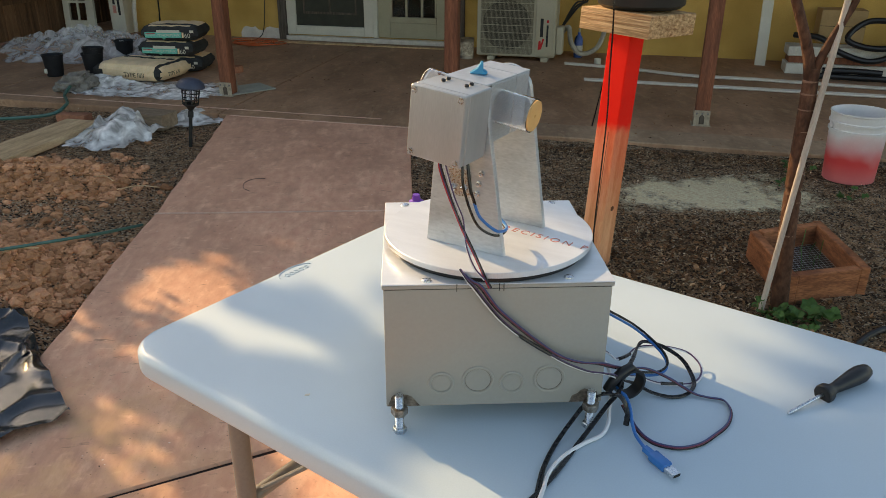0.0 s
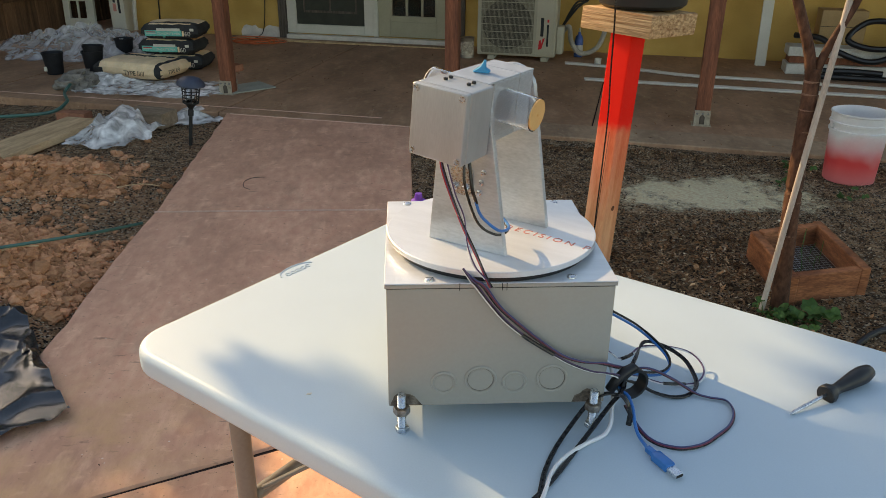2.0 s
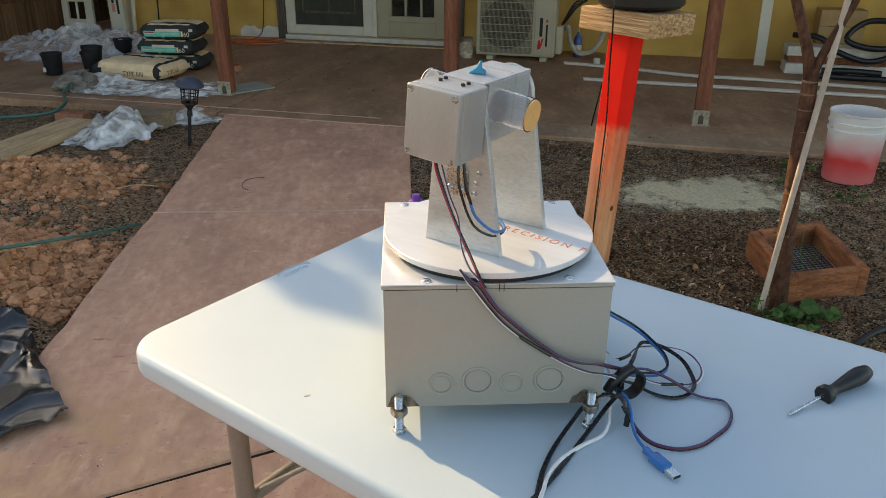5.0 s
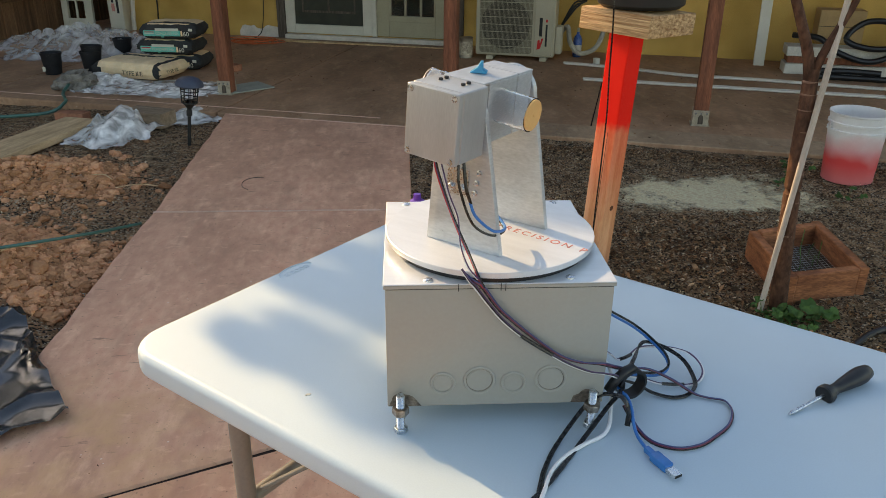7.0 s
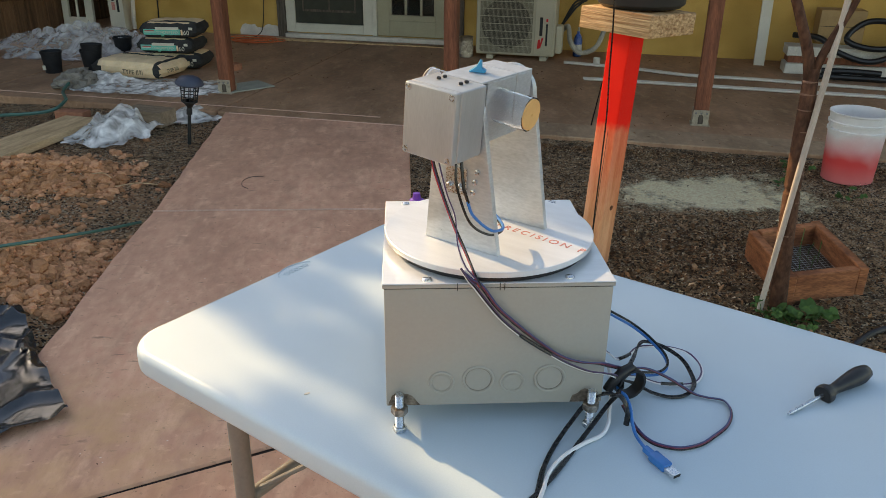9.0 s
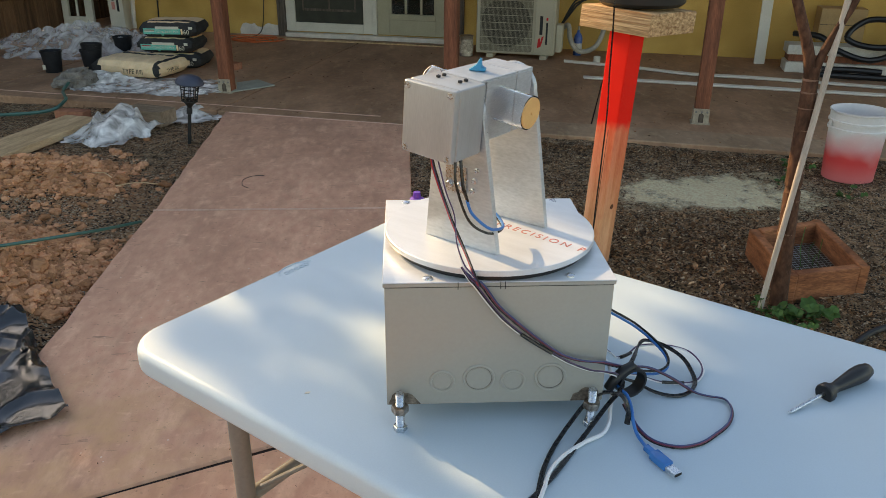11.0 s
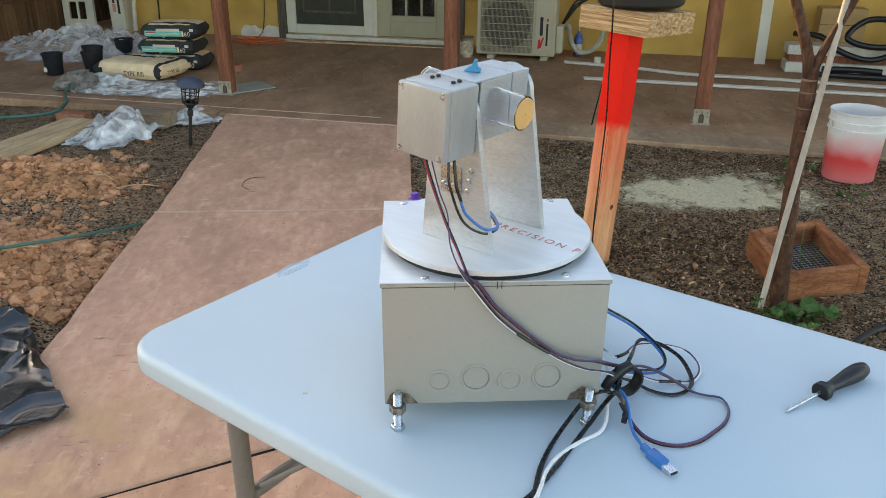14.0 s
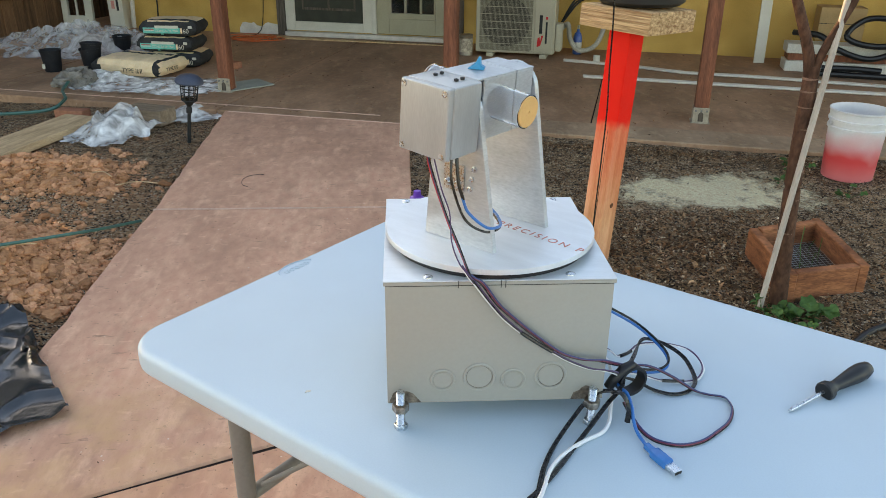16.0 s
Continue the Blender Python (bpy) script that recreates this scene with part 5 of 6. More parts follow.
def drape(name, m, w, d, n, height, material, label, cat, seed, parent_name="sheet", crisp=1.0):
    """Crumpled film: an uneven net of creases with flat facets between them."""
    t = thing(name, m, label, cat)
    rnd = random.Random(seed)
    bm = bmesh.new()
    ox = rnd.uniform(0, 50)
    ragged = lambda a: 1 + 0.26 * noise.noise(Vector((2 * math.cos(a) + ox, 2 * math.sin(a), 0))) + 0.10 * noise.noise(Vector((7 * math.cos(a) + ox, 7 * math.sin(a), 5)))
    g = []
    for j in range(n + 1):
        row = []
        for i in range(n + 1):
            jit = 0.42 * crisp
            u, v = -1 + 2 * (i + rnd.uniform(-jit, jit)) / n, -1 + 2 * (j + rnd.uniform(-jit, jit)) / n
            rim = max(abs(u), abs(v))
            s = (1 - 0.22 * rim * (abs(u * v) / (rim * rim + 1e-6))) * ragged(math.atan2(v, u))
            x, y = u * w / 2 * s, v * d / 2 * s
            q = Vector((x * 3.2 + ox, y * 3.2, 1))
            q += Vector((noise.noise(q * 0.9), noise.noise(q * 0.9 + Vector((9, 0, 0))), 0)) * 1.6
            fold = 1 - abs(noise.noise(q)) * 3.0
            fine = 1 - abs(noise.noise(q * 3.1)) * 2.6
            hh = height(u, v)
            z = hh * (0.62 + (0.42 if crisp == 1 else 0.24) * fold + 0.16 * fine * crisp) + (0.020 * fold + 0.012 * fine * crisp + 0.006 * crisp * rnd.uniform(-1, 1)) * min(1, 0.4 + hh * 6)
            row.append(bm.verts.new((x, y, max(0.003 + 0.004 * rnd.random(), z))))
        g.append(row)
    for j in range(n):
        for i in range(n):
            a, b, c, e = g[j][i], g[j][i + 1], g[j + 1][i + 1], g[j + 1][i]
            if rnd.random() < 0.5:
                bm.faces.new((a, b, c))
                bm.faces.new((a, c, e))
            else:
                bm.faces.new((a, b, e))
                bm.faces.new((b, c, e))
    ob = part(parent_name, bm, material, t)
    if crisp < 1:
        ob.data.set_sharp_from_angle(angle=radians(75))
    return t


def left_side():
    hump = lambda *c: (lambda u, v: sum(a * math.exp(-((u - x) / sx) ** 2 - ((v - y) / sy) ** 2) for x, y, sx, sy, a in c))
    drape("plastic_sheeting", pose(-2.98, 6.68, 0, 0, 0, -14), 1.55, 1.05, 44, hump((-0.55, -0.1, 0.4, 0.6, 0.21), (-0.02, -0.1, 0.3, 0.5, 0.23), (0.45, 0.1, 0.4, 0.5, 0.20)), M["sheet"], "heap of clear plastic sheeting on the patio", "plastic sheet", 3, crisp=0.35)
    drape("ground_sheet", pose(-2.0, 5.17, 0, 0, 0, -16), 1.25, 0.62, 40, hump((0, 0, 1.2, 1.2, 0.012), (-0.7, 0.3, 0.3, 0.3, 0.05)), M["sheet_white"], "flat wrinkled plastic sheet under the cement bag", "plastic sheet", 7)
    drape("crumpled_plastic", pose(-1.875, 4.0, -0.035, 0, 0, -10), 0.50, 0.68, 30, hump((-0.25, 0.45, 0.6, 0.4, 0.12), (0.35, 0.25, 0.5, 0.4, 0.115), (0.05, -0.35, 0.7, 0.5, 0.09), (-0.6, 0.0, 0.25, 0.3, 0.06)), M["sheet_white"], "crumpled milky plastic sheet over a timber block", "plastic sheet", 12, crisp=0.45)
    drape("edge_plastic", pose(-1.52, 4.42, -0.04, 0, 0, -10), 0.40, 0.40, 18, hump((0, 0.2, 0.6, 0.6, 0.07)), M["sheet_white"], "small crumpled plastic piece by the patio edge", "plastic sheet", 15)
    sk = thing("mesh_sack", pose(-2.555, 5.20, 0, 0, 0, 25), "dusty grey netting sack slumped on the patio", "sack")
    bm = bmesh.new()
    bmesh.ops.create_icosphere(bm, subdivisions=4, radius=1)
    for v in bm.verts:
        e = v.co.copy()
        k = 1 + 0.30 * noise.noise(e * 1.2) + 0.22 * (1 - 3 * abs(noise.noise(e * 2.2))) + 0.04 * noise.noise(e * 9)
        v.co = Vector((e.x * 0.14 * k, e.y * 0.12 * k, max(0.002, 0.045 + e.z * 0.075 * k + 0.035 * e.x)))
    part("netting", bm, M["netting"], sk)
    # black film at the path's edge
    t = thing("black_film", pose(-1.42, 1.22, 0.0), "wrinkled black plastic film lying over the path edge", "plastic film")
    def sheet(corners, lift, seed):
        bm, n, g = bmesh.new(), 80, []
        c = [Vector((x + 1.42, y - 1.22, 0)) for x, y in corners]
        for j in range(n + 1):
            row = []
            for i in range(n + 1):
                u, v = i / n, j / n
                p = c[0].lerp(c[1], u).lerp(c[3].lerp(c[2], u), v)
                w0 = Vector((p.x * 2.4 + p.y * 1.6, (p.y - p.x) * 3.6, seed))
                w0 += Vector((noise.noise(w0 * 0.7), noise.noise(w0 * 0.7 + Vector((7, 0, 0))), 0)) * 0.9
                w1 = Vector((p.x * 7 - p.y * 2, p.y * 4 + p.x * 3, seed + 4))
                f1 = max(0.0, 1 - abs(noise.noise(w0)) * 3.2) ** 1.6
                f2 = max(0.0, 1 - abs(noise.noise(w1)) * 3.2) ** 1.6
                wob = 0.012 * noise.noise(Vector((u * 4, v * 4, seed)))
                base = lift + (0.004 if p.x > 0.17 else max(0.004, bump_height(p.x - 1.42, p.y + 1.22) + 0.022))
                row.append(bm.verts.new((p.x + wob, p.y + wob * 0.5, base + 0.020 * f1 + 0.018 * f2)))
            g.append(row)
        for j in range(n):
            for i in range(n):
                bm.faces.new((g[j][i], g[j][i + 1], g[j + 1][i + 1], g[j + 1][i]))
        return bm
    part("film", sheet(((-1.86, 1.30), (-1.385, 1.615), (-1.225, 1.36), (-1.62, 0.98)), 0.0, 2), M["tarp"], t)
    part("film", sheet(((-1.62, 1.16), (-1.245, 1.365), (-1.012, 1.037), (-1.38, 0.74)), 0.010, 9), M["tarp"], t, "second fold of film lying over the first")
    # nursery pots
    pot = thing("nursery_pot", pose(-2.93, 5.74, 0), "empty black plastic nursery pot on the patio", "plant pot", "nursery pots")
    prof = [(0.8 * a_, 0.84 * b_) for a_, b_ in [(0, 0.0), (0.075, 0.0), (0.078, 0.004), (0.098, 0.185), (0.104, 0.186), (0.106, 0.205), (0.101, 0.206), (0.096, 0.19), (0.074, 0.012), (0, 0.010)]]
    part("pot_wall", lathe(bmesh.new(), prof, 28), M["pot"], pot)
    part("pot_sticker", block(-0.058, -0.036, -0.064, -0.050, 0.03, 0.065), M["white"], pot, "pale sticker")
    copy_thing(pot, pose(-2.64, 5.80, 0, 0, 0, 70))
    copy_thing(pot, pose(-2.635, 5.805, 0.045, 2, -3, 200))
    copy_thing(pot, pose(-2.60, 6.47, 0, 0, 0, 140))
    # planks, block and bricks
    p = thing("plank", pose(-2.33, 3.66, -0.035, 0, 0, -16.5), "pale weathered plank lying on the soil", "plank")
    part("board", block(-0.13, 0.13, -0.75, 0.62, 0.0, 0.045, 0.004), M["pale_wood"], p)
    b = thing("timber_block", pose(-1.74, 4.27, -0.045, 0, 0, -22), "short grey timber block half under plastic", "timber block")
    part("block", block(-0.16, 0.14, -0.07, 0.09, 0.0, 0.10, 0.005), M["grey_block"], b)
    r = thing("loose_brick", pose(-2.25, 4.35, -0.04, 0, 0, -12), "red brick at the end of the plank", "brick")
    part("brick_body", block(-0.11, 0.09, -0.045, 0.05, 0, 0.065, 0.004, 2), M["brick"], r)
    r2 = thing("loose_brick", pose(-1.53, 5.86, 0.0, 0, 0, -30), "broken brick piece on the patio", "brick")
    part("brick_body", block(-0.09, 0.08, -0.045, 0.045, 0, 0.055, 0.006, 2), M["brick"], r2)
    s = thing("cement_board", pose(-1.30, 5.16, 0.001, 0, 0, 38), "pale cement board offcut by the porch post", "board")
    part("board", block(-0.19, 0.19, -0.13, 0.13, 0, 0.01, 0.002), M["slab_pale"], s)
    for x, y, rz, w in ((-1.62, 4.60, -16, 0.24), (-1.38, 4.50, -16, 0.16)):
        e = thing("edging_timber", pose(x, y, -0.057, 0, 0, rz), "grey timber edging along the patio", "timber")
        part("timber", block(-w / 2, w / 2, -0.03, 0.03, 0, 0.05, 0.004), M["grey_block"], e)
    # hoses
    h = thing("garden_hose", pose(0, 0, 0), "thin green garden hose lying over the dug clay", "hose")
    pts = [(-1.702, 1.879, 0.1), (-1.584, 1.932, 0.115), (-1.447, 2.036, 0.1), (-1.343, 2.201, 0.06), (-1.307, 2.375, 0.01), (-1.266, 2.493, -0.02)]
    part("hose_run", hose(bmesh.new(), [(x, y, max(z, bump_height(x, y) + 0.012)) for x, y, z in pts], 0.0065, 8, 8), M["hose_green"], h)
    h2 = thing("garden_hose", pose(0, 0, 0), "green garden hose running from the patio edge", "hose")
    part("hose_run", hose(bmesh.new(), [(-3.3, 4.32, -0.01), (-2.74, 4.37, -0.01), (-2.45, 4.44, 0.0), (-2.40, 4.6, 0.03), (-2.46, 4.75, 0.03), (-2.55, 4.95, 0.02), (-2.56, 5.1, 0.05)], 0.011, 8, 8), M["hose_green"], h2)
    # path light
    l = thing("path_light", pose(-1.379, 3.802, -0.05, 0, 7, 0) @ Matrix.Diagonal((0.95, 0.95, 0.96, 1)), "black solar path light on a stake beside the path", "garden light")
    part("stake", lathe(bmesh.new(), [(0, 0), (0.011, 0.0), (0.011, 0.19), (0.018, 0.195), (0.018, 0.225), (0.012, 0.235)], 14), M["dark"], l)
    part("cup", lathe(bmesh.new(), [(0.012, 0.235), (0.03, 0.26), (0.05, 0.275), (0.048, 0.28), (0, 0.275)], 24), M["dark"], l)
    part("lens", lathe(bmesh.new(), [(0.036, 0.278), (0.04, 0.36), (0.037, 0.36), (0.034, 0.28)], 24), M["tube"], l, "clear lens")
    for k in range(10):
        a = 2 * math.pi * k / 10
        part("rib", rod(bmesh.new(), 0.0028, (0.047 * math.cos(a), 0.047 * math.sin(a), 0.276), (0.055 * math.cos(a), 0.055 * math.sin(a), 0.375), 6), M["dark"], l)
    for z, r in ((0.305, 0.049), (0.345, 0.0525)):
        part("ring", lathe(bmesh.new(), [(r - 0.003, z), (r + 0.003, z), (r + 0.003, z + 0.005), (r - 0.003, z + 0.005), (r - 0.003, z)], 24), M["dark"], l)
    part("cap", lathe(bmesh.new(), [(0.05, 0.374), (0.083, 0.378), (0.086, 0.385), (0.078, 0.405), (0.055, 0.424), (0.022, 0.434), (0, 0.436)], 30), M["cap"], l, "blue-black domed solar cap")
    # clods of dug clay
    c = tagged(new("clay_clods"), "loose clods of dug orange clay", "clods", kind="stuff")
    rnd = random.Random(21)
    bm = bmesh.new()
    for k in range(26000):
        cx, cy, sx, sy = rnd.choice(((-1.72, 1.72, 0.32, 0.36), (-1.72, 1.72, 0.32, 0.36), (-1.95, 3.02, 0.36, 0.20), (-1.72, 2.2, 0.28, 0.4)))
        x, y = rnd.gauss(cx, sx), rnd.gauss(cy, sy)
        if x > -1.262 or x < -2.6 or y < 1.25 or (y < 1.68 - 0.25 * max(0, x + 1.5) and x > -2.0):
            continue
        r = min(0.036, 0.002 + abs(rnd.gauss(0, 0.0055)) if k % 11 else 0.006 + abs(rnd.gauss(0, 0.0105)))
        if 2.38 < y < 2.80 and rnd.random() < 0.9 or (y > 2.3 and x > -1.5 and rnd.random() < 0.85):
            continue
        t = bmesh.new()
        bmesh.ops.create_icosphere(t, subdivisions=3 if r > 0.020 else 2 if r > 0.009 else 1, radius=r)
        o = Vector((k, k * 0.3, 0))
        sq = Vector((rnd.uniform(0.8, 1.3), rnd.uniform(0.8, 1.3), rnd.uniform(0.55, 0.9)))
        for v in t.verts:
            e = v.co / r
            v.co *= 1 + 0.60 * noise.noise(e * 1.0 + o) + 0.34 * noise.noise(e * 2.4 + o) + 0.16 * noise.noise(e * 6 + o)
            v.co = Vector((v.co.x * sq.x, v.co.y * sq.y, v.co.z * sq.z))
        merge(bm, t, Matrix.Translation((x, y, bump_height(x, y) + r * 0.22)))
    clods = part("clods", bm, M["clod"], c, smooth=False)
    # twigs and dry stalks
    for x, y, rz, w in ((-1.42, 2.95, 10, 0.20), (-1.6, 3.0, -25, 0.14), (-1.55, 1.95, 35, 0.16), (-1.62, 1.90, -20, 0.13)):
        tw = thing("dry_twig", pose(x, y, bump_height(x, y) + 0.03, 0, 0, rz), "dry bent twig on the soil", "twig", "twigs")
        part("stalk", hose(bmesh.new(), [(-w / 2, 0, 0), (0, 0.012, 0.008), (w / 2, -0.01, 0.0)], 0.0028, 5, 6), M["pale_wood"], tw)
    cr = thing("curved_wire", pose(-0.89, 2.95, 0.004), "thin dark bent twig on the path", "twig")
    part("stalk", hose(bmesh.new(), [(0.03, -0.09, 0), (-0.005, -0.05, 0), (-0.015, 0.03, 0), (0.02, 0.075, 0.004), (0.08, 0.085, 0.004)], 0.0015, 6, 6), M["dark"], cr)


M["cap"] = mat("blue_black_cap", (0.05, 0.062, 0.095), 0.4, 0, 0.1)
left_side()


# ---- right of the path ----
def bucket_paint():
    m = mat("bucket_with_red_overspray", (0.72, 0.70, 0.68), 0.45, 0, 0.05)
    n, l = m.node_tree.nodes, m.node_tree.links
    b = n["Principled BSDF"]
    src = b.inputs["Base Color"].links[0].from_socket
    tc, sep, nz, ad, mr, mx = (n.new("ShaderNode" + k) for k in ("TexCoord", "SeparateXYZ", "TexNoise", "Math", "MapRange", "Mix"))
    l.new(tc.outputs["Object"], sep.inputs[0])
    l.new(tc.outputs["Object"], nz.inputs["Vector"])
    nz.inputs["Scale"].default_value = 5
    ad.operation = "MULTIPLY_ADD"
    ad.inputs[1].default_value = 0.16
    l.new(nz.outputs["Fac"], ad.inputs[0])
    l.new(sep.outputs["Z"], ad.inputs[2])
    mr.inputs["From Min"].default_value, mr.inputs["From Max"].default_value = 0.345, 0.19
    l.new(ad.outputs[0], mr.inputs["Value"])
    mx.data_type = "RGBA"
    mx.inputs["B"].default_value = (0.66, 0.05, 0.05, 1)
    low, mu = n.new("ShaderNodeMapRange"), n.new("ShaderNodeMath")
    low.inputs["From Min"].default_value, low.inputs["From Max"].default_value = -0.02, 0.11
    low.inputs["To Min"].default_value, low.inputs["To Max"].default_value = 0.75, 1.0
    l.new(sep.outputs["Z"], low.inputs["Value"])
    mu.operation = "MULTIPLY"
    l.new(mr.outputs[0], mu.inputs[0])
    l.new(low.outputs[0], mu.inputs[1])
    l.new(mu.outputs[0], mx.inputs["Factor"])
    l.new(src, mx.inputs["A"])
    l.new(mx.outputs["Result"], b.inputs["Base Color"])
    return m


M["bucket_spray"] = bucket_paint()
M["sprig"] = mat("weed_leaf", (0.075, 0.15, 0.04), 0.55, 0, 0.2, 12, 80, 0.2, 0.001)
M["wire_mesh"] = mat("galvanised_mesh", (0.42, 0.43, 0.42), 0.45, 0.8, 0.1)


def right_side():
    b = thing("bucket", pose(2.222, 3.02, -0.022) @ Matrix.Diagonal((0.96, 0.96, 0.96, 1)), "white plastic bucket sprayed with red paint", "bucket")
    part("pail", lathe(bmesh.new(), [(0, 0), (0.126, 0), (0.13, 0.004), (0.142, 0.27), (0.149, 0.272), (0.149, 0.284), (0.143, 0.287), (0.144, 0.312), (0.151, 0.314), (0.151, 0.324), (0.145, 0.327), (0.147, 0.362), (0.152, 0.366), (0.152, 0.374), (0.146, 0.374), (0.140, 0.30), (0.124, 0.012), (0, 0.010)], 44), M["bucket_spray"], b)
    for s in (-1, 1):
        part("ear", lathe(bmesh.new(), [(0.013, 0), (0.013, 0.006), (0, 0.007)], 14, pose(s * 0.147, 0, 0.30, 0, s * 90, 0)), M["bucket"], b)
    # cedar planter frame with wire mesh and a few blades
    p = thing("planter_box", pose(1.43, 1.89, -0.03), "open racked cedar planter frame with wire mesh inside", "planter")
    ca, cb, cc, cd = Vector((-0.187, -0.25, 0)), Vector((0.145, -0.19, 0)), Vector((-0.150, 0.175, 0)), Vector((0.190, 0.267, 0))
    h, k = 0.122, 0.036

    def plank(name, p0, p1, side, top):
        d = (p1 - p0)
        m = Matrix.Translation(p0) @ pose(0, 0, 0, 0, 0, math.degrees(math.atan2(d.y, d.x)))
        part(name, block(0, d.length, 0 if side > 0 else -k, k if side > 0 else 0, 0, top, 0.004, 1, m), M["planter_wood"], p)
    plank("side_board", ca, cc, -1, h)
    plank("side_board", cb, cd, 1, h)
    inset = lambda q, r_: q + (r_ - q).normalized() * (k + 0.003)
    plank("end_board", inset(ca, cb), inset(cb, ca), 1, h - 0.001)
    plank("end_board", inset(cc, cd), inset(cd, cc), -1, h - 0.001)
    spot = lambda u, v, z: (ca.lerp(cb, u)).lerp(cc.lerp(cd, u), v) + Vector((0, 0, z))
    bm = bmesh.new()
    for q in range(15):
        rod(bm, 0.0008, spot(0.12 + 0.76 * q / 14, 0.1, 0.040), spot(0.12 + 0.76 * q / 14, 0.9, 0.042), 4)
    for q in range(20):
        rod(bm, 0.0008, spot(0.12, 0.1 + 0.8 * q / 19, 0.0415), spot(0.88, 0.1 + 0.8 * q / 19, 0.0415), 4)
    part("wire_mesh", bm, M["wire_mesh"], p, "galvanised wire mesh")
    part("bed_soil", prism(bmesh.new(), [spot(u, v, 0)[:2] for u, v in ((0.1, 0.08), (0.9, 0.08), (0.9, 0.92), (0.1, 0.92))], 0.0, 0.034), M["soil"], p)
    bm = bmesh.new()
    rnd = random.Random(31)
    for q in range(9):
        g = spot(rnd.uniform(0.25, 0.7), rnd.uniform(0.2, 0.8), 0.03)
        hose(bm, [g, g + Vector((rnd.uniform(-.01, .01), 0, 0.05)), g + Vector((rnd.uniform(-.03, .03), rnd.uniform(-.03, .03), 0.07 + 0.06 * rnd.random()))], 0.0014, 4, 4, 0.4)
    part("grass_blades", bm, M["sprig"], p)
    # young tree with a forked stem and the white pipe leaning on it
    t = thing("young_tree", pose(1.222, 1.63, -0.04), "young bare tree with a forked reddish-brown stem", "tree")
    rnd = random.Random(6)
    part("trunk", hose(bmesh.new(), [(0, 0, 0), (-0.02, 0, 0.25), (-0.034, 0, 0.47), (-0.042, 0, 0.70), (-0.048, 0.0, 0.86)], 0.031, 10, 14, 1, 0.023), M["stem"], t)
    part("limb", hose(bmesh.new(), [(-0.046, 0, 0.80), (-0.07, 0, 0.90), (-0.125, 0, 1.03), (-0.165, 0.0, 1.12), (-0.22, 0.02, 1.30), (-0.25, 0.05, 1.7)], 0.019, 8, 12, 1, 0.010), M["stem"], t)
    part("limb", hose(bmesh.new(), [(-0.046, 0, 0.82), (-0.03, -0.015, 0.91), (0.0, -0.03, 1.0), (0.03, -0.04, 1.09), (0.09, -0.05, 1.35), (0.12, -0.04, 1.7)], 0.014, 8, 12, 1, 0.008), M["stem"], t)
    for z in (0.3, 0.42, 0.52, 0.58, 0.66, 0.73, 0.78, 0.82):
        r = 0.0305 - 0.0085 * z
        part("bark_ring", lathe(bmesh.new(), [(r - 0.001, -0.005), (r + 0.0007, -0.001), (r + 0.0007, 0.001), (r - 0.001, 0.004)], 14, Matrix.Translation((-0.012 - 0.043 * z, 0, z))), M["stem_ring"], t)
    s = thing("white_pipe", pose(0, 0, 0), "pale weathered pole leaning against the young tree", "pipe")
    part("pipe", rod(bmesh.new(), 0.0098, (1.141, 1.60, -0.03), (1.262, 1.598, 1.50), 16), M["pole"], s)
    # weeds round the stem, and sprigs further off
    for x, y, n, r, sz in ((1.14, 1.57, 16, 0.09, 0.015), (1.255, 1.52, 14, 0.08, 0.022), (1.20, 1.50, 12, 0.08, 0.018), (1.30, 1.53, 7, 0.06, 0.028), (1.0, 3.2, 8, 0.10, 0.014), (2.0, 3.15, 9, 0.10, 0.018), (1.85, 2.95, 8, 0.08, 0.018), (2.05, 2.7, 6, 0.08, 0.016), (0.62, 3.5, 8, 0.12, 0.012)):
        wd = thing("weed", pose(x, y, -0.05), "low green broad-leaved weed in the soil", "weed", "weeds")
        rnd = random.Random(int(x * 100 + y * 10))
        bs, bl = bmesh.new(), bmesh.new()
        for q in range(n):
            a, rr = rnd.uniform(0, 6.28), r * rnd.uniform(0.2, 1)
            top = Vector((rr * math.cos(a), rr * math.sin(a), rnd.uniform(0.02, 0.075)))
            hose(bs, [(0, 0, 0), top * 0.5 + Vector((0, 0, 0.015)), top], 0.0012, 3, 4)
            tilt = Euler((rnd.uniform(-0.6, 0.6), rnd.uniform(-0.6, 0.6), rnd.uniform(0, 6))).to_matrix()
            ctr = bl.verts.new(top)
            ring = []
            for e in range(12):
                ang = 2 * math.pi * e / 12
                f = sz * (1 + 0.16 * math.cos(5 * ang) + rnd.uniform(-0.08, 0.08)) * (0.35 if e == 0 else 1)
                ring.append(bl.verts.new(top + tilt @ Vector((f * math.cos(ang), f * math.sin(ang), 0.004 * math.cos(3 * ang) + 0.006))))
            for e in range(12):
                bl.faces.new((ctr, ring[e], ring[(e + 1) % 12]))
        part("stems", bs, M["sprig"], wd)
        part("foliage", bl, M["sprig"], wd)
    ip = thing("irrigation_pipe", pose(0, 0, 0), "black irrigation pipe on the soil", "pipe")
    part("pipe", hose(bmesh.new(), [(1.05, 1.15, -0.03), (1.22, 1.28, -0.025), (1.34, 1.35, -0.02), (1.50, 1.44, -0.01), (1.9, 1.55, -0.02), (2.5, 1.6, -0.02)], 0.011, 8, 8), M["black"], ip)
    # litter of dry leaves and chips on the soil
    lit = tagged(new("leaf_litter"), "dry brown leaves and twigs scattered on the soil", "leaf litter", kind="stuff")
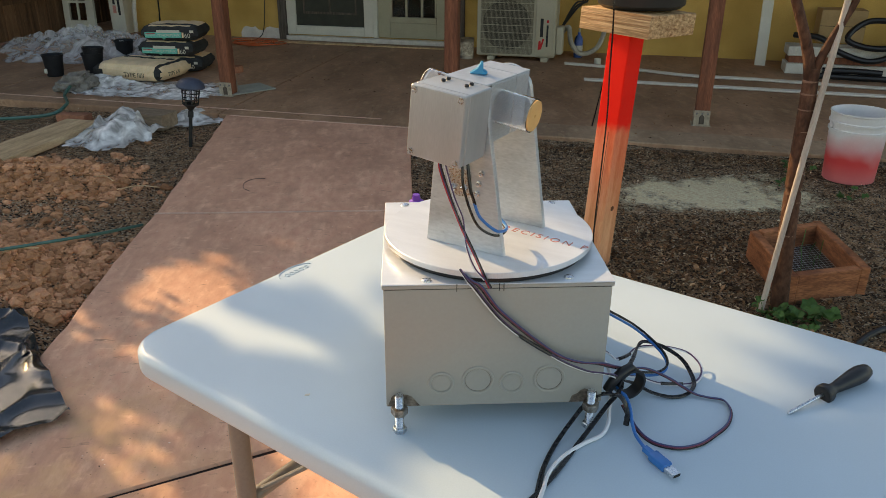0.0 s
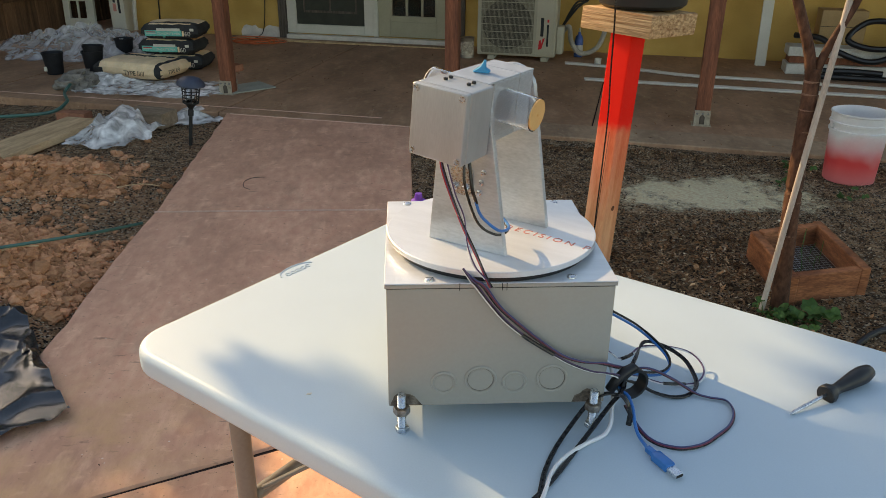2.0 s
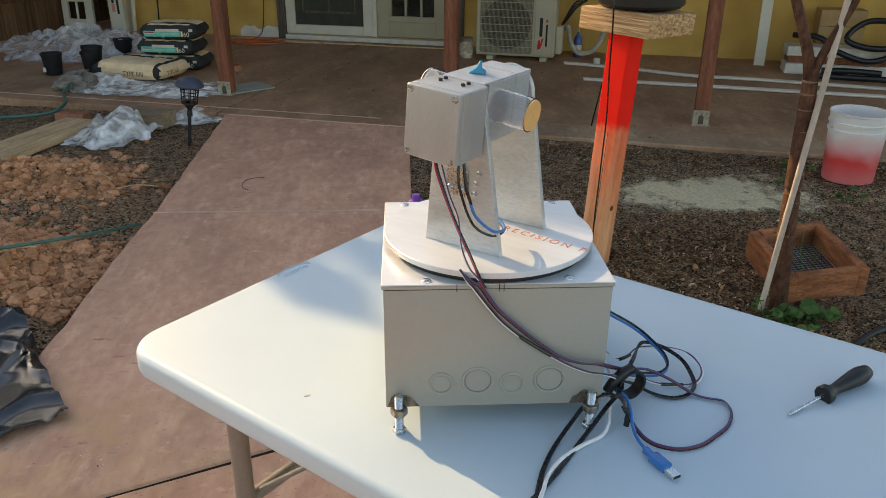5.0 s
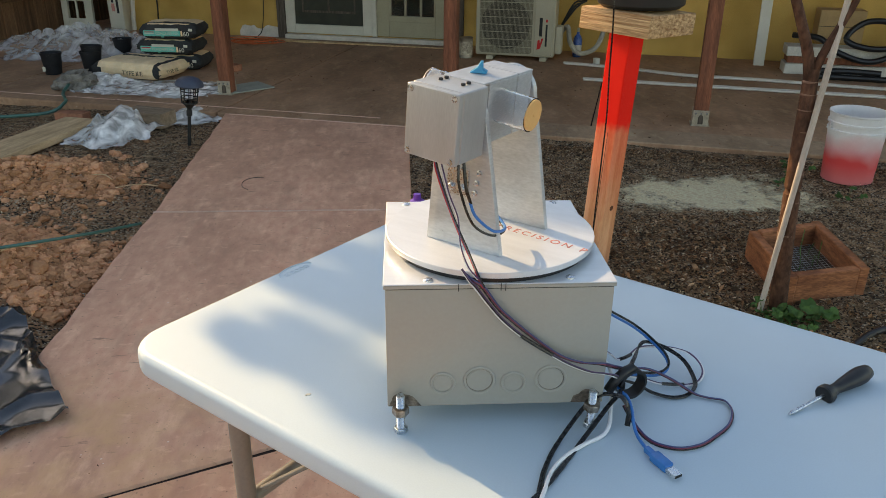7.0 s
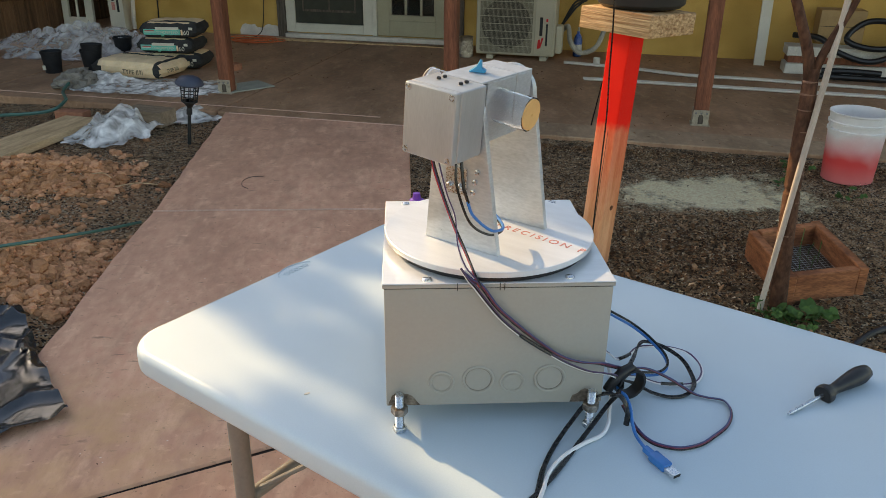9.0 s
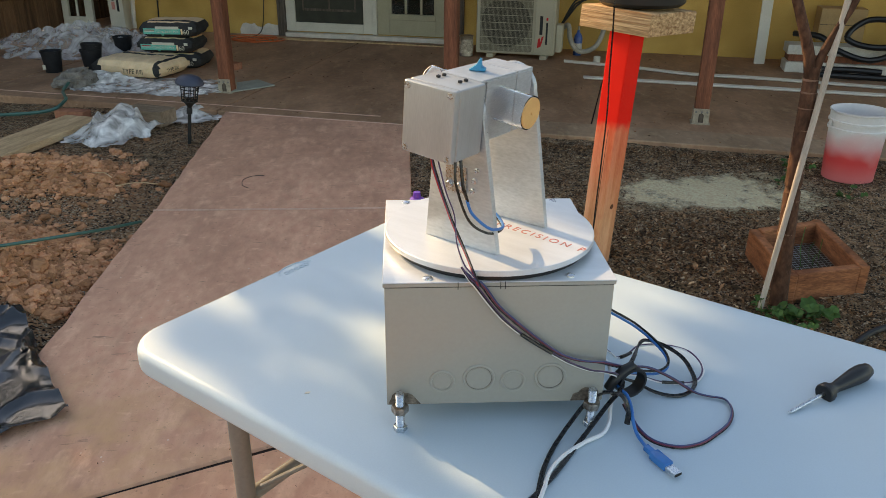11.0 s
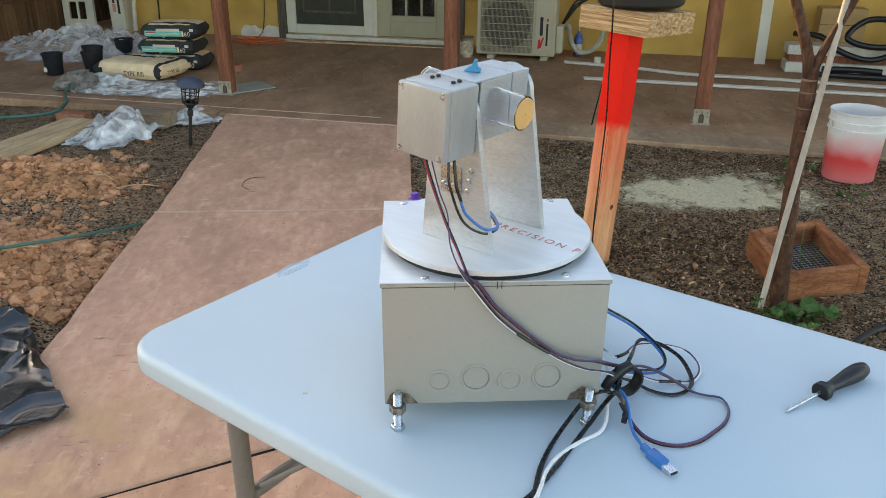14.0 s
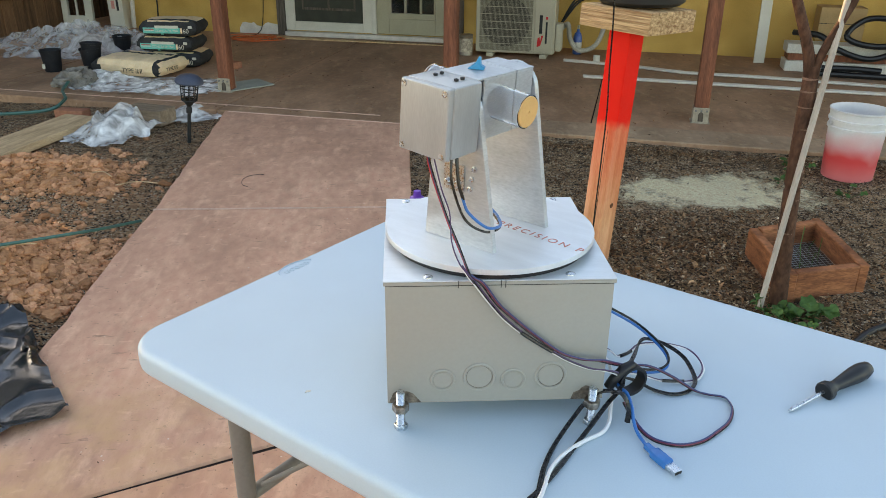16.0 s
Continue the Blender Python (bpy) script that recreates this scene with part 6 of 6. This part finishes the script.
    rnd = random.Random(41)
    bm, bc = bmesh.new(), bmesh.new()
    for k in range(26000):
        if k % 2:
            x, y = rnd.gauss(1.05, 0.40), rnd.gauss(1.95, 0.42)
        else:
            x, y = rnd.uniform(0.0, 3.2), rnd.uniform(1.1, 3.55)
            if k % 6 == 0:
                y = 3.66 - 0.295 * (x - 0.74) - abs(rnd.gauss(0, 0.06))
        if x < -0.03 or y < 0.9 or y > 3.72 - 0.295 * (x - 0.74) or (abs(x - 1.42) < 0.5 and abs(y - 2.77) < 0.26 and rnd.random() < 0.985) or (abs(x - 1.432) < 0.19 and abs(y - 1.89) < 0.24):
            continue
        s = min(0.022, 0.003 + abs(rnd.gauss(0, 0.0055)))
        e = Euler((rnd.gauss(0, 0.4), rnd.gauss(0, 0.4), rnd.uniform(0, 6.28))).to_matrix()
        z = bump_height(x, y) + 0.004 + 0.010 * rnd.random()
        tgt = bc if rnd.random() < 0.4 else bm
        wid = s * rnd.uniform(0.15, 0.55)
        pts = [(-s, 0, 0), (-s * 0.2, -wid, s * 0.25), (s, 0, 0), (-s * 0.2, wid, s * 0.25)]
        vs = [tgt.verts.new(Vector((x, y, z)) + e @ Vector(q)) for q in pts]
        tgt.faces.new((vs[0], vs[1], vs[2]))
        tgt.faces.new((vs[0], vs[2], vs[3]))
    for k in range(20000):
        x, y = (rnd.uniform(-2.6, -1.26), rnd.uniform(1.6, 4.4)) if k % 4 == 0 else (rnd.uniform(0.0, 3.2), rnd.uniform(1.1, 3.6))
        s = 0.0016 + 0.0075 * rnd.random() ** 2
        if x < -1.2 and bump_height(x, y) > 0.0 and k % 12:
            continue
        if ((x - 1.42) / 0.44) ** 2 + ((y - 2.80) / 0.24) ** 2 < 1 and k % 12:
            continue
        if k % 4 and y > 3.70 - 0.295 * (x - 0.74):
            continue
        cuboid_pts = [Vector((x, y, bump_height(x, y) + s * 0.4)) + Euler((rnd.random() * 3, rnd.random() * 3, rnd.random() * 3)).to_matrix() @ Vector(q) * s for q in ((1, 0, 0), (-0.6, 0.8, 0), (-0.6, -0.8, 0), (0, 0, 0.9))]
        v = [bc.verts.new(q) for q in cuboid_pts]
        for f in ((0, 1, 2), (0, 1, 3), (1, 2, 3), (2, 0, 3)):
            bc.faces.new([v[q] for q in f])
    part("dry_leaves", bm, M["dead_leaf"], lit, smooth=False)
    part("chips", bc, M["chip"], lit, smooth=False)
    crumbs = tagged(new("patio_debris"), "dead leaves and crumbs scattered on the patio", "leaf litter", kind="stuff")
    bd = bmesh.new()
    for k in range(700):
        q = at_house(rnd.uniform(-1.6, 3.6), rnd.uniform(0.1, 3.05)) if k % 4 else Vector((rnd.uniform(-1.2, -0.1), rnd.uniform(0.3, 4.3), 0))
        s = rnd.uniform(0.003, 0.016) if k % 4 else rnd.uniform(0.0015, 0.006)
        e = Euler((rnd.gauss(0, 0.3), rnd.gauss(0, 0.3), rnd.uniform(0, 6.28))).to_matrix()
        vs = [bd.verts.new(Vector((q.x, q.y, 0.004)) + e @ Vector(c)) for c in ((-s, 0, 0), (0, -s * 0.3, s * 0.2), (s, 0, 0), (0, s * 0.3, s * 0.2))]
        bd.faces.new((vs[0], vs[1], vs[2]))
        bd.faces.new((vs[0], vs[2], vs[3]))
    part("crumbs", bd, M["dead_leaf"], crumbs, smooth=False)


M["pole"] = mat("weathered_pale_pole", (0.52, 0.45, 0.38), 0.6, 0, 0.12, 12, 120, 0.3, 0.001, stretch=(3, 3, 0.5))
M["stem"] = mat("reddish_young_bark", (0.13, 0.064, 0.04), 0.75, 0, 0.3, 30, 90, 1.0, 0.006, (0.05, 0.024, 0.015), stretch=(1, 1, 0.5))
M["stem_ring"] = mat("pale_bark_scar", (0.24, 0.14, 0.10), 0.7, 0, 0.15, 30, 150)
right_side()


# ---- on the table ----
def flat_cable(parent, pts, cols, r=0.0014, name="wire"):
    """Wires laid side by side."""
    line = smooth_line(pts, 8)
    k = len(cols)
    for c, col in enumerate(cols):
        off = (c - (k - 1) / 2) * r * 1.9
        moved = []
        for i, p in enumerate(line):
            d = line[min(i + 1, len(line) - 1)] - line[max(i - 1, 0)]
            s = Vector((d.y, -d.x, 0))
            s = s.normalized() if s.length > 1e-5 else Vector((1, 0, 0))
            slope = abs(d.z) / max(1e-6, d.length)
            up_ = s.cross(d).normalized() if d.length > 1e-6 else Vector((0, 0, 1))
            moved.append(p + s * off * 0.6 * (1 - 0.5 * slope) + up_ * (abs(up_.z) / (up_.z or 1)) * off * (0.7 + 0.5 * slope))
        part(name, hose(bmesh.new(), moved, r, 0, 8), M[col], parent)


def cables():
    t = thing("cable_harness", pose(0, 0, 0), "bundle of thin coloured cables draped over the box", "cable bundle")
    flat_cable(t, [(-0.040, 0.004, 0.915), (-0.030, -0.005, 0.909), (-0.020, -0.006, 0.902), (-0.003, -0.005, 0.877), (0.017, -0.005, 0.857), (0.043, -0.005, 0.834), (0.069, -0.006, 0.815), (0.092, -0.008, 0.807), (0.117, -0.008, 0.804), (0.140, 0.02, 0.782), (0.165, 0.054, 0.757), (0.195, 0.060, 0.752), (0.224, 0.055, 0.740), (0.252, 0.046, 0.7245), (0.267, 0.038, 0.723), (0.286, 0.030, 0.723), (0.286, 0.007, 0.723), (0.272, -0.018, 0.723), (0.250, -0.037, 0.723), (0.228, -0.052, 0.723), (0.203, -0.058, 0.723), (0.182, -0.052, 0.723), (0.169, -0.041, 0.724), (0.162, -0.025, 0.726), (0.158, -0.009, 0.730), (0.151, 0.0, 0.742)], ["black_gloss", "maroon_wire", "blue_dim"], 0.0009)
    flat_cable(t, [(-0.043, 0.0, 0.921), (-0.034, -0.006, 0.909), (-0.028, -0.006, 0.902), (-0.013, -0.006, 0.881), (0.004, -0.006, 0.860), (0.026, -0.006, 0.840), (0.043, -0.006, 0.828), (0.060, -0.006, 0.816), (0.080, -0.007, 0.804), (0.103, -0.009, 0.795), (0.119, -0.012, 0.794), (0.133, -0.008, 0.788), (0.150, 0.03, 0.760)], ["white_wire", "black_gloss", "purple_wire"], 0.0008)
    part("shrink_sleeve", hose(bmesh.new(), [(0.024, -0.0075, 0.842), (0.042, -0.0075, 0.829), (0.060, -0.0075, 0.817)], 0.0023, 6, 8), M["black_gloss"], t, "black shrink sleeve")
    b = thing("blue_black_cable", pose(0, 0, 0), "twin blue and black cable looping behind the box", "cable")
    blue = [(0.127, 0.15, 0.805), (0.167, 0.127, 0.790), (0.193, 0.124, 0.775), (0.211, 0.107, 0.765), (0.224, 0.086, 0.755), (0.225, 0.070, 0.748), (0.215, 0.063, 0.742), (0.199, 0.066, 0.738), (0.177, 0.064, 0.742), (0.164, 0.056, 0.745)]
    part("blue_strand", hose(bmesh.new(), blue, 0.0017, 8, 10), M["blue_wire"], b)
    part("black_strand", hose(bmesh.new(), [(x + 0.001, y + 0.002, z + 0.003) for x, y, z in blue], 0.0016, 8, 10), M["black_gloss"], b)
    c = thing("white_black_cable", pose(0, 0, 0), "thin black and white cable looping on the table", "cable")
    white = [(0.127, 0.12, 0.765), (0.159, 0.099, 0.750), (0.170, 0.098, 0.742), (0.189, 0.111, 0.740), (0.204, 0.124, 0.742), (0.223, 0.126, 0.743), (0.250, 0.126, 0.740), (0.272, 0.120, 0.735), (0.281, 0.103, 0.730), (0.279, 0.085, 0.726), (0.266, 0.070, 0.7225), (0.247, 0.065, 0.7225), (0.219, 0.067, 0.724), (0.194, 0.072, 0.730), (0.168, 0.060, 0.742)]
    part("white_strand", hose(bmesh.new(), white, 0.0011, 8, 8), M["white_wire"], c)
    part("black_strand", hose(bmesh.new(), [(x - 0.0015, y + 0.001, z + 0.001) for x, y, z in white], 0.0011, 8, 8), M["purple_wire"], c)
    part("sleeve", hose(bmesh.new(), [(0.172, 0.0985, 0.7425), (0.181, 0.104, 0.742), (0.190, 0.112, 0.741)], 0.0023, 5, 8), M["black_gloss"], c)
    part("sleeve", hose(bmesh.new(), [(0.219, 0.067, 0.725), (0.233, 0.066, 0.7245), (0.247, 0.066, 0.724)], 0.0022, 5, 8), M["black_gloss"], c)
    d = thing("power_lead", pose(0, 0, 0), "black twin power lead looped and tied", "cable")
    for o in (0, 0.0028):
        part("strand", hose(bmesh.new(), [(0.167 + o, 0.058, 0.745), (0.188 + o, 0.096, 0.745), (0.205, 0.123 + o, 0.748), (0.216, 0.126 + o, 0.750), (0.234 + o, 0.115 + o, 0.748), (0.253 + o, 0.099, 0.740), (0.260 + o, 0.077, 0.730), (0.258 + o, 0.061, 0.724), (0.245, 0.047 - o, 0.7225), (0.225, 0.042 - o, 0.7225), (0.203, 0.050 - o, 0.724), (0.184, 0.061 - o, 0.730), (0.162, 0.052, 0.742)], 0.0015, 8, 8), M["black_gloss"], d)
        part("strand", hose(bmesh.new(), [(0.150, 0.02, 0.750), (0.143, 0.002 - o, 0.755), (0.134, 0.001 - o, 0.758), (0.124, 0.003 - o, 0.756), (0.108 + o, 0.0, 0.748), (0.088 + o, -0.016, 0.735), (0.061 + o, -0.048, 0.7225), (0.042 + o, -0.086, 0.7225), (0.032 + o, -0.116, 0.7225), (0.024 + o, -0.141, 0.7225), (0.010 + o, -0.176, 0.7225), (-0.01 + o, -0.215, 0.70), (-0.02 + o, -0.25, 0.60), (-0.02 + o, -0.26, 0.3)], 0.0015, 8, 8), M["black_gloss"], d)
        part("strand", hose(bmesh.new(), [(0.158, 0.03, 0.752), (0.148 + o, 0.014, 0.750), (0.130 + o, -0.002, 0.742), (0.107 + o, -0.025, 0.730), (0.082 + o, -0.054, 0.7225), (0.057 + o, -0.089, 0.7225), (0.034 + o, -0.118, 0.7225), (0.015 + o, -0.138, 0.7225), (-0.010 + o, -0.163, 0.7225), (-0.03 + o, -0.20, 0.705), (-0.04 + o, -0.24, 0.60), (-0.04 + o, -0.25, 0.3)], 0.0017, 8, 8), M["black_gloss"], d)
    part("tail", hose(bmesh.new(), [(0.136, 0.0, 0.756), (0.143, -0.008, 0.760), (0.149, -0.014, 0.753), (0.152, -0.017, 0.740), (0.151, -0.019, 0.727)], 0.0034, 8, 8, 0.55), M["black_gloss"], d)
    w = thing("white_lead", pose(0, 0, 0), "white round lead running over the table edge", "cable")
    part("lead", hose(bmesh.new(), [(0.130, 0.07, 0.770), (0.144, 0.050, 0.762), (0.142, 0.022, 0.745), (0.136, 0.002, 0.735), (0.131, -0.016, 0.728), (0.120, -0.031, 0.7232), (0.097, -0.045, 0.7232), (0.071, -0.065, 0.7232), (0.051, -0.089, 0.7232), (0.038, -0.118, 0.7232), (0.028, -0.138, 0.7232), (0.0, -0.175, 0.7232), (-0.02, -0.21, 0.70), (-0.02, -0.26, 0.5)], 0.0024, 8, 8), M["white_wire"], w)
    # hook-and-loop strap round the bundle
    s = thing("cable_strap", pose(0.166, 0.034, 0.751, 90, 0, 20), "black hook-and-loop strap round the cables", "strap")
    bm = bmesh.new()
    lathe(bm, [(0.0165, -0.008), (0.0195, -0.008), (0.0195, 0.008), (0.0165, 0.008), (0.0165, -0.008)], 28)
    part("loop", bm, M["black"], s)
    part("wrap", hose(bmesh.new(), [(-0.030, -0.004, 0.0), (-0.024, 0.008, 0.002), (-0.012, 0.017, 0.002), (0.002, 0.020, 0.0)], 0.0062, 6, 12), M["black"], s)
    # blue plug lead
    u = thing("usb_cable", pose(0, 0, 0), "translucent blue cable with a metal plug", "usb cable")
    part("lead", hose(bmesh.new(), [(0.150, 0.035, 0.750), (0.150, 0.018, 0.750), (0.156, 0.008, 0.748), (0.1575, -0.009, 0.742), (0.1565, -0.024, 0.733), (0.158, -0.038, 0.726), (0.1615, -0.060, 0.7258)], 0.0020, 8, 10), M["blue_wire"], u)
    ax = Vector((0.1819 - 0.1612, -0.1053 + 0.0607, 0)).normalized()
    m = Matrix.Translation((0.1610, -0.0595, 0.726)) @ pose(0, 0, 0, 0, 0, math.degrees(math.atan2(ax.y, ax.x)))
    part("plug_grip", cuboid(cuboid(bmesh.new(), 0.0, 0.014, -0.0034, 0.0034, -0.0034, 0.0034, 0.0012, 2, m), 0.0125, 0.037, -0.0062, 0.0062, -0.005, 0.0045, 0.0018, 2, m), M["blue_clear"], u)
    part("plug_shell", block(0.0365, 0.051, -0.0052, 0.0052, -0.003, 0.0018, 0.0004, 1, m), M["zinc"], u, "bright metal plug shell")
    part("plug_tongue", block(0.0508, 0.0513, -0.0045, 0.0045, -0.0022, 0.001, 0, 1, m), M["dark"], u)
    # wires that ride on the tracker
    local = pose(0, 0.12, LID, 0, 0, -43.3).inverted()
    up = lambda pts: [local @ Vector(p) for p in pts]
    flat_cable(tracker_thing, up([(-0.078, 0.036, 1.042), (-0.076, 0.034, 1.024), (-0.067, 0.028, 0.994), (-0.057, 0.018, 0.966), (-0.045, 0.008, 0.938), (-0.034, -0.004, 0.911), (-0.030, -0.007, 0.903)]), ["red_wire", "purple_wire", "black_gloss"], 0.0008, "riser_wire")
    flat_cable(tracker_thing, up([(-0.074, 0.037, 1.040), (-0.064, 0.028, 0.998), (-0.055, 0.020, 0.972), (-0.053, 0.008, 0.944), (-0.046, 0.001, 0.924), (-0.036, -0.005, 0.912)]), ["white_wire", "purple_wire"], 0.0008, "riser_wire")
    part("motor_lead", hose(bmesh.new(), up([(-0.053, 0.04, 1.04), (-0.053, 0.035, 1.026), (-0.052, 0.030, 1.002), (-0.038, 0.028, 0.963), (-0.015, 0.035, 0.945), (0.003, 0.055, 0.941), (0.004, 0.075, 0.942), (-0.005, 0.100, 0.948)]), 0.0015, 8, 8), M["black_gloss"], tracker_thing)
    part("motor_lead", hose(bmesh.new(), up([(-0.047, 0.04, 1.04), (-0.047, 0.035, 1.026), (-0.045, 0.030, 1.002), (-0.040, 0.029, 0.985)]), 0.0019, 8, 8), M["black_gloss"], tracker_thing)
    part("motor_lead", hose(bmesh.new(), up([(-0.041, 0.029, 0.987), (-0.034, 0.028, 0.970), (-0.013, 0.035, 0.950), (0.004, 0.055, 0.944), (0.004, 0.080, 0.945), (-0.004, 0.100, 0.950)]), 0.0017, 8, 8), M["blue_wire"], tracker_thing)


M["blue_dim"] = mat("dull_blue_wire_sheath", (0.045, 0.06, 0.17), 0.4, 0, 0.05)
M["blue_clear"] = mat("translucent_blue_plastic", (0.012, 0.16, 0.46), 0.2, 0, 0.1)
cables()


def table_things():
    tip, end = Vector((0.3526, 0.001, 0.7225)), Vector((0.494, 0.0765, 0.7335))
    d = (end - tip)
    s = thing("screwdriver", Matrix.Translation(tip) @ d.to_track_quat("Z", "Y").to_matrix().to_4x4(), "black-handled screwdriver lying on the table", "screwdriver")
    n = d.length
    part("shaft", lathe(bmesh.new(), [(0, 0), (0.0010, 0.0), (0.0024, 0.006), (0.0024, n * 0.44), (0, n * 0.44)], 14), M["zinc"], s, "bright steel shaft")
    a = n * 0.40
    bm = bmesh.new()
    lathe(bm, [(0, a), (0.0112, a), (0.0122, a + 0.0015), (0.0122, a + 0.009), (0.0078, a + 0.016), (0.0070, a + 0.024), (0.0090, a + 0.042), (0.0112, a + 0.062), (0.0116, a + 0.076), (0.0092, a + 0.088), (0.004, a + 0.094), (0, a + 0.0945)], 12)
    part("handle", bm, M["black"], s)
    bt = thing("purple_bottle", pose(-0.084, 0.30, 0.72), "clear bottle with purple cap behind the box", "bottle")
    part("bottle_body", lathe(bmesh.new(), [(0, 0), (0.018, 0), (0.02, 0.003), (0.02, 0.13), (0.010, 0.15), (0.010, 0.156), (0, 0.156)], 20), M["tube"], bt)
    part("cap", lathe(bmesh.new(), [(0, 0.1565), (0.0105, 0.1565), (0.0105, 0.168), (0.006, 0.170), (0.005, 0.178), (0, 0.179)], 18), M["purple"], bt, "purple screw cap")
    sp = thing("paper_scrap", pose(-0.228, 0.065, 0.7202, 0, 0, 20), "tiny white scrap on the tabletop", "scrap")
    part("scrap", prism(bmesh.new(), [(0, 0), (0.006, -0.001), (0.008, 0.002), (0.002, 0.003)], 0, 0.0006), M["white"], sp)


table_things()


def pot_on_post():
    top = Matrix.Translation((0.735, 2.045, 0.957))
    p = thing("black_pot", top, "black textured pot standing on the cap block", "plant pot")
    part("pot_wall", lathe(bmesh.new(), [(0, 0), (0.135, 0), (0.15, 0.012), (0.153, 0.065), (0.145, 0.065), (0.14, 0.02), (0, 0.02)], 36), M["black"], p)
    w = thing("post_wire", pose(0, 0, 0), "thin black wire hanging down the red post", "wire")
    part("wire", hose(bmesh.new(), [(0.588, 1.860, 1.024), (0.592, 1.860, 0.953), (0.605, 1.900, 0.885), (0.622, 1.955, 0.732), (0.629, 1.962, 0.589), (0.625, 1.965, 0.375), (0.620, 1.968, 0.148), (0.627, 1.970, -0.021), (0.60, 1.965, -0.02)], 0.0028, 8, 6), M["black_gloss"], w)


pot_on_post()


# ---- motions ----
def motions():
    turn = [(0, -34.6), (1, -35.4), (2, -35.7), (3, -36.0), (4, -36.6), (6.5, -38.2), (8, -39.2), (9, -39.6), (11.5, -40.6), (12.5, -41.4), (13.5, -41.9), (14.5, -42.4), (15.5, -43.0), (16, -43.3)]
    walk(tracker_thing, [(t, pose(0, 0.12, LID, 0, 0, a)) for t, a in turn])
    walk(tracker_head, [(t, pose(0, 0, PIVOT - LID, 0, a, 0)) for t, a in ((0, 5.4), (4, 4.8), (8, 4.4), (12, 4.1), (16, 3.9))])

    # crown and sprays slide past the fixed sun in place of its sinking
    for t_ob, gain in ((tree_crown, 1.0), (tree_spray, 1.0)):
        rows = [(0, 0, 0), (4, 0.26, -0.2), (9, 0.60, -0.45), (12, 0.78, -0.62), (12.8, 0.90, -0.98), (13.8, 1.05, -1.75), (16, 1.1, -1.85)]
        walk(t_ob, [(t, Matrix.Translation(-(SUN_R * a + SUN_U * b) * gain)) for t, a, b in rows])
    # the two added leaf masses shift to time the shade on path and table
    walk(tree_bough, [(t, Matrix.Translation(SUN_U * u)) for t, u in ((0, -0.96), (1, -0.74), (2, -0.50), (3, -0.25), (4, 0.0), (9, 0.02), (16, 0.03))])
    walk(tree_dip, [(t, Matrix.Translation(SUN_U * u)) for t, u in ((0, 0.0), (2, 0.02), (3, -0.13), (4, -0.30), (8, -0.30), (9, -0.20), (11.4, -0.04), (12, 0.0), (12.8, 0.03), (16, 0.04))])


motions()
